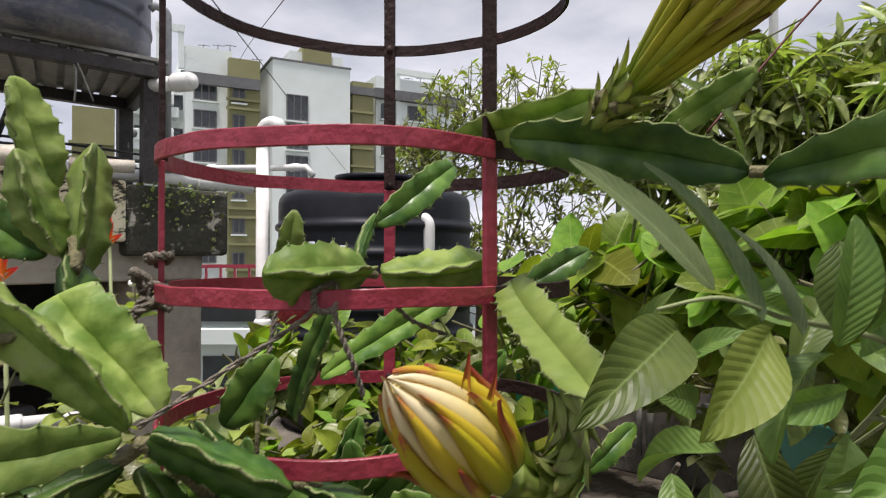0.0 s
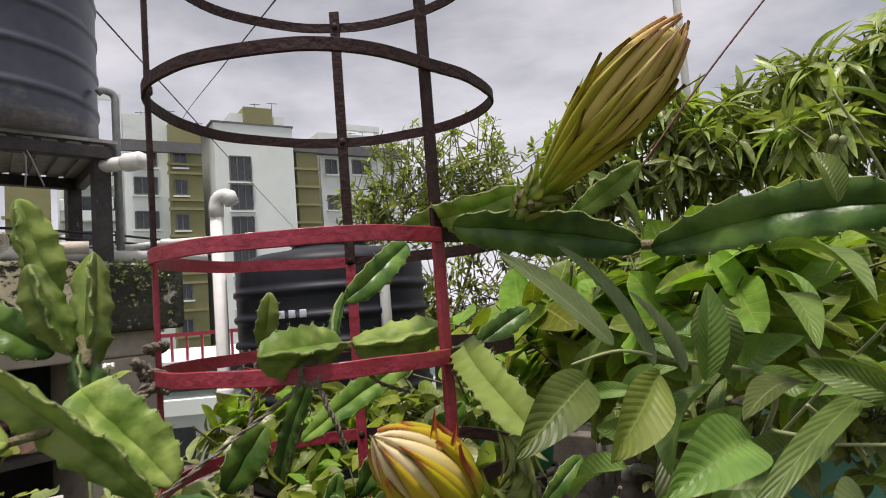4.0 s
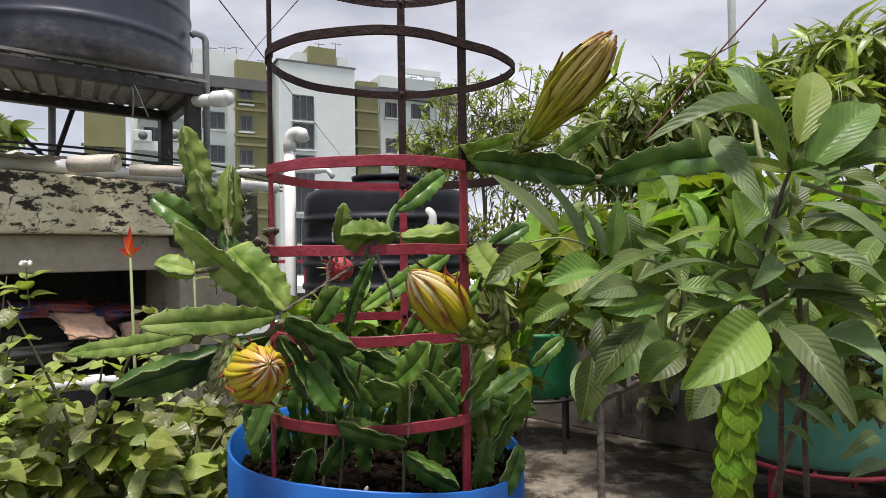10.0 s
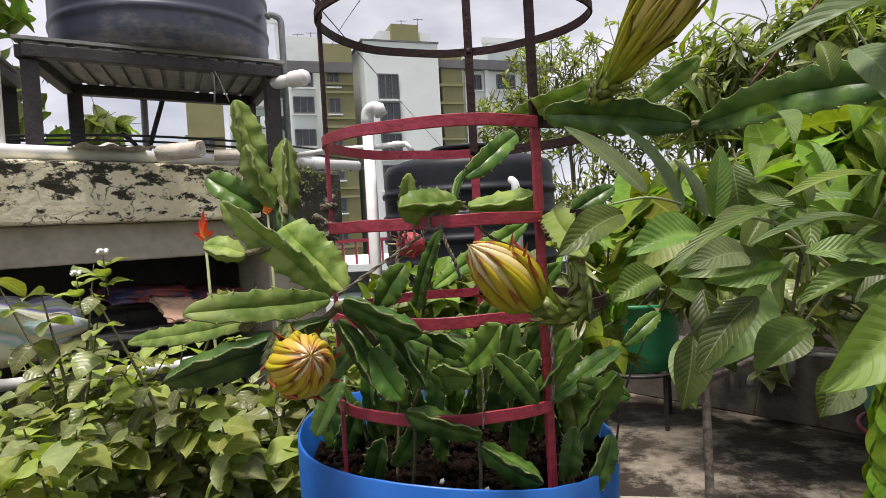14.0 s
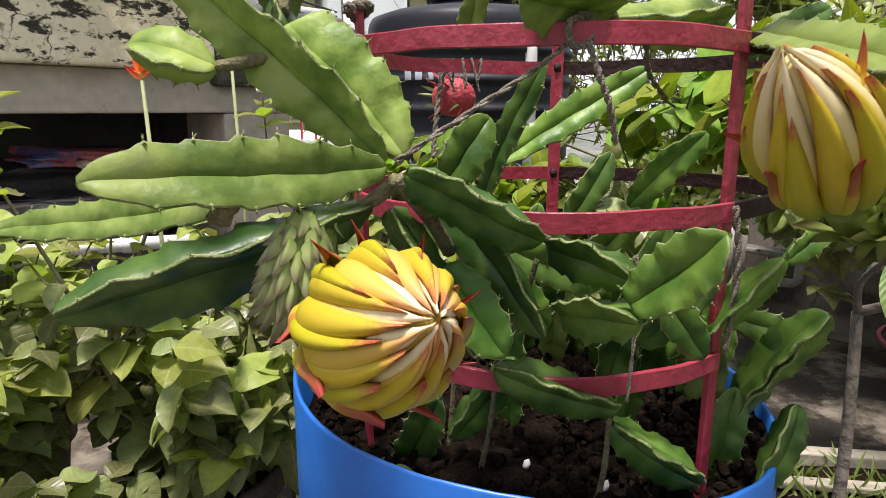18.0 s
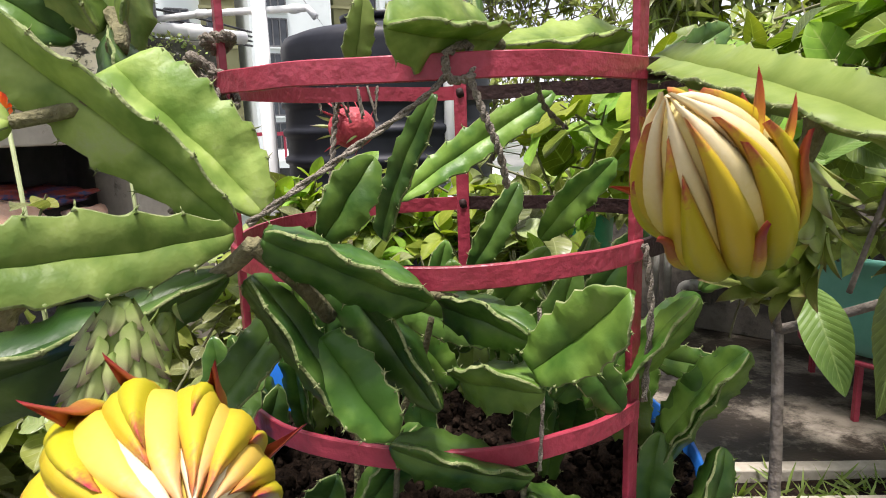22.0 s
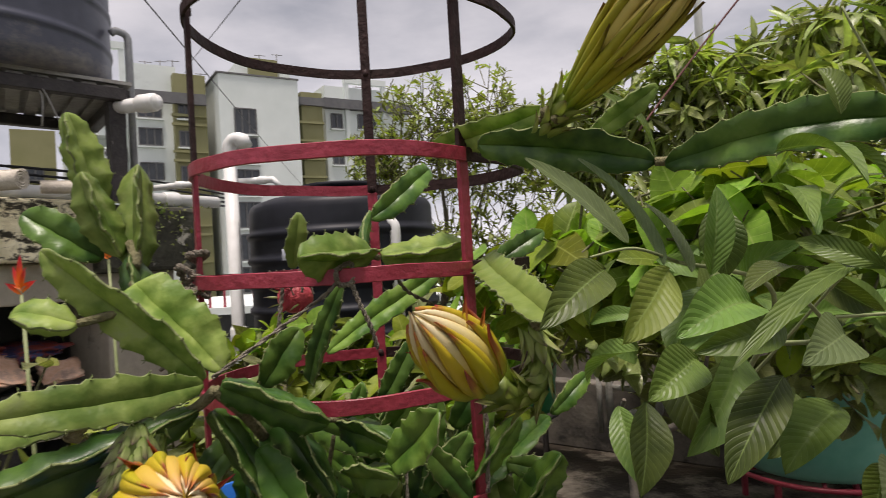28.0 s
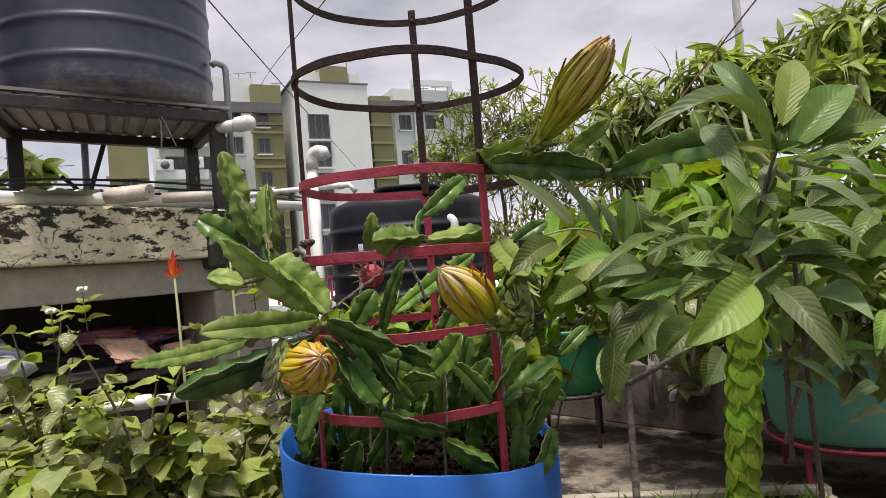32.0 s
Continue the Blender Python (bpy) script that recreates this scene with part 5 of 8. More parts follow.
# pads lying on the upper red ring
pad((-0.066, 0.575, 1.083), (-0.140, 0.500, 1.088), 0.056, (0.3, -0.95, 0.15), 0, 0.04, M_PAD, narrow=0.6, spread=(0, 105, 235))
pad((-0.058, 0.608, 1.084), (0.050, 0.655, 1.092), 0.054, (0.2, -0.95, 0.1), 0, 0.03, M_PAD, narrow=0.5, spread=(0, 105, 235))
pad((-0.190, 0.780, 1.075), (-0.180, 0.770, 1.155), 0.034, (0.0, -1, 0.2), 80, 0.05, M_PADPALE)
pad((0.014, 0.760, 1.203), (-0.074, 0.682, 1.136), 0.044, (0.3, -0.9, 0.2), 55, 0.04, M_PADSHADE, narrow=0.5)
pad((-0.072, 0.682, 1.142), (-0.080, 0.570, 1.086), 0.016, (0.5, -0.5, 0.5), 40, 0.0, M_PADSHADE)
joint((-0.080, 0.570, 1.086), (-0.062, 0.590, 1.082), 0.005, 0.004)
# the arm that carries the upright bud
pad((0.012, 0.634, 1.212), (0.134, 0.528, 1.236), 0.044, (0, -0.8, 0.6), 10, -0.02, M_PAD, narrow=0.5)
pad((0.060, 0.566, 1.205), (0.234, 0.490, 1.164), 0.054, (0, -0.7, 0.75), 5, 0.05, M_PADSHADE, narrow=0.5)
pad((0.242, 0.480, 1.162), (0.405, 0.330, 1.168), 0.054, (-0.1, -0.6, 0.85), 0, 0.06, M_PADSHADE, narrow=0.35)
joint((0.234, 0.490, 1.164), (0.245, 0.478, 1.162), 0.005, 0.005)
pad((0.180, 0.540, 1.205), (0.255, 0.520, 1.250), 0.030, (0, -0.9, 0.2), 85, 0.02, M_PAD)
# right of the cage
pad((0.072, 0.636, 1.076), (0.088, 0.378, 1.012), 0.045, (-0.5, -0.5, 0.7), 60, 0.03, M_PADPALE, narrow=0.75, blunt=0.85)
pad((0.080, 0.700, 1.062), (0.165, 0.720, 1.104), 0.036, (0, -0.8, 0.5), 85, 0.03, M_PADSHADE)
joint((0.060, 0.610, 1.065), (0.078, 0.690, 1.062), 0.006, 0.005)
joint((0.084, 0.440, 1.034), (0.090, 0.462, 0.998), 0.006, 0.006)


# ---- flower buds ----
def scale_blade(bm, uvl, prof, length, turn, s0, s1, width, lift, flare, twist=0.0, n=10, mi=0, thick=0.0016, bulge=0.003):
    """One scale that hugs the bud's outline from s0 to s1 of its length."""
    grid = []
    for i in range(n + 1):
        f = i / n
        s = s0 + (s1 - s0) * f
        r = prof(min(1.0, s)) + lift + flare * max(0, f - 0.62) ** 2 * 6
        w = width * min(1.0, (0.12 + f) / 0.3) ** 0.5 * (1 - max(0.0, (f - 0.40) / 0.60) ** 1.5)
        row = []
        for j in range(-3, 4):
            a = turn + twist * f + (j / 3) * w / max(r, 0.010)
            rr = r + bulge * (1 - abs(j / 3) ** 2.4) * (1 - 0.75 * f ** 3) * min(1.0, 0.3 + f * 5) - bulge * 0.55
            row.append((Vector((rr * math.cos(a), rr * math.sin(a), s * length)), (0.5 + j / 6, f)))
        grid.append(row)
    top = [[bm.verts.new(p) for p, _ in row] for row in grid]
    low = [[bm.verts.new(Vector((p.x * (1 - thick / max(0.004, p.to_2d().length)), p.y * (1 - thick / max(0.004, p.to_2d().length)), p.z))) for p, _ in row] for row in grid]
    def face(vs, us):
        fa = bm.faces.new(vs)
        fa.material_index = mi
        for lo, u in zip(fa.loops, us):
            lo[uvl].uv = u
    for i in range(n):
        for j in range(6):
            us = (grid[i][j][1], grid[i][j + 1][1], grid[i + 1][j + 1][1], grid[i + 1][j][1])
            face((top[i][j], top[i][j + 1], top[i + 1][j + 1], top[i + 1][j]), us)
            face((low[i][j + 1], low[i][j], low[i + 1][j], low[i + 1][j + 1]), (us[1], us[0], us[3], us[2]))
        for j, o in ((0, 0), (6, 0)):
            us = (grid[i][j][1], grid[i + 1][j][1], grid[i + 1][j][1], grid[i][j][1])
            face((top[i][j], top[i + 1][j], low[i + 1][j], low[i][j]) if j == 0 else (top[i + 1][j], top[i][j], low[i][j], low[i + 1][j]), us)


def bud(base, tip, radius, label, seed, layers, open_tip=0.22, twist=0.35, belly=0.45, foot=0.34, inner=None, rise=0.8):
    """layers: (skin, count, half width, start, end, spread of end, lift, flare, bulge), from the inside out."""
    inner = inner or M_PETAL
    r0 = random.Random(seed)
    b, t = Vector(base), Vector(tip)
    ln = (t - b).length

    def prof(s):
        if s < belly:
            k = s / belly
            return radius * (foot + (1 - foot) * math.sin(k * math.pi / 2) ** rise)
        k = (s - belly) / (1 - belly)
        return radius * (open_tip + (1 - open_tip) * math.cos(k * math.pi / 2) ** 0.75) if k < 1 else radius * open_tip
    m = Matrix.Translation(b - cactus.location) @ (t - b).to_track_quat('Z', 'Y').to_matrix().to_4x4()
    bm = lathe(bmesh.new(), [(0.0, 0.0)] + [(prof(k / 14) * 0.74, ln * 0.94 * k / 14) for k in range(15)] + [(0.0, ln * 0.95)], 24)
    uvc = bm.loops.layers.uv.new("UVMap")
    for fa in bm.faces:
        for lo in fa.loops:
            lo[uvc].uv = (0.5, max(0.0, min(0.6, lo.vert.co.z / ln)))
    bmesh.ops.transform(bm, matrix=m, verts=bm.verts[:])
    core = part("flower_bud", bm, inner, cactus, label)
    for li, (sk, cnt, half, s0, s1, spread_s, lift, flare, bulge) in enumerate(layers):
        for k in range(cnt):
            turn = 2 * math.pi * (k + 0.5 * (li % 2) + 0.17 * li + r0.uniform(-0.16, 0.16)) / cnt
            bm = bmesh.new()
            uvl = bm.loops.layers.uv.new("UVMap")
            scale_blade(bm, uvl, prof, ln, turn, s0 + r0.uniform(0.0, 0.04), s1 + r0.uniform(-spread_s, spread_s), radius * half * r0.uniform(0.85, 1.12), lift, flare * r0.uniform(0.5, 1.5), twist * r0.uniform(0.85, 1.15), n=14, bulge=bulge * radius)
            bmesh.ops.transform(bm, matrix=m, verts=bm.verts[:])
            part("inner_petal" if sk is inner else "bud_scale", bm, sk, core)
    return core


def neck(pts, r, label, skin, seed, dense=26):
    """A curved flower tube set with overlapping scales."""
    r0 = random.Random(seed)
    p = curve_points([Vector(q) - cactus.location for q in pts], 7)
    k = len(p)
    rad = [r[0] + (r[1] - r[0]) * i / (k - 1) for i in range(k)]
    bm = tube(p, rad, 12)
    uvc = bm.loops.layers.uv.new("UVMap")
    for fa in bm.faces:
        for lo in fa.loops:
            lo[uvc].uv = (0.5, 0.2)
    tubeob = part("flower_tube", bm, M_SCALE if skin is M_SCALE else skin, cactus, label)
    for i in range(dense):
        f = (i + 0.5) / dense
        j = min(k - 2, int(f * (k - 1)))
        q = p[j].lerp(p[j + 1], f * (k - 1) - j)
        d = (p[j + 1] - p[j]).normalized()
        ang = i * 2.4
        u = d.orthogonal().normalized()
        o = Matrix.Rotation(ang, 3, d) @ u
        rr = rad[j]
        ln = rr * r0.uniform(2.6, 3.8)
        m = Matrix.Translation(q + o * rr * 0.95 + d * ln * 0.5) @ frame_of(-d + o * 0.26, o) @ Matrix.Diagonal((ln, ln, ln, 1))
        part("bud_scale", scatter("bud_scale", SCALE_N, [m], skin), skin, tubeob)
    return tubeob


SCALE_T = blade(0.42, "lance", 7, 2, -0.35, -0.06)
SCALE_N = blade(0.30, "lance", 8, 2, -0.60, -0.16)
SCALE_Y = blade(0.50, "ovate", 8, 3, -0.85, 0.0)
# open-tipped bud at the front
BL_C, BL_D = Vector((-0.192, 0.262, 0.930)), Vector((0.52, -0.78, 0.34)).normalized()
bud(BL_C - BL_D * 0.044, BL_C + BL_D * 0.037, 0.0295, "fat yellow flower bud with red-tipped scales and a creamy tip", 3,
    [(M_PETALW, 8, 0.42, 0.04, 1.04, 0.02, -0.0030, 0.0, 0.12), (M_PETAL, 9, 0.40, 0.03, 0.99, 0.03, -0.0012, 0.0, 0.20), (M_SEPAL, 10, 0.33, 0.0, 0.94, 0.06, 0.0008, 0.0006, 0.22),
     (M_SEPALO, 9, 0.25, 0.0, 0.78, 0.12, 0.0026, 0.002, 0.24), (M_SEPALR, 9, 0.15, 0.06, 0.52, 0.12, 0.0046, 0.013, 0.16)], 0.24, 0.52, 0.45, 0.50)
neck([BL_C - BL_D * 0.046, (-0.232, 0.330, 0.898), (-0.255, 0.400, 0.905), (-0.262, 0.440, 0.930)], (0.009, 0.005), "green scaly flower tube", M_NECK, 31, 30)
# bud on the right post
bud((0.034, 0.406, 0.966), (-0.029, 0.340, 1.034), 0.0308, "plump yellow flower bud with a creamy pointed tip", 7,
    [(M_PETALW, 7, 0.48, 0.04, 1.02, 0.02, -0.0030, 0.0, 0.18), (M_SEPAL, 7, 0.34, 0.0, 0.93, 0.05, 0.0006, 0.0, 0.20), (M_SEPALO, 6, 0.30, 0.0, 0.70, 0.14, 0.0026, 0.002, 0.22),
     (M_SEPALR, 6, 0.14, 0.10, 0.74, 0.16, 0.0042, 0.010, 0.10)], 0.22, 0.42, 0.45, 0.46, M_PETALW)
neck([(0.040, 0.410, 0.960), (0.060, 0.428, 0.946), (0.084, 0.446, 0.950), (0.094, 0.460, 0.978), (0.088, 0.464, 0.996)], (0.013, 0.010), "green scaly curved flower tube", M_NECK, 32, 44)
# tall upright bud on the arm
bud((0.138, 0.470, 1.220), (0.220, 0.328, 1.319), 0.0290, "tall upright olive-yellow flower bud with dark scale tips", 9,
    [(M_SEPALC, 8, 0.44, 0.04, 1.0, 0.02, -0.0030, 0.0, 0.16), (M_SEPALC, 8, 0.30, 0.0, 0.96, 0.04, 0.0002, 0.0005, 0.20), (M_SEPALG, 9, 0.23, 0.0, 0.74, 0.14, 0.0022, 0.002, 0.20),
     (M_SEPALG, 8, 0.18, 0.0, 0.54, 0.18, 0.0040, 0.008, 0.16), (M_SEPALG, 4, 0.13, 0.05, 0.84, 0.10, 0.0044, 0.014, 0.12)], 0.34, 0.14, 0.62, 0.26, M_SEPALC, 1.6)
neck([(0.142, 0.462, 1.226), (0.132, 0.478, 1.217), (0.124, 0.494, 1.208)], (0.012, 0.011), "short knobbly flower tube", M_NECK, 33, 22)
# young bud hanging by the front bud: overlapping pale scales that lengthen downwards
yb0, yb1 = Vector((-0.264, 0.398, 0.952)) - cactus.location, Vector((-0.280, 0.406, 0.884)) - cactus.location
yd = (yb1 - yb0).normalized()
bm = tube([yb0.lerp(yb1, k / 8) for k in range(9)], [0.004, 0.008, 0.011, 0.013, 0.014, 0.014, 0.012, 0.008, 0.003], 14)
uvc = bm.loops.layers.uv.new("UVMap")
for fa in bm.faces:
    for lo in fa.loops:
        lo[uvc].uv = (0.5, 0.1)
young = part("flower_bud", bm, M_SCALE, cactus, "small pale green drooping bud with purple-tipped scales")
yr = random.Random(17)
YROWS = 9
for row in range(YROWS):
    f = row / (YROWS - 1)
    rr = (0.006, 0.011, 0.0145, 0.016, 0.017, 0.017, 0.0165, 0.015, 0.012)[row]
    for k in range(9 if row > 1 else 6):
        o = Matrix.Rotation((k + 0.5 * (row % 2)) * 2 * math.pi / (9 if row > 1 else 6) + yr.uniform(-0.12, 0.12), 3, yd) @ yd.orthogonal().normalized()
        ln = 0.015 + 0.016 * f + yr.uniform(-0.002, 0.003)
        me = scatter("bud_scale", SCALE_Y, [lay(yb0.lerp(yb1, f * 0.72) + o * rr, yd + o * (0.46 - 0.22 * f + 0.16 * yr.random()), o, ln, 1.15 - 0.62 * f)], M_SCALE)
        part("bud_scale", me, None, young)
# bracts fanned behind the right bud
for k, (dx, dz) in enumerate(((0.006, 0.05), (0.014, 0.05))):
    m = lay(Vector((0.010 + 0.012 * k, 0.363, 1.005)) - cactus.location, (dx, -0.004, dz), (0, -1, 0.1), 0.042 - 0.01 * k, 0.16)
    part("bud_scale", scatter("bud_scale", blade(0.8, "lance", 8, 2, 0.4, 0.1), [m], M_SEPALR), M_SEPALR, cactus)
# ripe fruit hanging behind
fr = Vector((-0.215, 0.93, 1.026)) - cactus.location
bm = bmesh.new()
bmesh.ops.create_uvsphere(bm, u_segments=24, v_segments=14, radius=0.026, matrix=Matrix.Translation(fr) @ Matrix.Diagonal((1.15, 1, 1, 1)))
fruit = part("fruit", bm, M_FRUIT, cactus, "ripe pink-red dragon fruit")
frng = random.Random(4)
for k in range(22):
    d = Vector((frng.uniform(-1, 0.8), frng.gauss(0, 0.7), frng.gauss(0, 0.7))).normalized()
    m = lay(fr + d * 0.025, d + Vector((-0.9, 0, 0.1)), d, frng.uniform(0.016, 0.032), 0.35)
    part("fruit_scale", scatter("fruit_scale", SCALE_T, [m], M_FRUIT if k % 3 else M_SCALE), M_FRUIT, fruit)


# ---- twine ----
def twine(pts, r, label):
    p = curve_points(pts, 10)
    t = thing("twine", pts[0], label, "twine", "twine ties")
    n = len(p)
    for ph in (0, math.pi):
        q = []
        for i, c in enumerate(p):
            d = ((p[min(n - 1, i + 1)] - p[max(0, i - 1)])).normalized()
            u = d.orthogonal().normalized()
            v = d.cross(u)
            a = ph + i * 1.15
            q.append(c + (u * math.cos(a) + v * math.sin(a)) * r * 0.75 - t.location)
        part("strand", tube(q, r * 0.8, 6), M_ROPE, t)
    return t


twine([(-0.222, 0.468, 0.975), (-0.170, 0.495, 1.010), (-0.118, 0.520, 1.045), (-0.098, 0.529, 1.066)], 0.0017, "grey twine from the tied stems up to the red ring")
twine([(-0.105, 0.52, 1.070), (-0.09, 0.533, 1.077), (-0.088, 0.525, 1.058), (-0.102, 0.522, 1.055), (-0.105, 0.52, 1.068)], 0.0022, "grey twine knotted round the red ring")
twine([(-0.225, 0.905, 1.066), (-0.232, 0.90, 1.03), (-0.235, 0.88, 0.985), (-0.236, 0.86, 0.95)], 0.0028, "brown twine hanging from the back of the ring")
twine([(-0.285, 0.630, 1.075), (-0.300, 0.620, 1.085), (-0.295, 0.640, 1.062), (-0.278, 0.625, 1.058), (-0.300, 0.610, 1.040), (-0.315, 0.595, 1.030)], 0.0034, "grey twine knot at the post and ring")
twine([(-0.285, 0.650, 1.090), (-0.29, 0.63, 1.098), (-0.27, 0.633, 1.10), (-0.283, 0.655, 1.094)], 0.0034, "dark knot of twine round the post")
twine([(0.048, 0.592, 0.930), (0.053, 0.588, 0.880), (0.050, 0.590, 0.800)], 0.0022, "twine along the red post")
twine([(-0.045, 0.530, 0.90), (-0.043, 0.528, 0.84), (-0.046, 0.525, 0.78)], 0.0012, "thin twine hanging to the low ring")
twine([(-0.045, 0.545, 1.064), (-0.030, 0.60, 1.040), (0.0, 0.66, 1.02)], 0.0018, "loose frayed twine on the cage")
for k in range(9):
    a = Vector((-0.245 + 0.008 * k, 0.905, 1.066))
    twine([a, a + Vector((0.004 * (k % 3 - 1), -0.012, 0.006)), a + Vector((0.010 * (k % 2), -0.016, -0.022 - 0.004 * (k % 4)))], 0.0012, "frayed twine wrapped on the ring above the fruit")
for k in range(2):
    z, a0 = 1.052 + 0.016 * k, 1.3 * k
    loop = [(PL.x + (0.013 + 0.003 * math.sin(3 * j + k)) * math.cos(a0 + j * 1.15), PL.y + 0.015 * math.sin(a0 + j * 1.15), z + 0.006 * math.sin(2.1 * j + k)) for j in range(7)]
    twine(loop, 0.0021, "grey twine wound round the post and ring")
twine([(-0.290, 0.622, 1.060), (-0.300, 0.600, 1.030), (-0.296, 0.585, 0.995), (-0.310, 0.578, 0.970)], 0.0022, "loose grey twine end hanging at the post")
twine([(-0.090, 0.525, 1.058), (-0.082, 0.520, 1.035), (-0.072, 0.522, 1.010), (-0.066, 0.530, 0.985)], 0.0020, "frayed brown twine end under the ring")

# ---- shrub with ribbed leaves beside the cage ----
shrub = thing("ribbed_leaf_shrub", (0.325, 0.86, 0.0), "young shrub with large ribbed leaves on a thin bare trunk", "shrub")
near_shrub = thing("ribbed_leaf_shrub", (0.400, 0.190, 0.0), "leggy shrub with large ribbed leaves and a hanging green bract spike", "shrub")
lrng = random.Random(8)


def leaf(kind, base, tip, width, turn=0, bend_by=0.12, owner=None, face=None):
    """A single large leaf from its base to its tip, its blade drooping along its length."""
    b, t = Vector(base), Vector(tip)
    own = owner or (near_shrub if b.y < 0.27 and b.x > 0.24 else shrub)
    ln = (t - b).length
    d = t - b
    facing = Vector(face) if face else Matrix.Rotation(radians(turn + lrng.uniform(-18, 18)), 3, d.normalized()) @ Vector((-0.15, -0.70, 0.75))
    f, w = lrng.choice(((0.30, 0.03), (0.50, 0.05), (0.70, 0.04)))
    aspect = max(width, 0.014) / ln * 0.90
    temp = blade(1.0, "lance" if kind == "grey_leaf" else "oval", 34, 4, f, 0.0, w, 0.009, 13)
    pts = temp[0].copy()
    pts[:, 2] = pts[:, 2] * aspect + bend_by * np.sin(math.pi * pts[:, 1])
    m = lay(b - own.location, d, facing, ln, aspect)
    me = scatter("leaf", (pts, temp[1], temp[2]), [m], {"grey_leaf": L_GREY, "young_leaf": L_RIBNEW}.get(kind, L_RIB))
    return part("leaf", me, None, own)



leaf('ribbed_leaf', (0.372, 0.300, 1.204), (0.324, 0.320, 1.259), 0.022, 40, 0.12)
leaf('ribbed_leaf', (0.246, 0.300, 1.012), (0.165, 0.280, 0.999), 0.032, -20, 0.12)
leaf('ribbed_leaf', (0.242, 0.300, 0.974), (0.179, 0.270, 0.909), 0.039, 20, 0.12)
leaf('ribbed_leaf', (0.298, 0.320, 0.943), (0.238, 0.300, 0.902), 0.044, 20, 0.12)
leaf('ribbed_leaf', (0.313, 0.300, 0.903), (0.284, 0.280, 0.865), 0.034, 0, 0.12)
leaf('ribbed_leaf', (0.283, 0.330, 0.966), (0.318, 0.280, 0.977), 0.027, -40, 0.12)
leaf('young_leaf', (0.199, 0.391, 1.055), (0.139, 0.351, 0.998), 0.046, 0, 0.06, shrub, (0.35, -0.85, 0.4))
leaf('ribbed_leaf', (0.256, 0.424, 1.035), (0.196, 0.384, 0.975), 0.044, 50, 0.12)
leaf('ribbed_leaf', (0.258, 0.300, 1.065), (0.300, 0.240, 1.029), 0.026, -50, 0.12)
leaf('grey_leaf', (0.159, 0.377, 1.080), (0.076, 0.387, 1.159), 0.032, 0, 0.04, shrub, (0.5, -0.8, 0.45))
leaf('grey_leaf', (0.199, 0.400, 1.059), (0.144, 0.460, 1.167), 0.032, 0, 0.05, shrub, (0.6, -0.7, 0.2))
leaf('grey_leaf', (0.224, 0.400, 1.051), (0.203, 0.450, 1.120), 0.032, 0, 0.05, shrub, (0.6, -0.75, 0.2))
leaf('ribbed_leaf', (0.155, 0.360, 0.991), (0.122, 0.400, 0.959), 0.036, 20, 0.12)
leaf('ribbed_leaf', (0.131, 0.358, 1.059), (0.059, 0.291, 1.021), 0.041, -15, 0.12)
leaf('ribbed_leaf', (0.254, 0.717, 0.858), (0.259, 0.653, 0.766), 0.047, 20, 0.12)
leaf('ribbed_leaf', (0.241, 0.500, 0.961), (0.262, 0.450, 0.867), 0.049, 25, 0.12)
leaf('ribbed_leaf', (0.259, 0.420, 1.110), (0.266, 0.420, 1.043), 0.046, 20, 0.12)
leaf('ribbed_leaf', (0.248, 0.300, 1.142), (0.242, 0.200, 1.104), 0.028, -25, 0.12)
leaf('ribbed_leaf', (0.251, 0.300, 1.112), (0.220, 0.220, 1.082), 0.023, 10, 0.12)
leaf('ribbed_leaf', (0.221, 0.360, 1.049), (0.231, 0.360, 1.123), 0.028, 20, 0.08)
leaf('ribbed_leaf', (0.330, 0.340, 1.175), (0.328, 0.360, 1.219), 0.024, 15, 0.12)
leaf('ribbed_leaf', (0.261, 0.300, 1.051), (0.194, 0.260, 1.040), 0.028, 20, 0.12)
leaf('ribbed_leaf', (0.281, 0.600, 1.174), (0.201, 0.550, 1.254), 0.036, 0, 0.12)
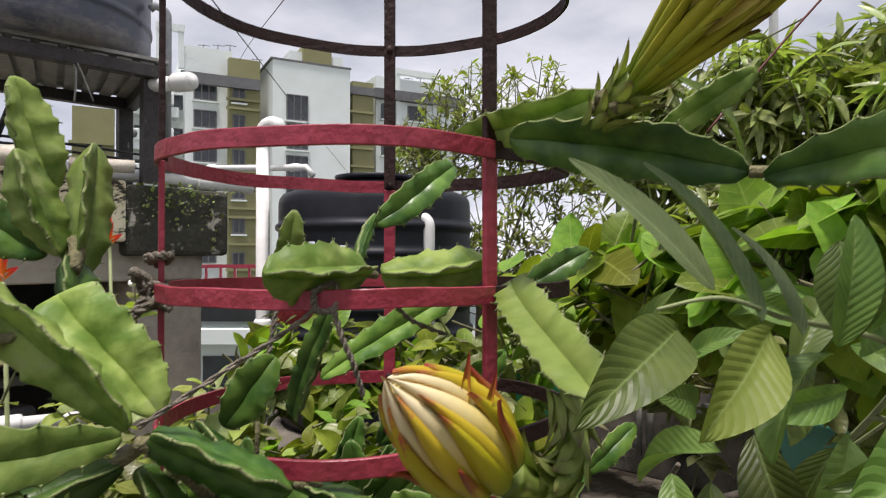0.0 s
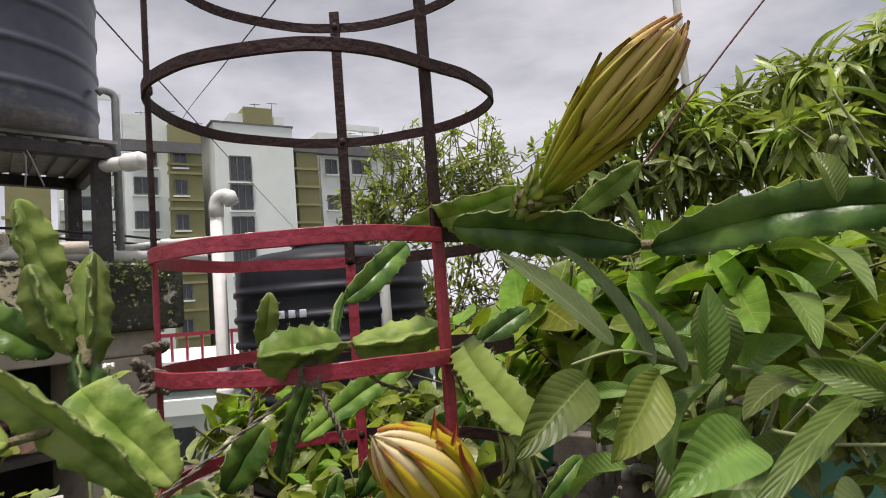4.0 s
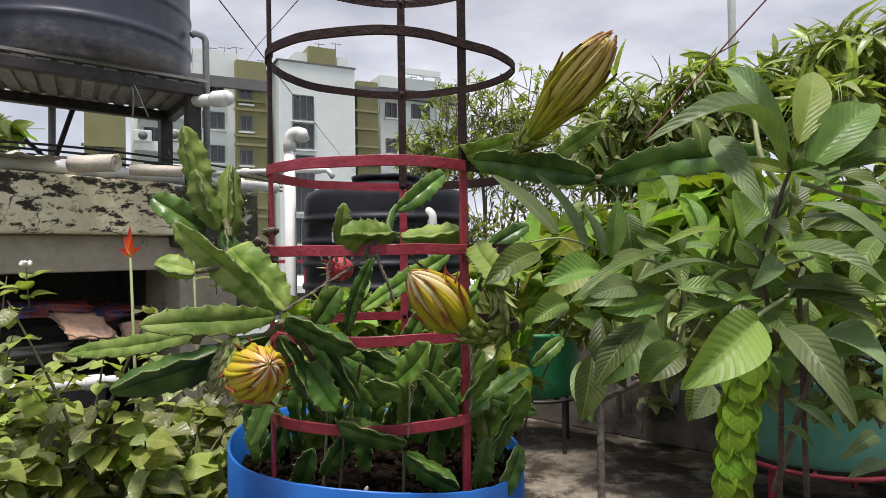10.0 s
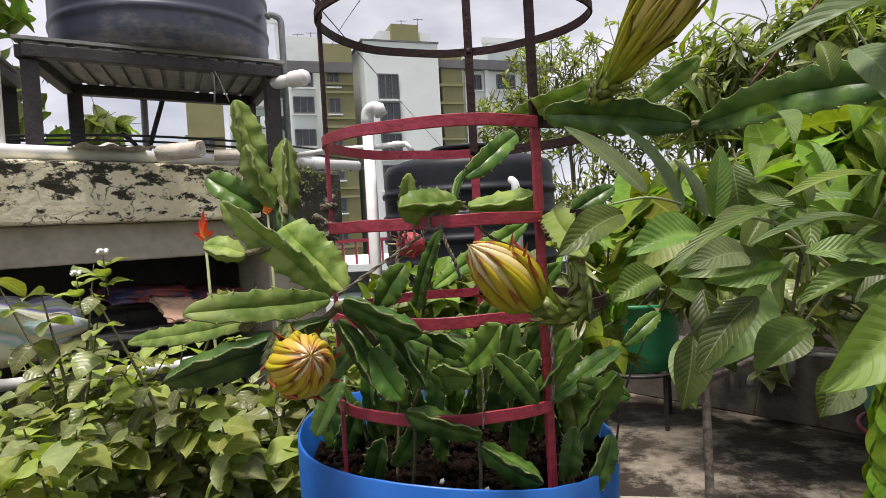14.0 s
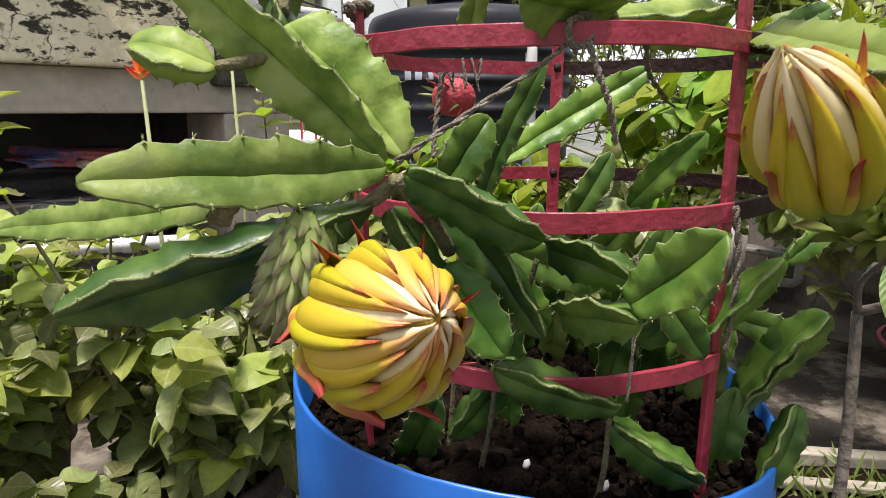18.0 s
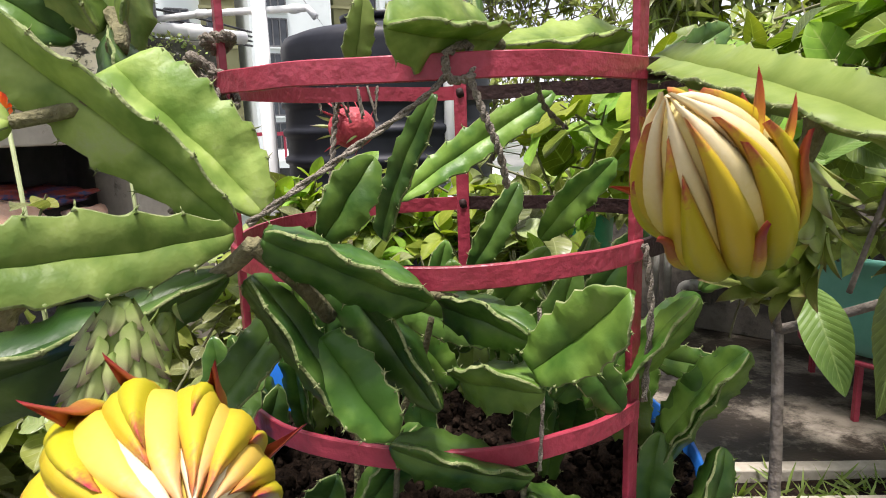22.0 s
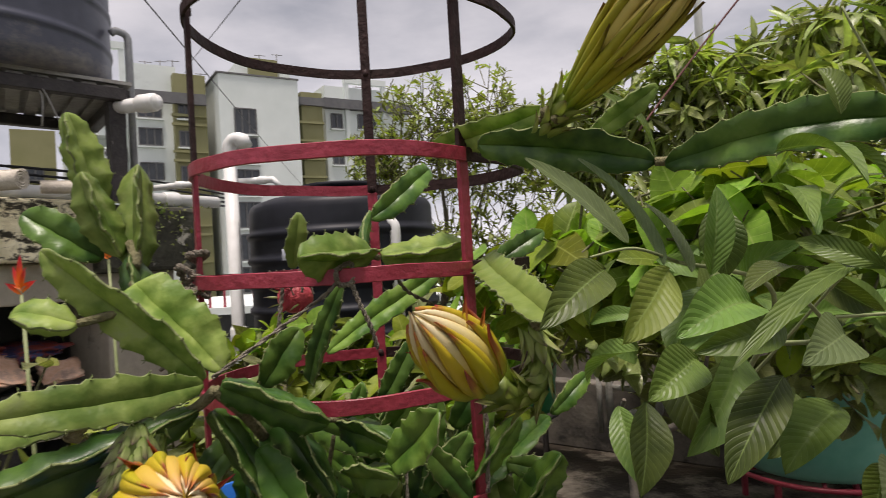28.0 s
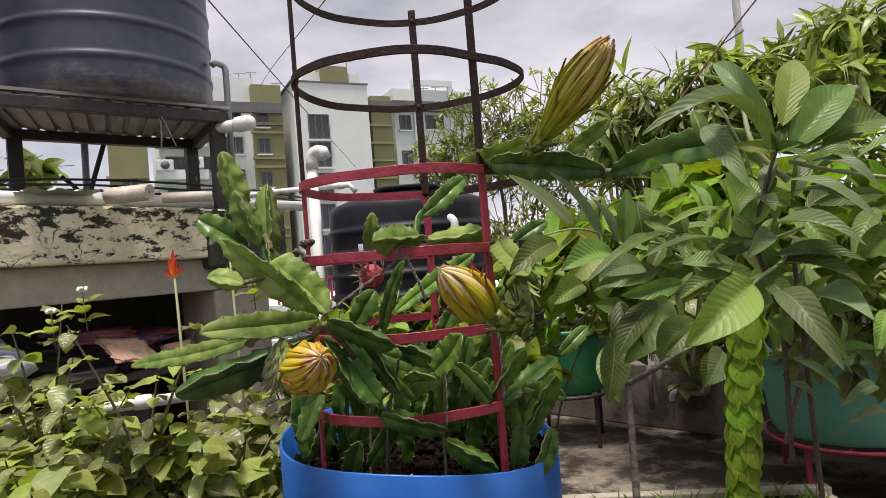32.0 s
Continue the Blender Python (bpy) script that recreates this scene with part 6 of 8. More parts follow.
# whorls of large leaves on the near stems: kind, foot, tip, width, facing, droop
for kind, b, t, w, face, droop in (
        ('grey_leaf', (0.314, 0.125, 1.127), (0.183, 0.09, 1.148), 0.039, (0.1, -0.55, 0.85), 0.3),
        ('grey_leaf', (0.259, 0.135, 1.159), (0.266, 0.06, 1.086), 0.026, (-0.5, -0.7, 0.5), 0.15),
        ('grey_leaf', (0.326, 0.135, 1.138), (0.294, 0.19, 1.236), 0.025, (-0.55, -0.5, 0.65), 0.35),
        ('young_leaf', (0.335, 0.135, 1.152), (0.379, 0.19, 1.232), 0.036, (-0.2, -0.95, 0.2), 0.1),
        ('ribbed_leaf', (0.34, 0.135, 1.125), (0.42, 0.16, 1.193), 0.045, (-0.35, -0.85, 0.4), 0.12),
        ('ribbed_leaf', (0.358, 0.14, 1.127), (0.41, 0.13, 1.145), 0.026, (0, -0.6, 0.8), 0.15),
        ('ribbed_leaf', (0.347, 0.14, 1.12), (0.39, 0.1, 1.09), 0.027, (0.1, -0.6, 0.8), 0.25),
        ('grey_leaf', (0.326, 0.125, 1.097), (0.368, 0.07, 1.058), 0.023, (0.2, -0.7, 0.7), 0.15),
        ('grey_leaf', (0.31, 0.125, 1.054), (0.361, 0.06, 1.028), 0.025, (0.1, -0.75, 0.65), 0.15),
        ('ribbed_leaf', (0.309, 0.13, 1.023), (0.367, 0.07, 1.014), 0.023, (0.1, -0.8, 0.6), 0.12),
        ('ribbed_leaf', (0.305, 0.13, 1.012), (0.359, 0.06, 0.992), 0.028, (0.1, -0.7, 0.7), 0.15),
        ('young_leaf', (0.287, 0.135, 1.057), (0.287, 0.16, 1.114), 0.031, (0.1, -0.95, 0.2), 0.06),
        ('young_leaf', (0.297, 0.13, 1.056), (0.313, 0.15, 1.089), 0.024, (-0.1, -0.95, 0.2), 0.06),
        ('ribbed_leaf', (0.311, 0.145, 1.067), (0.308, 0.17, 1.109), 0.021, (0.3, -0.9, 0.2), 0.06),
        ('grey_leaf', (0.279, 0.14, 1.037), (0.177, 0.1, 1.033), 0.011, (0, -0.35, 0.95), 0.1),
        ('ribbed_leaf', (0.296, 0.2, 1.057), (0.235, 0.22, 1.052), 0.017, (0, -0.5, 0.85), 0.1),
        ('young_leaf', (0.298, 0.19, 1.075), (0.223, 0.17, 1.063), 0.012, (0, -0.5, 0.85), 0.1),
        ('ribbed_leaf', (0.248, 0.22, 1.059), (0.13, 0.16, 1.009), 0.016, (0.2, -0.4, 0.9), 0.1),
        ('ribbed_leaf', (0.232, 0.16, 1.022), (0.291, 0.16, 1.016), 0.025, (0, -0.7, 0.7), 0.1),
        ('ribbed_leaf', (0.285, 0.16, 1.005), (0.222, 0.15, 0.986), 0.022, (0, -0.6, 0.8), 0.15),
        ('grey_leaf', (0.192, 0.16, 1.024), (0.142, 0.12, 1.018), 0.03, (0.1, -0.85, 0.5), 0.1),
        ('ribbed_leaf', (0.176, 0.22, 1.038), (0.11, 0.18, 1.025), 0.037, (0.1, -0.75, 0.6), 0.12),
        ('ribbed_leaf', (0.14, 0.22, 1.006), (0.1, 0.2, 0.987), 0.033, (0.1, -0.8, 0.55), 0.12),
        ('ribbed_leaf', (0.3, 0.13, 1.007), (0.309, 0.09, 0.975), 0.023, (-0.3, -0.8, 0.4), 0.1),
        ('grey_leaf', (0.31, 0.13, 1.049), (0.273, 0.1, 1.024), 0.021, (0.2, -0.8, 0.5), 0.1),
        ('grey_leaf', (0.3, 0.12, 1.084), (0.304, 0.1, 1.066), 0.018, (0, -0.9, 0.4), 0.1),
        ('young_leaf', (0.26, 0.06, 1.004), (0.183, 0.02, 0.958), 0.044, (0.25, -0.85, 0.45), 0.12),
        ('ribbed_leaf', (0.249, 0.6, 0.89), (0.221, 0.56, 0.791), 0.057, (0.1, -0.9, 0.3), 0.08),
        ('ribbed_leaf', (0.315, 0.5, 0.96), (0.225, 0.44, 0.873), 0.062, (0.3, -0.8, 0.4), 0.12),
        ('ribbed_leaf', (0.312, 0.4, 0.937), (0.259, 0.36, 0.893), 0.047, (0.3, -0.8, 0.4), 0.12),
        ('grey_leaf', (0.318, 0.3, 0.906), (0.28, 0.26, 0.873), 0.042, (0.2, -0.9, 0.3), 0.1),
        ('grey_leaf', (0.301, 0.1, 0.992), (0.31, 0.02, 0.929), 0.03, (-0.4, -0.7, 0.55), 0.25),
        ('ribbed_leaf', (0.357, 0.2, 0.908), (0.366, 0.14, 0.891), 0.027, (-0.3, -0.5, 0.8), 0.25),
        ('ribbed_leaf', (0.368, 0.16, 0.891), (0.389, 0.1, 0.93), 0.035, (0, -0.5, 0.8), 0.15),
        ('ribbed_leaf', (0.349, 0.15, 0.945), (0.39, 0.1, 0.966), 0.038, (0, -0.6, 0.8), 0.15),
        ('grey_leaf', (0.329, 0.12, 0.975), (0.356, 0.05, 0.963), 0.043, (0, -0.6, 0.8), 0.2),
        ('ribbed_leaf', (0.301, 0.12, 0.964), (0.301, 0.1, 0.944), 0.024, (0, -0.8, 0.5), 0.1),
        ('young_leaf', (0.314, 0.13, 0.998), (0.344, 0.07, 0.914), 0.013, (0.3, -0.7, 0.6), 0.08),
        ('grey_leaf', (0.34, 0.16, 0.914), (0.36, 0.12, 0.889), 0.014, (0.1, -0.7, 0.7), 0.12),
        ('grey_leaf', (0.335, 0.18, 0.885), (0.347, 0.14, 0.877), 0.014, (0.1, -0.7, 0.7), 0.12),
        ('grey_leaf', (0.416, 0.16, 0.883), (0.357, 0.12, 0.873), 0.016, (0.1, -0.7, 0.7), 0.12),
        ('young_leaf', (0.422, 0.14, 0.961), (0.384, 0.1, 0.923), 0.018, (-0.3, -0.7, 0.6), 0.12),
        ('grey_leaf', (0.425, 0.16, 0.855), (0.363, 0.12, 0.857), 0.015, (0.1, -0.6, 0.8), 0.12),
        ('ribbed_leaf', (0.374, 0.14, 1.129), (0.463, 0.17, 1.155), 0.036, (0.0, -0.8, 0.6), 0.12),
        ('grey_leaf', (0.349, 0.13, 1.113), (0.385, 0.07, 1.075), 0.024, (0.15, -0.7, 0.7), 0.18),
        ('grey_leaf', (0.331, 0.13, 1.085), (0.377, 0.06, 1.044), 0.022, (0.15, -0.7, 0.7), 0.18)):
    leaf(kind, b, t, w, 0, droop, shrub if b[1] > 0.27 else near_shrub, face)


def stick(owner, pts, r0, r1, name="branch", material=None, label="", sides=8):
    p = [Vector(q) - owner.location for q in curve_points(pts, 6)]
    k = len(p) - 1
    return part(name, tube(p, [r0 + (r1 - r0) * i / k for i in range(k + 1)], sides), material or M_BARK, owner, label)


stick(shrub, [(0.325, 0.86, 0.0), (0.318, 0.862, 0.30), (0.325, 0.875, 0.56), (0.332, 0.905, 0.745)], 0.0095, 0.0075, "trunk", M_BARK, "thin grey trunk")
stick(shrub, [(0.332, 0.905, 0.745), (0.372, 0.84, 0.785), (0.43, 0.76, 0.84)], 0.007, 0.005)
stick(shrub, [(0.43, 0.76, 0.84), (0.40, 0.60, 0.95), (0.33, 0.46, 1.03), (0.22, 0.42, 1.06)], 0.0038, 0.0018, "branch", M_STALK)
stick(shrub, [(0.40, 0.60, 0.95), (0.36, 0.42, 0.98), (0.28, 0.33, 1.03)], 0.0032, 0.0016, "branch", M_STALK)
stick(shrub, [(0.332, 0.905, 0.745), (0.30, 0.85, 0.80), (0.27, 0.74, 0.86)], 0.006, 0.003)
stick(shrub, [(0.43, 0.76, 0.84), (0.44, 0.55, 1.0), (0.40, 0.36, 1.12), (0.33, 0.33, 1.26)], 0.0022, 0.0010, "branch", M_STALK)
stick(shrub, [(0.22, 0.42, 1.06), (0.165, 0.38, 1.075), (0.12, 0.36, 1.07)], 0.0018, 0.001, "branch", M_STALK)
stick(near_shrub, [(0.400, 0.190, 0.0), (0.375, 0.185, 0.45), (0.362, 0.180, 0.80), (0.350, 0.165, 0.98), (0.345, 0.160, 1.04)], 0.0034, 0.0024, "trunk", M_BROWNBARK, "thin brown stem")
stick(near_shrub, [(0.345, 0.200, 0.80), (0.325, 0.155, 0.955), (0.299, 0.135, 1.035), (0.310, 0.135, 1.085), (0.329, 0.138, 1.132)], 0.0028, 0.0018, "branch", M_BROWNBARK)
stick(near_shrub, [(0.343, 0.205, 0.816), (0.352, 0.175, 0.90), (0.366, 0.160, 0.970)], 0.0034, 0.0026, "branch", M_BARK)
stick(near_shrub, [(0.350, 0.165, 1.10), (0.320, 0.17, 1.14), (0.325, 0.20, 1.20)], 0.004, 0.002, "branch", M_STALK)
stick(near_shrub, [(0.352, 0.164, 1.12), (0.40, 0.14, 1.10), (0.50, 0.08, 1.07)], 0.0026, 0.0014, "branch", M_STALK)
stick(near_shrub, [(0.360, 0.160, 1.05), (0.30, 0.20, 1.03), (0.25, 0.26, 1.02)], 0.0016, 0.0010, "branch", M_STALK)
# filling leaves round the branch tips
for k in range(40):
    c = Vector((lrng.uniform(0.26, 0.62), lrng.uniform(0.38, 0.95), lrng.uniform(0.90, 1.14)))
    d = Vector((lrng.gauss(0, 1), lrng.gauss(-0.2, 0.7), lrng.gauss(-0.35, 0.6))).normalized()
    leaf("ribbed_leaf", c, c + d * lrng.uniform(0.07, 0.13), lrng.uniform(0.030, 0.046), lrng.uniform(-60, 60), 0.15, shrub)
for k in range(34):
    c = Vector((lrng.uniform(0.42, 0.95), lrng.uniform(0.18, 0.75), lrng.uniform(0.92, 1.18)))
    d = Vector((lrng.gauss(0.2, 0.9), lrng.gauss(-0.1, 0.6), lrng.gauss(-0.3, 0.5))).normalized()
    leaf("ribbed_leaf", c, c + d * lrng.uniform(0.07, 0.13), lrng.uniform(0.024, 0.040), lrng.uniform(-60, 60), 0.15, near_shrub)
for node in ((0.329, 0.138, 1.128), (0.312, 0.134, 1.085), (0.299, 0.132, 1.040), (0.322, 0.150, 0.965), (0.250, 0.200, 1.055), (0.300, 0.190, 1.080), (0.362, 0.165, 0.965)):
    c = Vector(node)
    for k in range(6):
        d = Vector((lrng.gauss(0, 1), lrng.gauss(0.1, 0.7), lrng.gauss(0.15, 0.8))).normalized()
        ln = lrng.uniform(0.026, 0.056)
        leaf(lrng.choice(("grey_leaf", "ribbed_leaf", "young_leaf")), c, c + d * ln, ln * lrng.uniform(0.28, 0.42), lrng.uniform(-70, 70), 0.12, near_shrub)
# hanging spike of overlapping round bracts
T_BRACT = blade(1.12, "ellipse", 10, 3, -0.34, 0.40, 0.02, 0.003, 6)
spike_top, spike_low = Vector((0.270, 0.105, 0.985)), Vector((0.250, 0.110, 0.780))
stick(near_shrub, [(0.345, 0.15, 1.04), (0.315, 0.115, 1.02), spike_top, spike_top.lerp(spike_low, 0.5), spike_low], 0.0022, 0.0014, "stalk", M_STALK)
for k in range(64):
    f = k / 63
    c = spike_top.lerp(spike_low, f)
    a = k * 2.39
    o = Vector((math.cos(a), math.sin(a), 0))
    s = 0.030 - 0.006 * f + 0.003 * math.sin(k)
    me = scatter("bract", T_BRACT, [lay(c + o * 0.008 - near_shrub.location, Vector((o.x * 0.60, o.y * 0.60, -0.8)), o, s, 0.9)], L_BRACT)
    part("bract", me, None, near_shrub, "lime-green papery bract")

# ---- foliage by the thousand ----
def bush(name, at, label, category, centres, template, material, per, length, spread, up=0.2, droop=0.3, stems=None, leafname="foliage", seed=1, widen=1.0, picks=1):
    """centres: list of (centre, radius) lobes; twigs end in clusters of leaves."""
    g = random.Random(seed)
    t = thing(name, at, label, category)
    o = t.location
    mats, pick = [], []
    twigs = bmesh.new()
    for c, r, count in centres:
        c = Vector(c)
        for _ in range(count):
            v = Vector((g.gauss(0, 1), g.gauss(0, 1), g.gauss(0, 1))).normalized() * (g.random() ** 0.45)
            p = c + Vector((v.x * r[0], v.y * r[1], v.z * r[2]))
            ax = (Vector((v.x, v.y, v.z + up)) + Vector((g.gauss(0, 0.5), g.gauss(0, 0.5), g.gauss(0, 0.45)))).normalized()
            sweep(twigs, [p - ax * spread * 2.6 - o, p - ax * spread - o, p - o], [0.0035, 0.0028, 0.0015], 4, False)
            pk = g.randrange(picks)
            for k in range(per):
                if g.random() < 0.15:
                    continue
                a = k * 2.4 + g.uniform(-0.7, 0.7)
                q = ax.orthogonal().normalized()
                side = Matrix.Rotation(a, 3, ax) @ q
                s = g.uniform(0.2, 1.0)
                d = (side * (0.65 + 0.5 * s) + ax * (0.85 - 0.9 * s * 0.6) + Vector((0, 0, -droop * s))).normalized()
                n = (ax * 0.6 + Vector((0, 0, 0.7)) + Vector((g.gauss(0, 0.3), g.gauss(0, 0.3), 0))).normalized()
                mats.append(lay(p - ax * spread * s - o, d, n, length * g.uniform(0.65, 1.15), widen))
                pick.append(pk)
    part(leafname, scatter(leafname, template, mats, material, pick), None, t)["kind"] = "stuff"
    part("branchwork", twigs, M_TWIG, t)["kind"] = "stuff"
    for pts, r0, r1 in (stems or []):
        stick(t, pts, r0, r1, "limb")
    return t


T_MANGO = [blade(w, "lance", 6, 1, 0.35, d) for w, d in ((0.24, 0.10), (0.20, 0.30), (0.26, 0.50), (0.18, 0.7))]
T_HEART = [blade(0.85, "heart", 8, 3, 0.12, d, 0.04) for d in (0.10, 0.25)]
T_SMALL = [blade(0.36, "lance", 4, 1, 0.2, d) for d in (0.05, 0.2)]
T_BROAD = [blade(w, 'ovate', 9, 3, f, d, 0.07) for w, f, d in ((0.86, 0.18, 0.12), (0.78, 0.30, 0.30), (0.92, 0.10, 0.45))]
T_OVATE = [blade(0.66, "ovate", 8, 2, f, d, 0.06) for f, d in ((0.25, 0.10), (0.40, 0.32), (0.1, 0.5))]

# mango tree behind the shrubs
bush("mango_tree", (2.3, 3.0, 0.0), "dense mango tree with long drooping dark green leaves", "tree",
     [((0.82, 2.45, 1.56), (0.26, 0.25, 0.30), 96), ((1.20, 2.35, 1.66), (0.32, 0.3, 0.30), 128), ((1.62, 2.25, 1.72), (0.32, 0.3, 0.30), 128), ((2.05, 2.1, 1.72), (0.35, 0.3, 0.36), 128), ((2.45, 1.9, 1.78), (0.35, 0.3, 0.4), 112), ((1.0, 2.3, 1.15), (0.35, 0.3, 0.25), 112), ((1.5, 2.0, 1.15), (0.4, 0.3, 0.28), 128), ((2.0, 1.75, 1.15), (0.4, 0.3, 0.30), 128), ((2.5, 1.4, 1.2), (0.4, 0.35, 0.4), 96)],
     T_MANGO, [L_MANGO, L_OVATE, L_MANGO, L_MANGO, L_LIME, L_MANGO, L_MANGO], 11, 0.122, 0.06, 0.35, 0.75,
     [([(2.3, 3.0, 0.0), (2.25, 2.9, 0.6), (2.1, 2.6, 1.1), (1.8, 2.2, 1.5)], 0.06, 0.02), ([(2.2, 2.8, 0.8), (2.4, 2.5, 1.3), (2.5, 2.3, 1.9)], 0.035, 0.012), ([(2.15, 2.7, 0.9), (1.7, 2.6, 1.1), (1.2, 2.6, 1.25)], 0.03, 0.01), ([(2.25, 2.9, 0.6), (2.2, 2.0, 1.0), (2.2, 1.5, 1.2)], 0.03, 0.01)], "crown", 3, 1.0, 7)
bush("mango_branch", (2.2, 1.7, 1.2), "mango branch tip with a whorl of long drooping leaves", "tree",
     [((1.92, 1.95, 1.98), (0.16, 0.14, 0.13), 14), ((1.76, 2.0, 1.93), (0.12, 0.1, 0.10), 10), ((1.58, 2.0, 1.84), (0.12, 0.1, 0.08), 8), ((1.30, 1.70, 1.58), (0.14, 0.1, 0.06), 9), ((2.3, 1.8, 1.88), (0.2, 0.15, 0.12), 12)], T_MANGO, [L_MANGO], 11, 0.15, 0.05, 0.5, 0.8,
     [([(2.2, 1.9, 1.0), (2.05, 1.8, 1.5), (1.82, 1.72, 1.80)], 0.014, 0.006)], "crown", 15, 1.0)
for p in ((1.272, 1.60, 1.50), (1.285, 1.585, 1.492), (1.258, 1.59, 1.494)):
    t = thing("green_mango", p, "small pale green unripe mango on a thin stalk", "mango", "green mangoes")
    bm = bmesh.new()
    bmesh.ops.create_uvsphere(bm, u_segments=14, v_segments=10, radius=0.011, matrix=Matrix.Diagonal((1, 1, 1.15, 1)))
    part("flesh", bm, M_STALK, t)
    part("stalk", tube([(0, 0, 0.01), (0.004, 0.01, 0.05), (0.012, 0.03, 0.085)], 0.0016, 5), M_STALK, t)

# added foliage, mostly out of view, blocks sky light from the right
bush("mango_tree", (2.9, 0.9, 0.0), "added mango tree, mostly out of view, that shades the tubs", "tree",
     [((2.3, 0.9, 1.55), (0.5, 0.5, 0.40), 90), ((2.0, 0.3, 1.45), (0.45, 0.5, 0.40), 80), ((2.7, 0.6, 1.9), (0.5, 0.6, 0.4), 80)], T_MANGO, [L_MANGO], 11, 0.13, 0.06, 0.35, 0.75,
     [([(2.9, 0.9, 0.0), (2.8, 0.9, 0.9), (2.4, 0.8, 1.5)], 0.05, 0.015), ([(2.8, 0.9, 0.9), (2.4, 0.5, 1.3), (2.0, 0.3, 1.45)], 0.03, 0.01)], "crown", 23, 1.0)

# airy small-leaved tree behind the cage
bush("small_leaved_tree", (0.25, 4.0, 0.0), "airy small-leaved tree with thin wandering twigs", "tree",
     [((0.22, 3.9, 1.88), (0.44, 0.3, 0.44), 250), ((-0.15, 3.9, 1.75), (0.24, 0.25, 0.30), 80), ((0.60, 3.8, 1.85), (0.32, 0.3, 0.52), 140), ((0.50, 3.8, 1.2), (0.55, 0.3, 0.45), 190), ((0.05, 3.7, 1.1), (0.35, 0.2, 0.3), 90), ((0.85, 3.6, 1.05), (0.4, 0.25, 0.4), 110)],
     T_SMALL, [L_FINE], 9, 0.055, 0.09, 0.6, 0.2,
     [([(0.25, 4.0, 0.0), (0.22, 3.95, 0.7), (0.27, 3.9, 1.3), (0.2, 3.9, 1.95)], 0.03, 0.006), ([(0.24, 3.95, 0.8), (0.45, 3.85, 1.3), (0.62, 3.8, 1.9)], 0.016, 0.004), ([(0.24, 3.95, 0.9), (0.02, 3.9, 1.4), (-0.1, 3.9, 1.7)], 0.014, 0.004)], "crown", 6)
bush("small_leaved_sprig", (0.9, 3.4, 0.0), "tall thin sprigs of a small-leaved tree above the mango", "tree",
     [((0.93, 3.4, 1.95), (0.16, 0.1, 0.30), 26), ((0.78, 3.4, 1.65), (0.25, 0.15, 0.25), 40)], T_SMALL, [L_FINE], 10, 0.055, 0.08, 0.9, 0.1,
     [([(0.9, 3.4, 0.0), (0.92, 3.4, 1.0), (0.93, 3.4, 2.1)], 0.018, 0.003)], "crown", 8)

# heart-leaved climber between cage and shrubs
bush("heart_leaf_climber", (0.24, 1.95, 0.0), "climber with broad bright heart-shaped leaves", "climber",
     [((0.42, 1.30, 1.05), (0.20, 0.22, 0.16), 36), ((0.62, 1.10, 1.08), (0.24, 0.22, 0.16), 40), ((0.85, 1.15, 1.05), (0.3, 0.25, 0.2), 40), ((0.32, 1.5, 1.00), (0.28, 0.25, 0.14), 36), ((0.62, 0.92, 1.12), (0.15, 0.12, 0.12), 14)],
     T_HEART, [L_HEART, L_HEART, L_LIME], 4, 0.105, 0.06, 0.2, 0.6,
     [([(0.24, 1.95, 0.0), (0.28, 1.75, 0.5), (0.42, 1.40, 0.95)], 0.0045, 0.0025), ([(0.52, 1.05, 0.75), (0.545, 1.0, 0.98), (0.56, 0.98, 1.17)], 0.0045, 0.0025)], "foliage", 9, 1.0, 3)
# yellow-green planting behind the drum
bush("leafy_hedge", (-0.15, 1.75, 0.0), "low hedge of yellow-green leafy plants behind the drum", "hedge",
     [((-0.35, 1.75, 0.80), (0.25, 0.2, 0.14), 55), ((0.05, 1.75, 0.80), (0.3, 0.2, 0.16), 60), ((0.12, 1.40, 0.74), (0.14, 0.12, 0.14), 18), ((-0.05, 1.55, 0.62), (0.4, 0.25, 0.18), 50)],
     T_OVATE, [L_HEART, L_LIME, L_OVATE], 6, 0.085, 0.06, 0.5, 0.35,
     [([(-0.3, 1.75, 0.0), (-0.32, 1.75, 0.75)], 0.0055, 0.003), ([(0.05, 1.75, 0.0), (0.02, 1.75, 0.75)], 0.0055, 0.003)], "foliage", 10, 1.0, 3)
bush("dark_hedge", (0.50, 3.10, 0.56), "dark leafy shrub spreading out of the green tub", "shrub",
     [((0.75, 1.75, 0.85), (0.35, 0.3, 0.25), 70), ((1.15, 1.5, 0.85), (0.35, 0.3, 0.28), 80), ((1.5, 1.2, 0.85), (0.35, 0.3, 0.3), 60), ((0.55, 3.05, 0.72), (0.35, 0.22, 0.16), 60), ((1.15, 3.0, 0.66), (0.5, 0.22, 0.22), 70)], T_OVATE, [L_MANGO, L_OVATE], 7, 0.085, 0.07, 0.4, 0.35,
     [([(0.50, 3.10, 0.56), (0.60, 2.5, 0.80), (0.75, 1.8, 0.85)], 0.0075, 0.003), ([(0.50, 3.10, 0.56), (0.9, 2.5, 0.80), (1.4, 1.4, 0.85)], 0.0075, 0.003)], "foliage", 14, 1.0, 2)

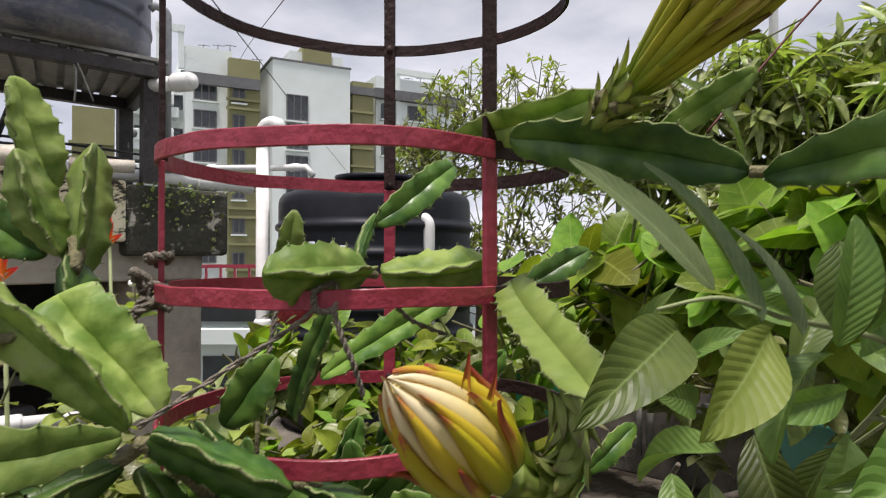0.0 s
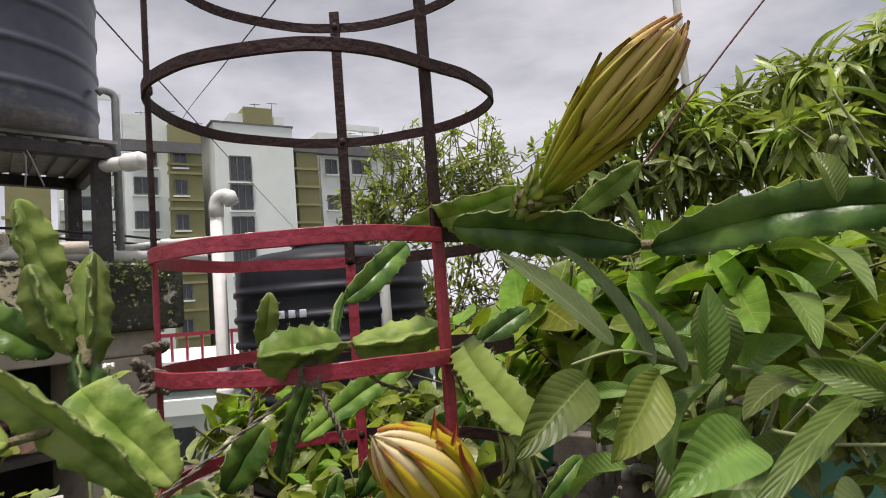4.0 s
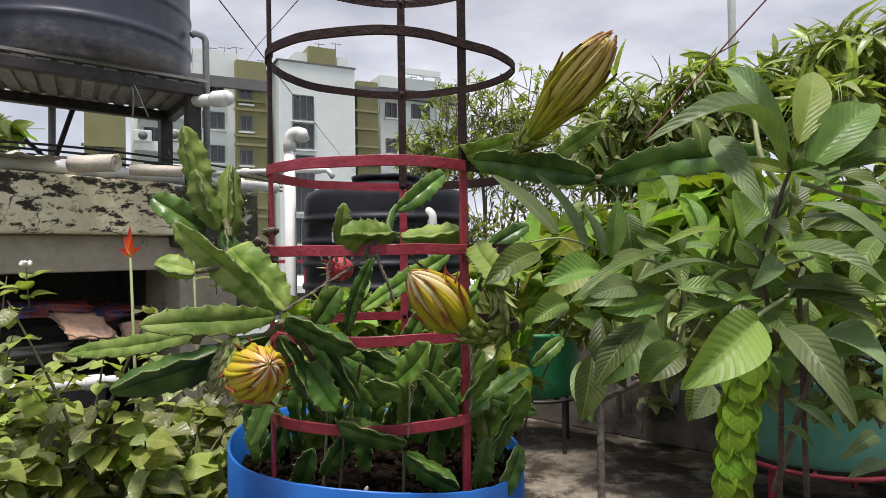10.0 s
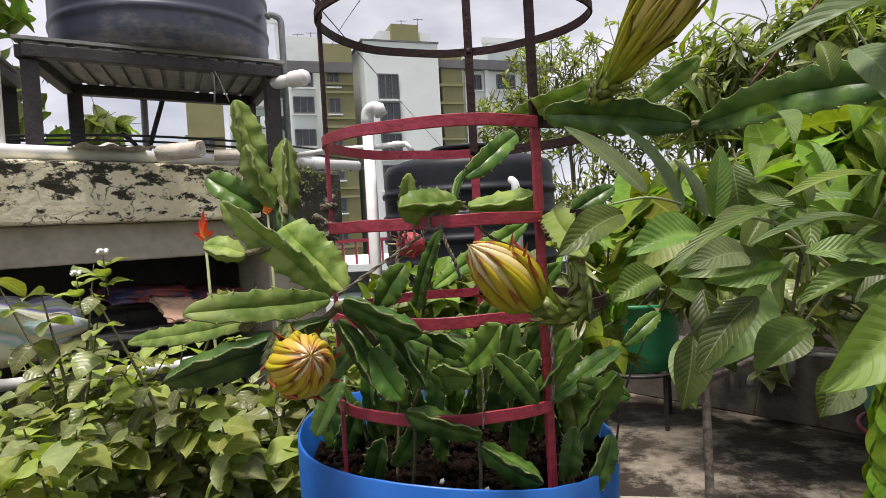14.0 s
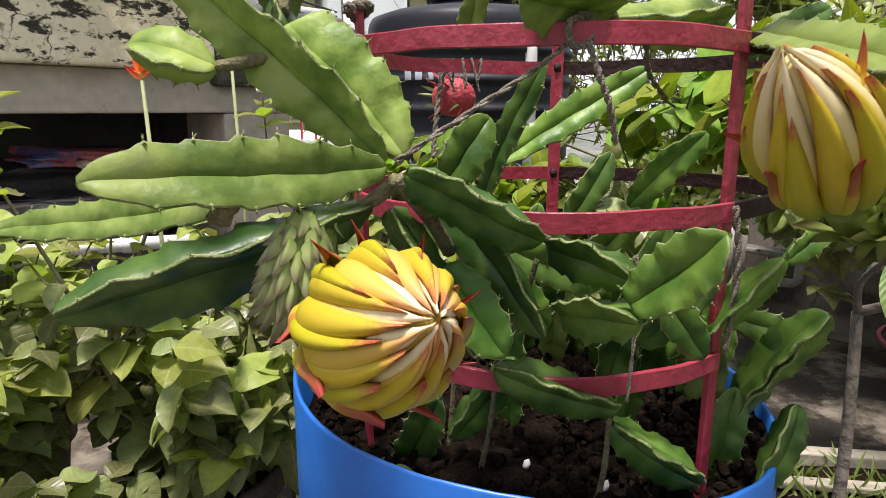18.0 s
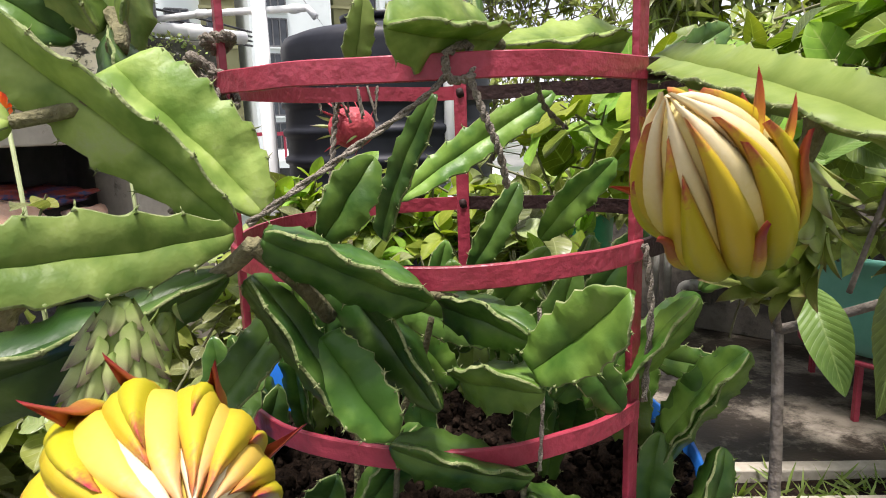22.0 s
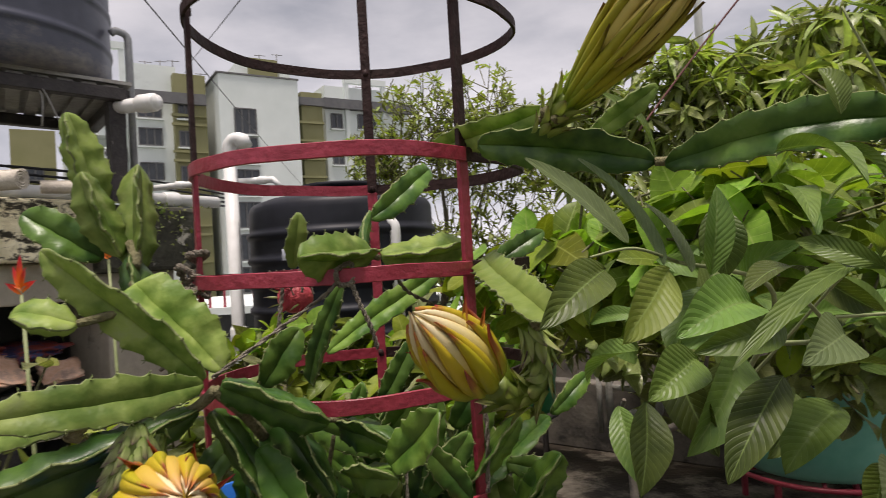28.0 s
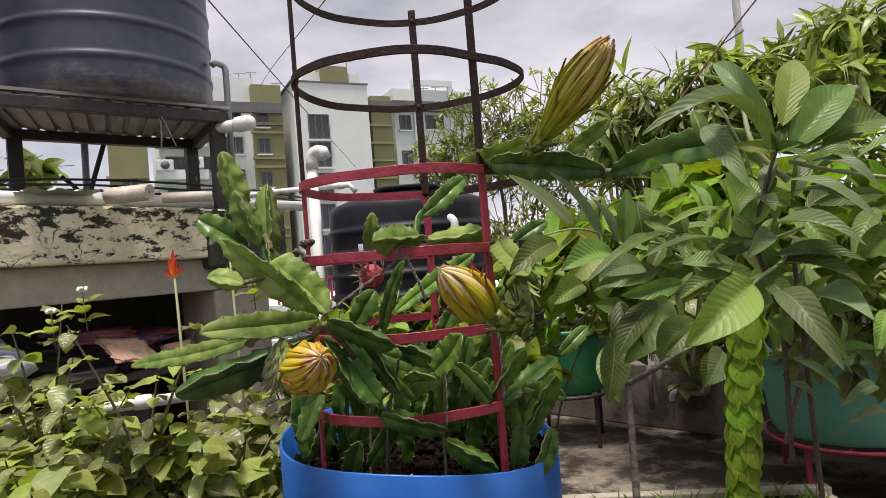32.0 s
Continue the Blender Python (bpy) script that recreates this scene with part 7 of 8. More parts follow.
# potted plants at the left
def pot(at, r, h, label, material=None):
    t = thing("plant_pot", at, label, "plant pot", "pots beside the drum")
    part("shell", lathe(bmesh.new(), [(0, 0), (r * 0.72, 0), (r * 0.95, h * 0.86), (r * 1.04, h * 0.87), (r * 1.05, h), (r * 0.95, h), (r * 0.90, h * 0.84), (0, h * 0.84)], 36), material or M_CLAY, t)
    bm = lathe(bmesh.new(), [(r * 0.9 * k / 8, h * 0.85 + 0.006) for k in range(8, -1, -1)], 24)
    for v in bm.verts:
        v.co.z += 0.012 * noise.noise(v.co * 25)
    part("soil", bm, M_SOIL, t, "dark soil")
    return t


for p, r, h in (((-0.70, 1.08, 0.0), 0.15, 0.36), ((-1.02, 0.92, 0.0), 0.16, 0.34), ((-1.25, 1.25, 0.0), 0.15, 0.32), ((-0.55, 1.50, 0.0), 0.15, 0.34)):
    pot(p, r, h, "dark weathered clay pot with leafy plant and soil")


def shrublet(at, top, n, seed, label, size=0.075, flowers=()):
    """A branched pot shrub: woody stems with ovate leaves in pairs."""
    g = random.Random(seed)
    t = thing("leafy_pot_shrub", at, label, "shrub", "pot shrubs at the store")
    o = t.location
    wood = bmesh.new()
    mats, pick = [], []
    for _ in range(n):
        a, sp = g.uniform(0, 6.28), g.uniform(0.03, 0.36) if n > 8 else g.uniform(0.02, 0.20)
        h = top - at[2] - g.random() ** 1.6 * 0.30
        e = Vector((sp * math.cos(a), sp * math.sin(a), h))
        mid = Vector((e.x * 0.35, e.y * 0.35, h * 0.45))
        p = curve_points([(g.uniform(-0.02, 0.02), g.uniform(-0.02, 0.02), 0.0), mid, e], 7)
        sweep(wood, p, [0.0065 - 0.005 * i / (len(p) - 1) for i in range(len(p))], 5, False)
        for i in range(4, len(p)) if n > 8 else range(5, len(p), 2):
            q = p[i]
            f = i / (len(p) - 1)
            for sgn in (0, math.pi):
                b = i * 1.57 + sgn + g.uniform(-0.3, 0.3)
                d = Vector((math.cos(b), math.sin(b), g.uniform(-0.65, 0.30) + 0.5 * max(0, f - 0.85) * 4))
                pick.append(1 if f > 0.75 and g.random() < 0.5 else 0)
                mats.append(lay(q, d, Vector((g.gauss(0, 0.25), g.gauss(-0.15, 0.25), 1)), size * g.uniform(0.55, 1.35) * (1 - 0.25 * (f > 0.95))))
    part("foliage", scatter("foliage", T_BROAD, mats, [L_OVATE, L_YOUNG], pick), None, t)["kind"] = "stuff"
    part("branchwork", wood, M_TWIG, t)["kind"] = "stuff"
    for q in flowers:
        bm = bmesh.new()
        for k in range(6):
            a = k * 1.047
            bmesh.ops.create_icosphere(bm, subdivisions=1, radius=0.0065, matrix=Matrix.Translation(Vector(q) - o + Vector((0.007 * math.cos(a), 0.009 * math.sin(a), 0.004 * (k % 2)))) @ Matrix.Diagonal((0.9, 0.9, 0.75, 1)))
        part("white_flower", bm, M_WHITEFL, t, "small white jasmine flower")
        part("flower_stalk", tube([Vector(q) - o, Vector(q) - o + Vector((0, 0.01, -0.09))], 0.0016, 5), M_TWIG, t)
        mm = [lay(Vector(q) - o + Vector((0, 0.003, -0.03 - 0.02 * (k // 2))), (math.cos(k * 1.57 + 0.4), math.sin(k * 1.57 + 0.4), 0.5), (0, -0.2, 1), 0.05) for k in range(6)]
        part("flower_leaf", scatter("flower_leaf", T_OVATE, mm, L_YOUNG), None, t)
    return t


shrublet((-1.02, 0.92, 0.29), 0.73, 44, 41, "leafy jasmine shrub in a clay pot by the store", 0.064)
shrublet((-0.70, 1.08, 0.31), 0.71, 32, 42, "leafy jasmine shrub in a clay pot beside the drum", 0.066)
shrublet((-1.25, 1.25, 0.27), 0.77, 32, 43, "leafy jasmine shrub in a pot at the store front", 0.066)
shrublet((-0.55, 1.50, 0.29), 0.80, 26, 44, "leafy shrub in a pot behind the drum", 0.066)
shrublet((-1.04, 1.00, 0.55), 1.02, 4, 45, "tall shoots of jasmine with white flowers", 0.062, [(-0.845, 0.86, 1.045), (-0.60, 1.25, 1.045), (-0.98, 0.95, 1.0)])
shrublet((-0.80, 1.00, 0.55), 0.97, 4, 46, "tall thin shoots of jasmine with bright young leaves", 0.055)
shrublet((-1.22, 0.86, 0.45), 0.90, 4, 47, "tall thin shoots of jasmine with bright young leaves", 0.060)
# long strap leaves by the drum
strap = thing("strap_leaf_plant", (-0.52, 1.15, 0.0), "clump of broad upright strap leaves beside the drum", "plant")
mats = []
for k in range(9):
    a = k * 2.4
    d = Vector((0.35 * math.cos(a), 0.35 * math.sin(a), 1.0))
    mats.append(lay((0.05 * math.cos(a), 0.05 * math.sin(a), 0.25 + 0.02 * (k % 4)), d, (0.3 * math.cos(a), -1 + 0.3 * math.sin(a), 0.2), 0.26 + 0.03 * (k % 5)))
part("leaves", scatter("leaves", [blade(0.16, "lance", 10, 2, 0.3, d) for d in (0.05, 0.25)], mats, L_OVATE), None, strap)
part("stem", tube([(0, 0, 0), (0.0, 0.0, 0.3)], 0.02, 8), M_STALK, strap)


def parrot_flower(base, top, seed, label):
    g = random.Random(seed)
    t = thing("heliconia_flower", base, label, "flower", "orange heliconias")
    b, e = Vector(base), Vector(top)
    part("stem", tube([Vector((0, 0, 0)), (e - b) * 0.5 + Vector((0.006, 0, 0)), e - b], [0.005, 0.004, 0.0032], 8), M_STALK, t)
    for k, (dx, dz, ln) in enumerate(((-0.9, 0.9, 0.050), (0.95, 0.8, 0.048), (-0.35, 1.2, 0.070), (0.45, 1.2, 0.065), (-1.5, 0.6, 0.036), (1.5, 0.55, 0.038), (0.05, 1.3, 0.080))):
        m = lay(e - b + Vector((0, 0, 0.003 * k)), Vector((dx * 0.95, g.uniform(-0.4, 0.2), dz)), (0, -1, 0.2), ln * 0.72, 1.1)
        part("bract", scatter("bract", blade(0.19, "lance", 7, 1, 0.9, -0.05), [m], M_ORANGE), None, t)
    return t


parrot_flower((-0.74, 1.10, 0.33), (-0.742, 1.085, 1.056), 1, "orange-red heliconia flower on a tall green stem")
parrot_flower((-0.69, 1.35, 0.33), (-0.690, 1.330, 1.120), 2, "smaller orange heliconia flower behind the cactus")

# weeds and grass
weed = thing("weed", (-0.26, 0.56, 0.645), "small green weed growing in the drum soil", "weed")
mats = [lay((0.01 * math.cos(k), 0.01 * math.sin(k * 2), 0.01 * (k % 5)), (math.cos(k * 2.4), math.sin(k * 2.4), 0.7), (0, 0, 1), 0.03, 1.0) for k in range(14)]
part("leaves", scatter("leaves", T_OVATE, mats, L_OVATE), None, weed)
part("stem", tube([(0, 0, -0.01), (0.004, 0, 0.03)], 0.002, 5), M_STALK, weed)
# raised planter box round the thin trunk
pbox = thing("planter_box", (0.45, 0.93, -0.05), "raised box bed with pale wooden battens and weedy soil", "planter")
part("soil", solid((-0.26, -0.15, 0.05), (0.34, 0.15, 0.470), None, 0.01), M_SOIL, pbox, "dark weedy soil block")
for lo, hi in (((-0.29, 0.152, 0.455), (0.37, 0.182, 0.485)), ((-0.29, -0.182, 0.440), (0.37, -0.152, 0.470)), ((-0.29, -0.15, 0.445), (-0.262, 0.15, 0.475)), ((0.342, -0.15, 0.445), (0.37, 0.15, 0.475)),
               ((-0.24, 0.05, 0.475), (0.33, 0.075, 0.487)), ((-0.20, -0.06, 0.475), (0.30, -0.04, 0.486)), ((-0.29, -0.18, 0.05), (-0.26, -0.152, 0.438)), ((0.34, -0.18, 0.05), (0.37, -0.152, 0.438))):
    part("batten", solid(lo, hi, Matrix.Rotation(radians(-3 if hi[2] > 0.48 else 0), 4, 'Z'), 0.003), M_WOOD, pbox, flat=True)
ggr = random.Random(77)
mats = []
for k in range(700):
    x, y = ggr.uniform(0.20, 0.78), ggr.uniform(0.79, 1.07)
    mats.append(lay((x, y, 0.415), (ggr.gauss(0, 0.7), ggr.gauss(0, 0.7), 0.6), (ggr.gauss(0, 1), -1, 0.3), ggr.uniform(0.02, 0.07)))
tagged(part("grass", scatter("grass", [blade(0.09, "lance", 4, 1, 0.3, d) for d in (0.1, 0.4)], mats, M_GRASS), None, label="sparse weedy grass in the box bed"), category="grass", kind="stuff")

# ---- tubs on stands ----
def tub(at, r, h, label, material, legs, legmat, ground_z=0.0):
    t = thing("tub", at, label, "tub", "round plant tubs")
    prof = [(0, 0), (r * 0.82, 0), (r * 0.86, 0.02)] + [(r * (0.86 + 0.12 * k / 5) + (0.004 if k % 2 else 0), 0.02 + (h - 0.05) * k / 5) for k in range(1, 6)] + [(r * 1.04, h - 0.02), (r * 1.05, h), (r * 0.97, h), (r * 0.90, h - 0.05), (0, h - 0.06)]
    part("shell", lathe(bmesh.new(), prof, 56), material, t)
    part("soil", lathe(bmesh.new(), [(r * 0.9, h - 0.045), (r * 0.5, h - 0.035), (0, h - 0.04)], 30), M_SOIL, t, "dark soil")
    s = thing("tub_stand", (at[0], at[1], 0.0), "low round iron stand under the tub", "stand", "tub stands")
    z = at[2]
    bm = bmesh.new()
    for rr in (r * 0.95, r * 0.5):
        sweep(bm, [(rr * math.cos(a), rr * math.sin(a), z - 0.012) for a in [2 * math.pi * k / 32 for k in range(32)]], 0.010, 6, False, 0, True)
    part("ring", bm, legmat, s)
    for k in range(legs):
        a = 2 * math.pi * (k + 0.35) / legs
        x, y = r * 0.9 * math.cos(a), r * 0.9 * math.sin(a)
        part("leg", solid((x - 0.010, y - 0.010, 0.0), (x + 0.010, y + 0.010, z - 0.014), None, 0.003), legmat, s, flat=True)
    for k in range(3):
        a = math.pi * k / 3
        part("bar", tube([(-r * 0.95 * math.cos(a), -r * 0.95 * math.sin(a), z - 0.013), (r * 0.95 * math.cos(a), r * 0.95 * math.sin(a), z - 0.013)], 0.008, 6), legmat, s)
    return t


tub((1.53, 2.24, 0.22), 0.34, 0.34, "large faded teal plastic tub on a red stand", M_TEAL, 4, M_RED)
tub((0.50, 3.10, 0.29), 0.235, 0.34, "green plastic tub on a dark iron stand", M_GREEN, 4, M_STEEL)

# ---- store contents under the ledge ----
def junk(name, m, label, category, build, material):
    bm = bmesh.new()
    build(bm)
    ob = part(name, bm, material, label=label)
    ob.matrix_world = WM @ m
    return tagged(ob, category=category)


def crumple(size, amp, seed, seg=14):
    def build(bm):
        bmesh.ops.create_cube(bm, size=1.0)
        bmesh.ops.subdivide_edges(bm, edges=bm.edges[:], cuts=seg // 2, use_grid_fill=True)
        for v in bm.verts:
            c = v.co.copy()
            v.co = Vector((c.x * size[0], c.y * size[1], c.z * size[2]))
            d = noise.noise_vector(c * 3.0 + Vector((seed, 0, 0)))
            v.co += Vector((d.x * size[0], d.y * size[1], d.z * size[2])) * amp
    return build


shelf = along(WO, WD, "store_shelf", "shelf slab across the store, coloured for shade", (-1.5, 0.24, 0.60), (1.17, 0.84, 0.64), M_SHADEWALL)
junk("folded_sheet", Matrix.Translation((0.62, 0.42, 0.72)), "crumpled dark plastic sheet in the store", "plastic sheet", crumple((0.7, 0.3, 0.14), 0.5, 1), M_JUNK)
junk("folded_sheet", Matrix.Translation((-0.25, 0.45, 0.71)), "crumpled dark plastic sheet in the store", "plastic sheet", crumple((0.6, 0.3, 0.12), 0.5, 4), M_JUNK)
junk("peeling_board", Matrix.Translation((0.74, 0.07, 0.765)) @ Euler((0.55, 0.12, 0.15)).to_matrix().to_4x4(), "curled orange-pink board lying on the stack", "board", crumple((0.20, 0.17, 0.012), 0.2, 7), M_TERRA)
junk("peeling_board", Matrix.Translation((1.00, 0.12, 0.72)) @ Euler((0.6, -0.1, -0.3)).to_matrix().to_4x4(), "small pinkish board in the store", "board", crumple((0.14, 0.12, 0.010), 0.12, 9), M_TERRA)
M_PACK = mat("faded_blue_red_packaging", (0.04, 0.06, 0.16), (0.30, 0.06, 0.04), 9.0, 0.45, 0.2, low=0.45, high=0.55)
junk("packet", Matrix.Translation((0.66, 0.26, 0.835)) @ Euler((0.1, 0.05, 0.1)).to_matrix().to_4x4(), "blue and red printed plastic packet", "packet", crumple((0.34, 0.16, 0.05), 0.25, 12), M_PACK)
junk("packet", Matrix.Translation((0.93, 0.28, 0.80)) @ Euler((0.1, -0.05, 0.3)).to_matrix().to_4x4(), "red printed plastic packet", "packet", crumple((0.26, 0.2, 0.04), 0.25, 13), M_PACK)
junk("folded_sheet", Matrix.Translation((0.45, 0.28, 0.665)), "stack of grey sheets and strips", "stack", crumple((0.55, 0.22, 0.04), 0.2, 15), M_DECK)
junk("woven_sack", Matrix.Translation((0.10, 0.16, 0.76)) @ Euler((0.1, 0.1, 0.1)).to_matrix().to_4x4(), "pale striped plastic sack, stuffed full", "sack", crumple((0.40, 0.30, 0.22), 0.22, 17), M_SACK)
junk("black_crate", Matrix.Translation((0.55, 0.20, 0.40)), "black plastic crate under the shelf", "crate", crumple((0.55, 0.25, 0.30), 0.05, 20), M_JUNK)
junk("black_crate", Matrix.Translation((-0.15, 0.20, 0.36)), "black plastic crate under the shelf", "crate", crumple((0.5, 0.25, 0.34), 0.05, 21), M_JUNK)
broom = thing("dry_grass_tuft", wall_at(0.02, 0.22, 0.64), "tuft of dry brown grass stems", "dry plant")
bm = bmesh.new()
bg_ = random.Random(2)
for k in range(40):
    a, s = bg_.uniform(0, 6.28), bg_.uniform(0.02, 0.09)
    sweep(bm, [(0, 0, 0), (s * 0.5 * math.cos(a), s * 0.5 * math.sin(a), 0.08), (s * math.cos(a), s * math.sin(a), bg_.uniform(0.10, 0.15))], 0.0012, 3, False)
part("grass_tuft", bm, M_CORK, broom)

# fern tufts and moss on the ledge's mossy end
frn = random.Random(31)
mats = []
for k in range(420):
    q = wall_at(frn.gauss(1.36, 0.10), frn.uniform(-0.005, 0.08), 1.40 - abs(frn.gauss(0, 0.09)))
    mats.append(lay(q, (frn.gauss(0.5, 0.6), frn.gauss(-0.6, 0.5), frn.gauss(0.2, 0.6)), (frn.gauss(0, 1), -1, 0.6), frn.uniform(0.008, 0.024)))
tagged(part("ledge_moss", scatter("ledge_moss", T_OVATE, mats, L_MANGO), None, label="small ferns and moss on the wet ledge end"), category="moss", kind="stuff")

# ---- apartment block across the street, its front turned away to the right ----
APT = Vector((-6.0, 25.0, -12.5))
AC_, AS_ = math.cos(radians(28)), math.sin(radians(28))
apt = thing("apartment_building", APT, "white and olive apartment block with dark roof bands", "building")
apt.rotation_euler = (0, 0, radians(28))


def on_front(x, z, y):
    """From a place on a plane square to the street at depth y to the turned front: along it, and the height."""
    ly, r = y - 25.0, x / (y + 0.1)
    u = (r * (25.1 + ly * AC_) + 6.0 + ly * AS_) / (AC_ - r * AS_)
    return u, 1.1 + (z - 1.1) * (25.1 + u * AS_ + ly * AC_) / (y + 0.1) + 12.5


def block(name, x0, x1, z1, y0, depth, material, label="", z0=-12.5):
    u0, u1 = on_front(x0, z1, y0)[0], on_front(x1, z1, y0)[0]
    top = on_front((x0 + x1) / 2, z1, y0)[1]
    low = on_front((x0 + x1) / 2, z0, y0)[1] if z0 > -12.0 else 0.0
    return part(name, solid((u0, y0 - 25.0, low), (u1, y0 + depth - 25.0, top)), material, apt, label, flat=True)


def window(x, z, w, h, y, panes=3, sill=True):
    u, v = on_front(x, z, y)
    f = (on_front(x + 0.5, z, y)[0] - on_front(x - 0.5, z, y)[0])
    w, h, y = w * f, h * (on_front(x, z + 0.5, y)[1] - on_front(x, z - 0.5, y)[1]), y - 25.0
    e = part("window", solid((u - w / 2, y - 0.02, v - h / 2), (u + w / 2, y + 0.06, v + h / 2)), M_GLASS, apt, flat=True)
    bm = bmesh.new()
    t = 0.045
    for k in range(panes + 1):
        xx = u - w / 2 + w * k / panes
        box(bm, (xx - t / 2, y - 0.06, v - h / 2), (xx + t / 2, y, v + h / 2))
    for zz in (v - h / 2, v + h / 2):
        box(bm, (u - w / 2, y - 0.065, zz - t / 2), (u + w / 2, y, zz + t / 2))
    part("frame", bm, M_WINFRAME, e, flat=True)
    if sill:
        part("sill", solid((u - w / 2 - 0.08, y - 0.14, v - h / 2 - 0.10), (u + w / 2 + 0.08, y, v - h / 2 - 0.04)), M_WHITEB, e, flat=True)


block("wall", -6.54, -3.57, 8.46, 24.6, 9.0, M_WHITEB, "white rendered main block")
block("parapet_cap", -6.60, -3.51, 8.52, 24.55, 9.1, M_SLAB, "thin dark roof coping", 8.46)
block("roof_hut", -6.22, -5.64, 9.40, 26.0, 2.0, M_WHITEB)
block("roof_hut", -5.62, -4.50, 9.52, 25.8, 2.0, M_OLIVEB, "olive stair head on the roof")
block("roof_hut", -4.48, -4.06, 9.15, 26.0, 2.0, M_WHITEB)
block("wall", -10.3, -8.43, 9.40, 25.6, 9.0, M_WHITEB, "white left wing")
block("wall", -8.41, -7.19, 8.83, 25.2, 9.0, M_OLIVEB, "olive stair column")
block("roof_band", -10.2, -7.10, 8.14, 24.95, 0.2, M_SLAB, "dark roof band", 7.72)
block("wall", -3.51, -2.70, 7.85, 24.9, 9.0, M_OLIVEB, "olive column")
block("roof_band", -3.60, -2.60, 7.62, 24.75, 0.4, M_SLAB, "dark band", 7.32)
block("wall", -2.68, 0.6, 8.08, 25.6, 9.0, M_WHITEB, "white right wing")
block("roof_band", -2.66, 0.9, 7.52, 25.3, 0.3, M_SLAB, "dark band", 7.15)
block("wall", -14.7, -13.0, 6.98, 25.4, 9.0, M_OLIVEB, "olive left block")
block("wall", -12.98, -10.35, 8.60, 26.4, 9.0, M_WHITEB, "white balcony block")
block("wall", -16.5, -14.72, 4.0, 26.0, 6.0, M_OLIVEB)
for z in (7.25, 6.9, 5.85, 5.5, 4.45, 4.1, 3.0, 2.65, 1.6, 0.6):
    block("ledge_band", -8.45, -7.15, z, 25.05, 0.15, M_OLIVEB, "", z - 0.10)
for z in (6.7, 6.0, 5.3, 4.6, 3.9, 3.2, 2.5, 1.8, 1.1, 0.4):
    block("ledge_band", -3.58, -2.64, z, 24.75, 0.15, M_OLIVEB, "", z - 0.09)
for z in (5.6, 5.0, 3.9, 3.3, 2.2, 1.6):
    block("ledge_band", -14.75, -12.96, z, 25.25, 0.15, M_OLIVEB, "", z - 0.10)
for z in (6.77, 5.66, 4.43, 3.2, 1.97, 0.74):
    window(-5.60, z, 0.79, 0.95, 24.6)
for z in (7.65, 6.55, 5.19, 3.85, 2.5, 1.15):
    window(-9.50, z, 0.88, 0.66, 25.6)
    window(-8.03, z - 0.23, 0.45, 0.58, 25.2, 2)
for z in (6.85, 5.4, 4.0, 2.5, 1.0):
    window(-2.25, z, 0.42, 0.56, 25.6, 2)
    window(-1.05, z - 0.1, 0.7, 0.55, 25.6, 2)
for z in (5.3, 3.8, 2.4, 1.0):
    window(-13.8, z, 0.6, 0.55, 25.4, 2)
for k, z in enumerate((7.5, 6.1, 4.7, 3.3, 1.9, 0.5)):
    block("balcony", -12.8, -10.6, z - 0.35, 25.7, 0.7, M_WHITEB, "white balcony front", z - 0.75)
    window(-11.7, z, 2.0, 0.55, 26.4, 5, False)
    for x in (-12.4, -11.1):
        u, v = on_front(x, z, 25.6)
        unit = part("air_conditioner", solid((u - 0.3, 0.55, v - 0.32), (u + 0.3, 0.85, v + 0.10), None, 0.03), M_WHITEB, apt, "white air conditioner box", flat=True)
        part("fan_grille", tube([(u, 0.54, v - 0.11), (u, 0.56, v - 0.11)], 0.16, 16), M_WINFRAME, unit)
# open portal frames and aerials on the roof
for x0, x1, z0, z1, y in ((-1.85, -0.24, 4.0, 8.45, 25.45), (-11.46, -10.35, 8.6, 10.40, 25.6)):
    u0, (u1, v0) = on_front(x0, z1, y)[0], on_front(x1, z0, y)
    v1 = on_front((x0 + x1) / 2, z1, y)[1]
    bm = bmesh.new()
    for u in (u0, u1 - 0.18):
        box(bm, (u, y - 25.0, v0), (u + 0.18, y - 24.82, v1 - 0.25))
    box(bm, (u0 - 0.02, y - 25.02, v1 - 0.25), (u1 + 0.02, y - 24.80, v1))
    part("roof_frame", bm, M_WHITEB, apt, "white open roof frame", flat=True)
for x, z in ((-9.3, 9.40), (-8.8, 9.40), (-9.9, 9.40), (-5.3, 9.52), (-4.6, 9.52), (-2.4, 8.08), (-1.4, 8.08), (-0.9, 8.08), (-7.7, 8.83)):
    u, v = on_front(x, z, 26.5)
    bm = bmesh.new()
    sweep(bm, [(u, 1.6, v - 0.3), (u, 1.6, v + 0.45)], 0.02, 4)
    sweep(bm, [(u - 0.2, 1.6, v + 0.40), (u + 0.25, 1.6, v + 0.42)], 0.015, 4)
    part("aerial", bm, M_WINFRAME, apt, "thin roof aerial")

# lower neighbour with a red rail, seen past the tank
low_house = thing("low_building", (-2.6, 9.0, -12.5), "low white neighbouring building with a red balcony rail", "building")
part("wall", solid((-1.8, 0, 0), (3.6, 4.0, 12.4)), M_WHITEB, low_house, flat=True)
part("ledge", solid((-2.0, -0.3, 12.4), (3.8, 4.2, 12.6)), M_WHITEB, low_house, "white roof ledge", flat=True)
# dark grey here paints the shade between the two white ledges
part("wall", solid((-1.2, 0.8, 12.6), (3.0, 4.0, 13.0)), M_SLAB, low_house, "upper storey, its shade painted dark grey", flat=True)
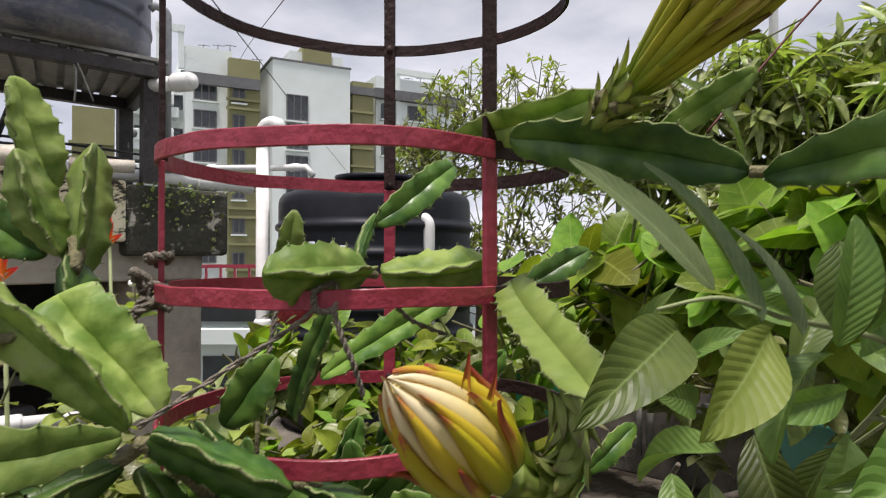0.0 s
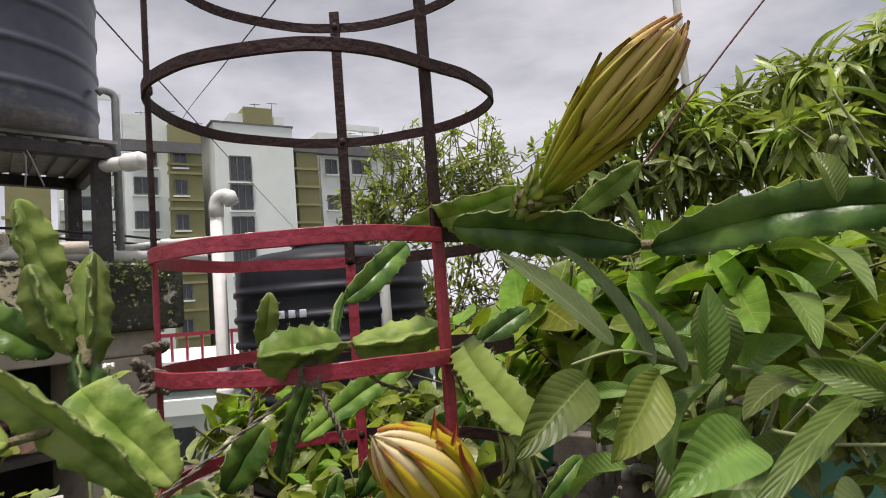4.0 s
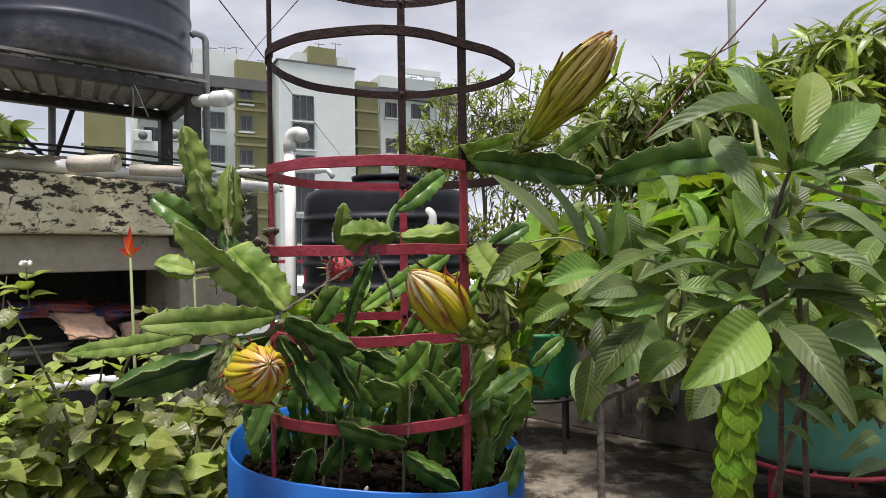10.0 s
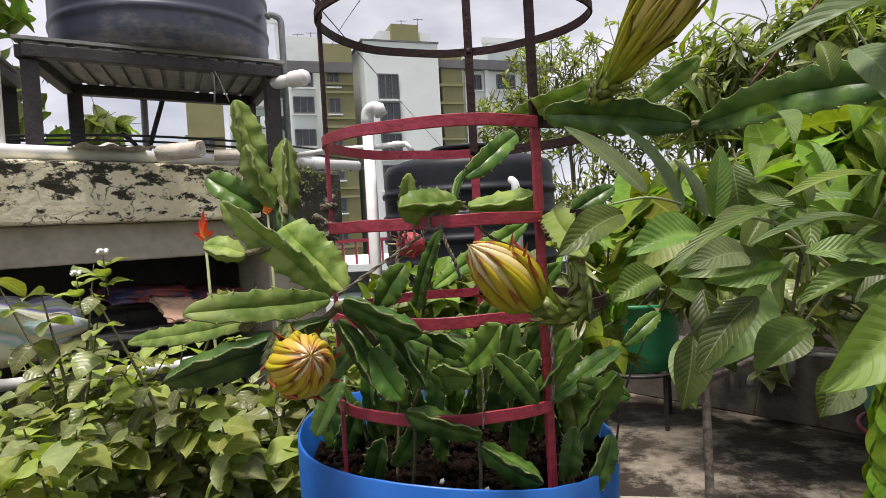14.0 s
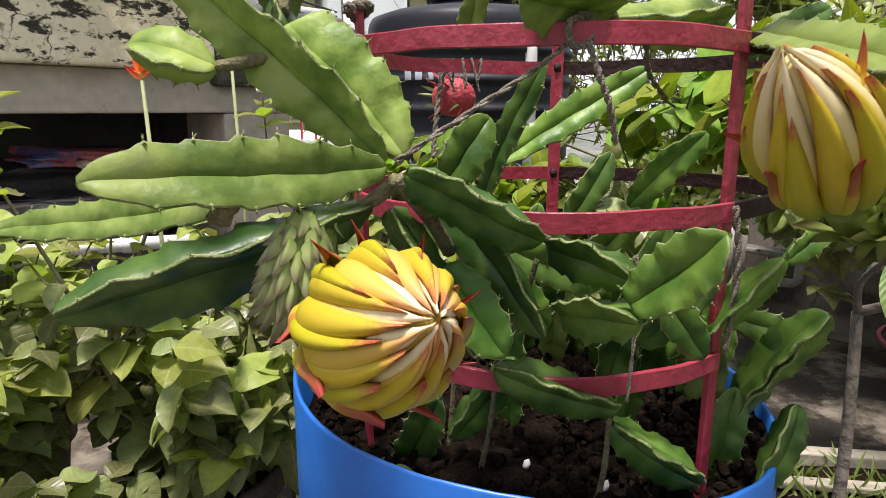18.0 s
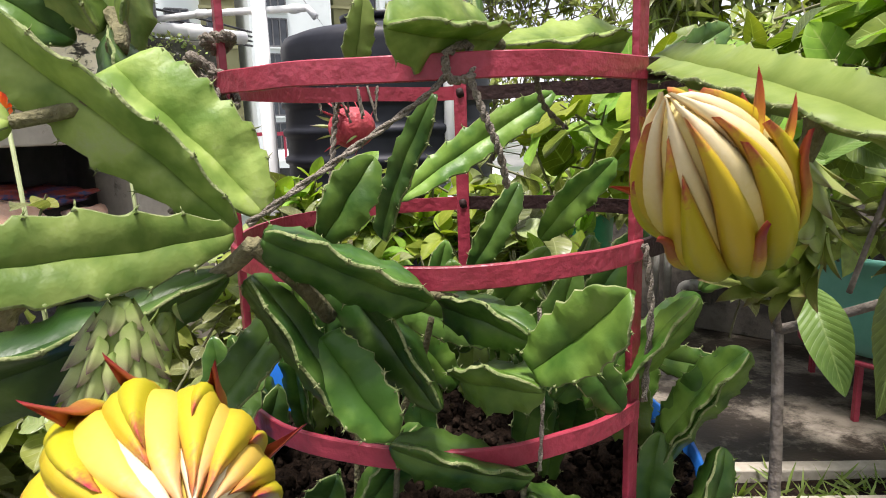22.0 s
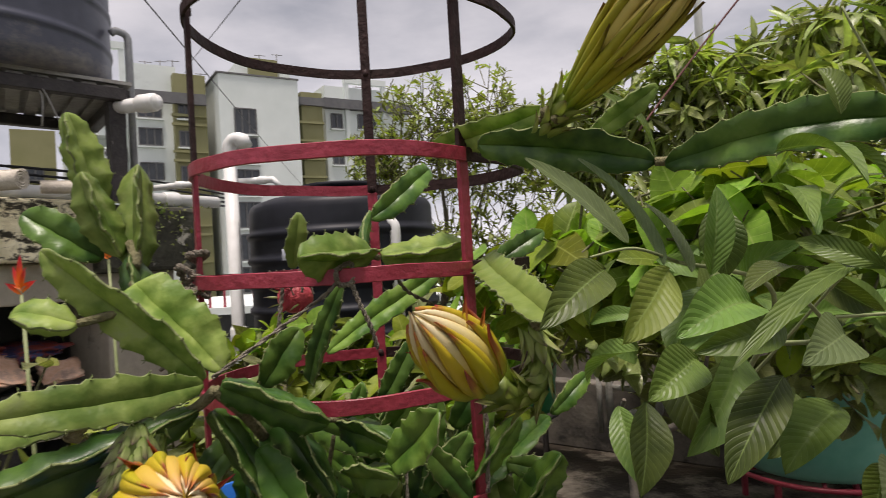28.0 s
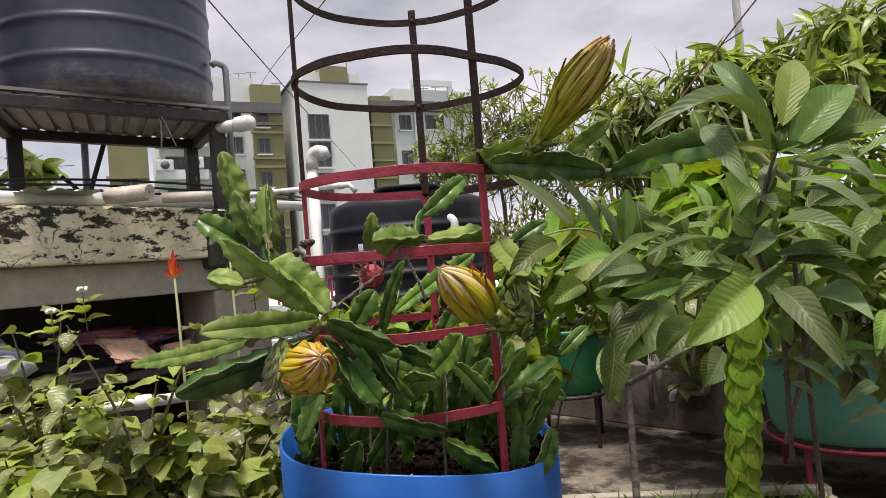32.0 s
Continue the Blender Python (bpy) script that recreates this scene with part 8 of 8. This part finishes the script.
part("ledge", solid((-2.0, -0.2, 13.0), (3.4, 4.2, 13.1)), M_WHITEB, low_house, "white upper ledge", flat=True)
bm = bmesh.new()
for k in range(26):
    box(bm, (-1.9 + 0.2 * k, -0.1, 13.1), (-1.87 + 0.2 * k, -0.07, 13.45))
box(bm, (-1.95, -0.11, 13.43), (3.3, -0.06, 13.48))
part("rail", bm, M_RED, low_house, "red balcony rail", flat=True)
for k in range(6):
    part("window", solid((-1.5 + 0.75 * k, -0.03, 11.6), (-1.0 + 0.75 * k, 0.05, 12.2)), M_GLASS, low_house, flat=True)

# trees past the terrace at the far left, and the distant tree line
bush("far_tree", (-6.5, 6.0, -12.4), "tree with large yellowish leaves beyond the terrace", "tree",
     [((-5.2, 5.0, 2.2), (0.9, 0.8, 1.6), 110), ((-5.6, 5.0, 4.2), (1.0, 0.8, 1.0), 70), ((-4.05, 5.3, 2.25), (0.22, 0.2, 0.10), 9)], T_OVATE, [L_OVATE, L_HEART], 6, 0.26, 0.15, 0.3, 0.5,
     [([(-6.5, 6.0, -12.4), (-6.0, 5.5, -3.0), (-5.4, 5.1, 2.0), (-5.4, 5.0, 4.0)], 0.15, 0.03), ([(-5.6, 5.2, 0.8), (-4.8, 5.2, 1.8), (-4.1, 5.3, 2.2)], 0.04, 0.012)], "crown", 19, 1.0, 2)
fg = random.Random(6)
for k in range(16):
    a = radians(-60 + 8.0 * k + fg.uniform(-3, 3))
    d = fg.uniform(70, 120)
    cx, cy = d * math.sin(a), d * math.cos(a)
    mats = []
    for j in range(260):
        v = Vector((fg.gauss(0, 1), fg.gauss(0, 1), fg.gauss(0, 1))).normalized() * fg.random() ** 0.4
        mats.append(lay((v.x * 8, v.y * 8, 6 + v.z * 5.0), (fg.gauss(0, 1), fg.gauss(0, 1), fg.gauss(0, 1)), (0, -0.5, 1), fg.uniform(1.4, 2.6)))
    t = thing("distant_tree", (cx, cy, -12.5), "hazy distant tree beyond the city blocks", "tree", "distant trees")
    part("crown", scatter("crown", T_OVATE, mats, M_FARGREEN), None, t)
    part("trunk", tube([(0, 0, 0), (0.2, 0, 6)], [0.5, 0.25], 6), M_BARK, t)
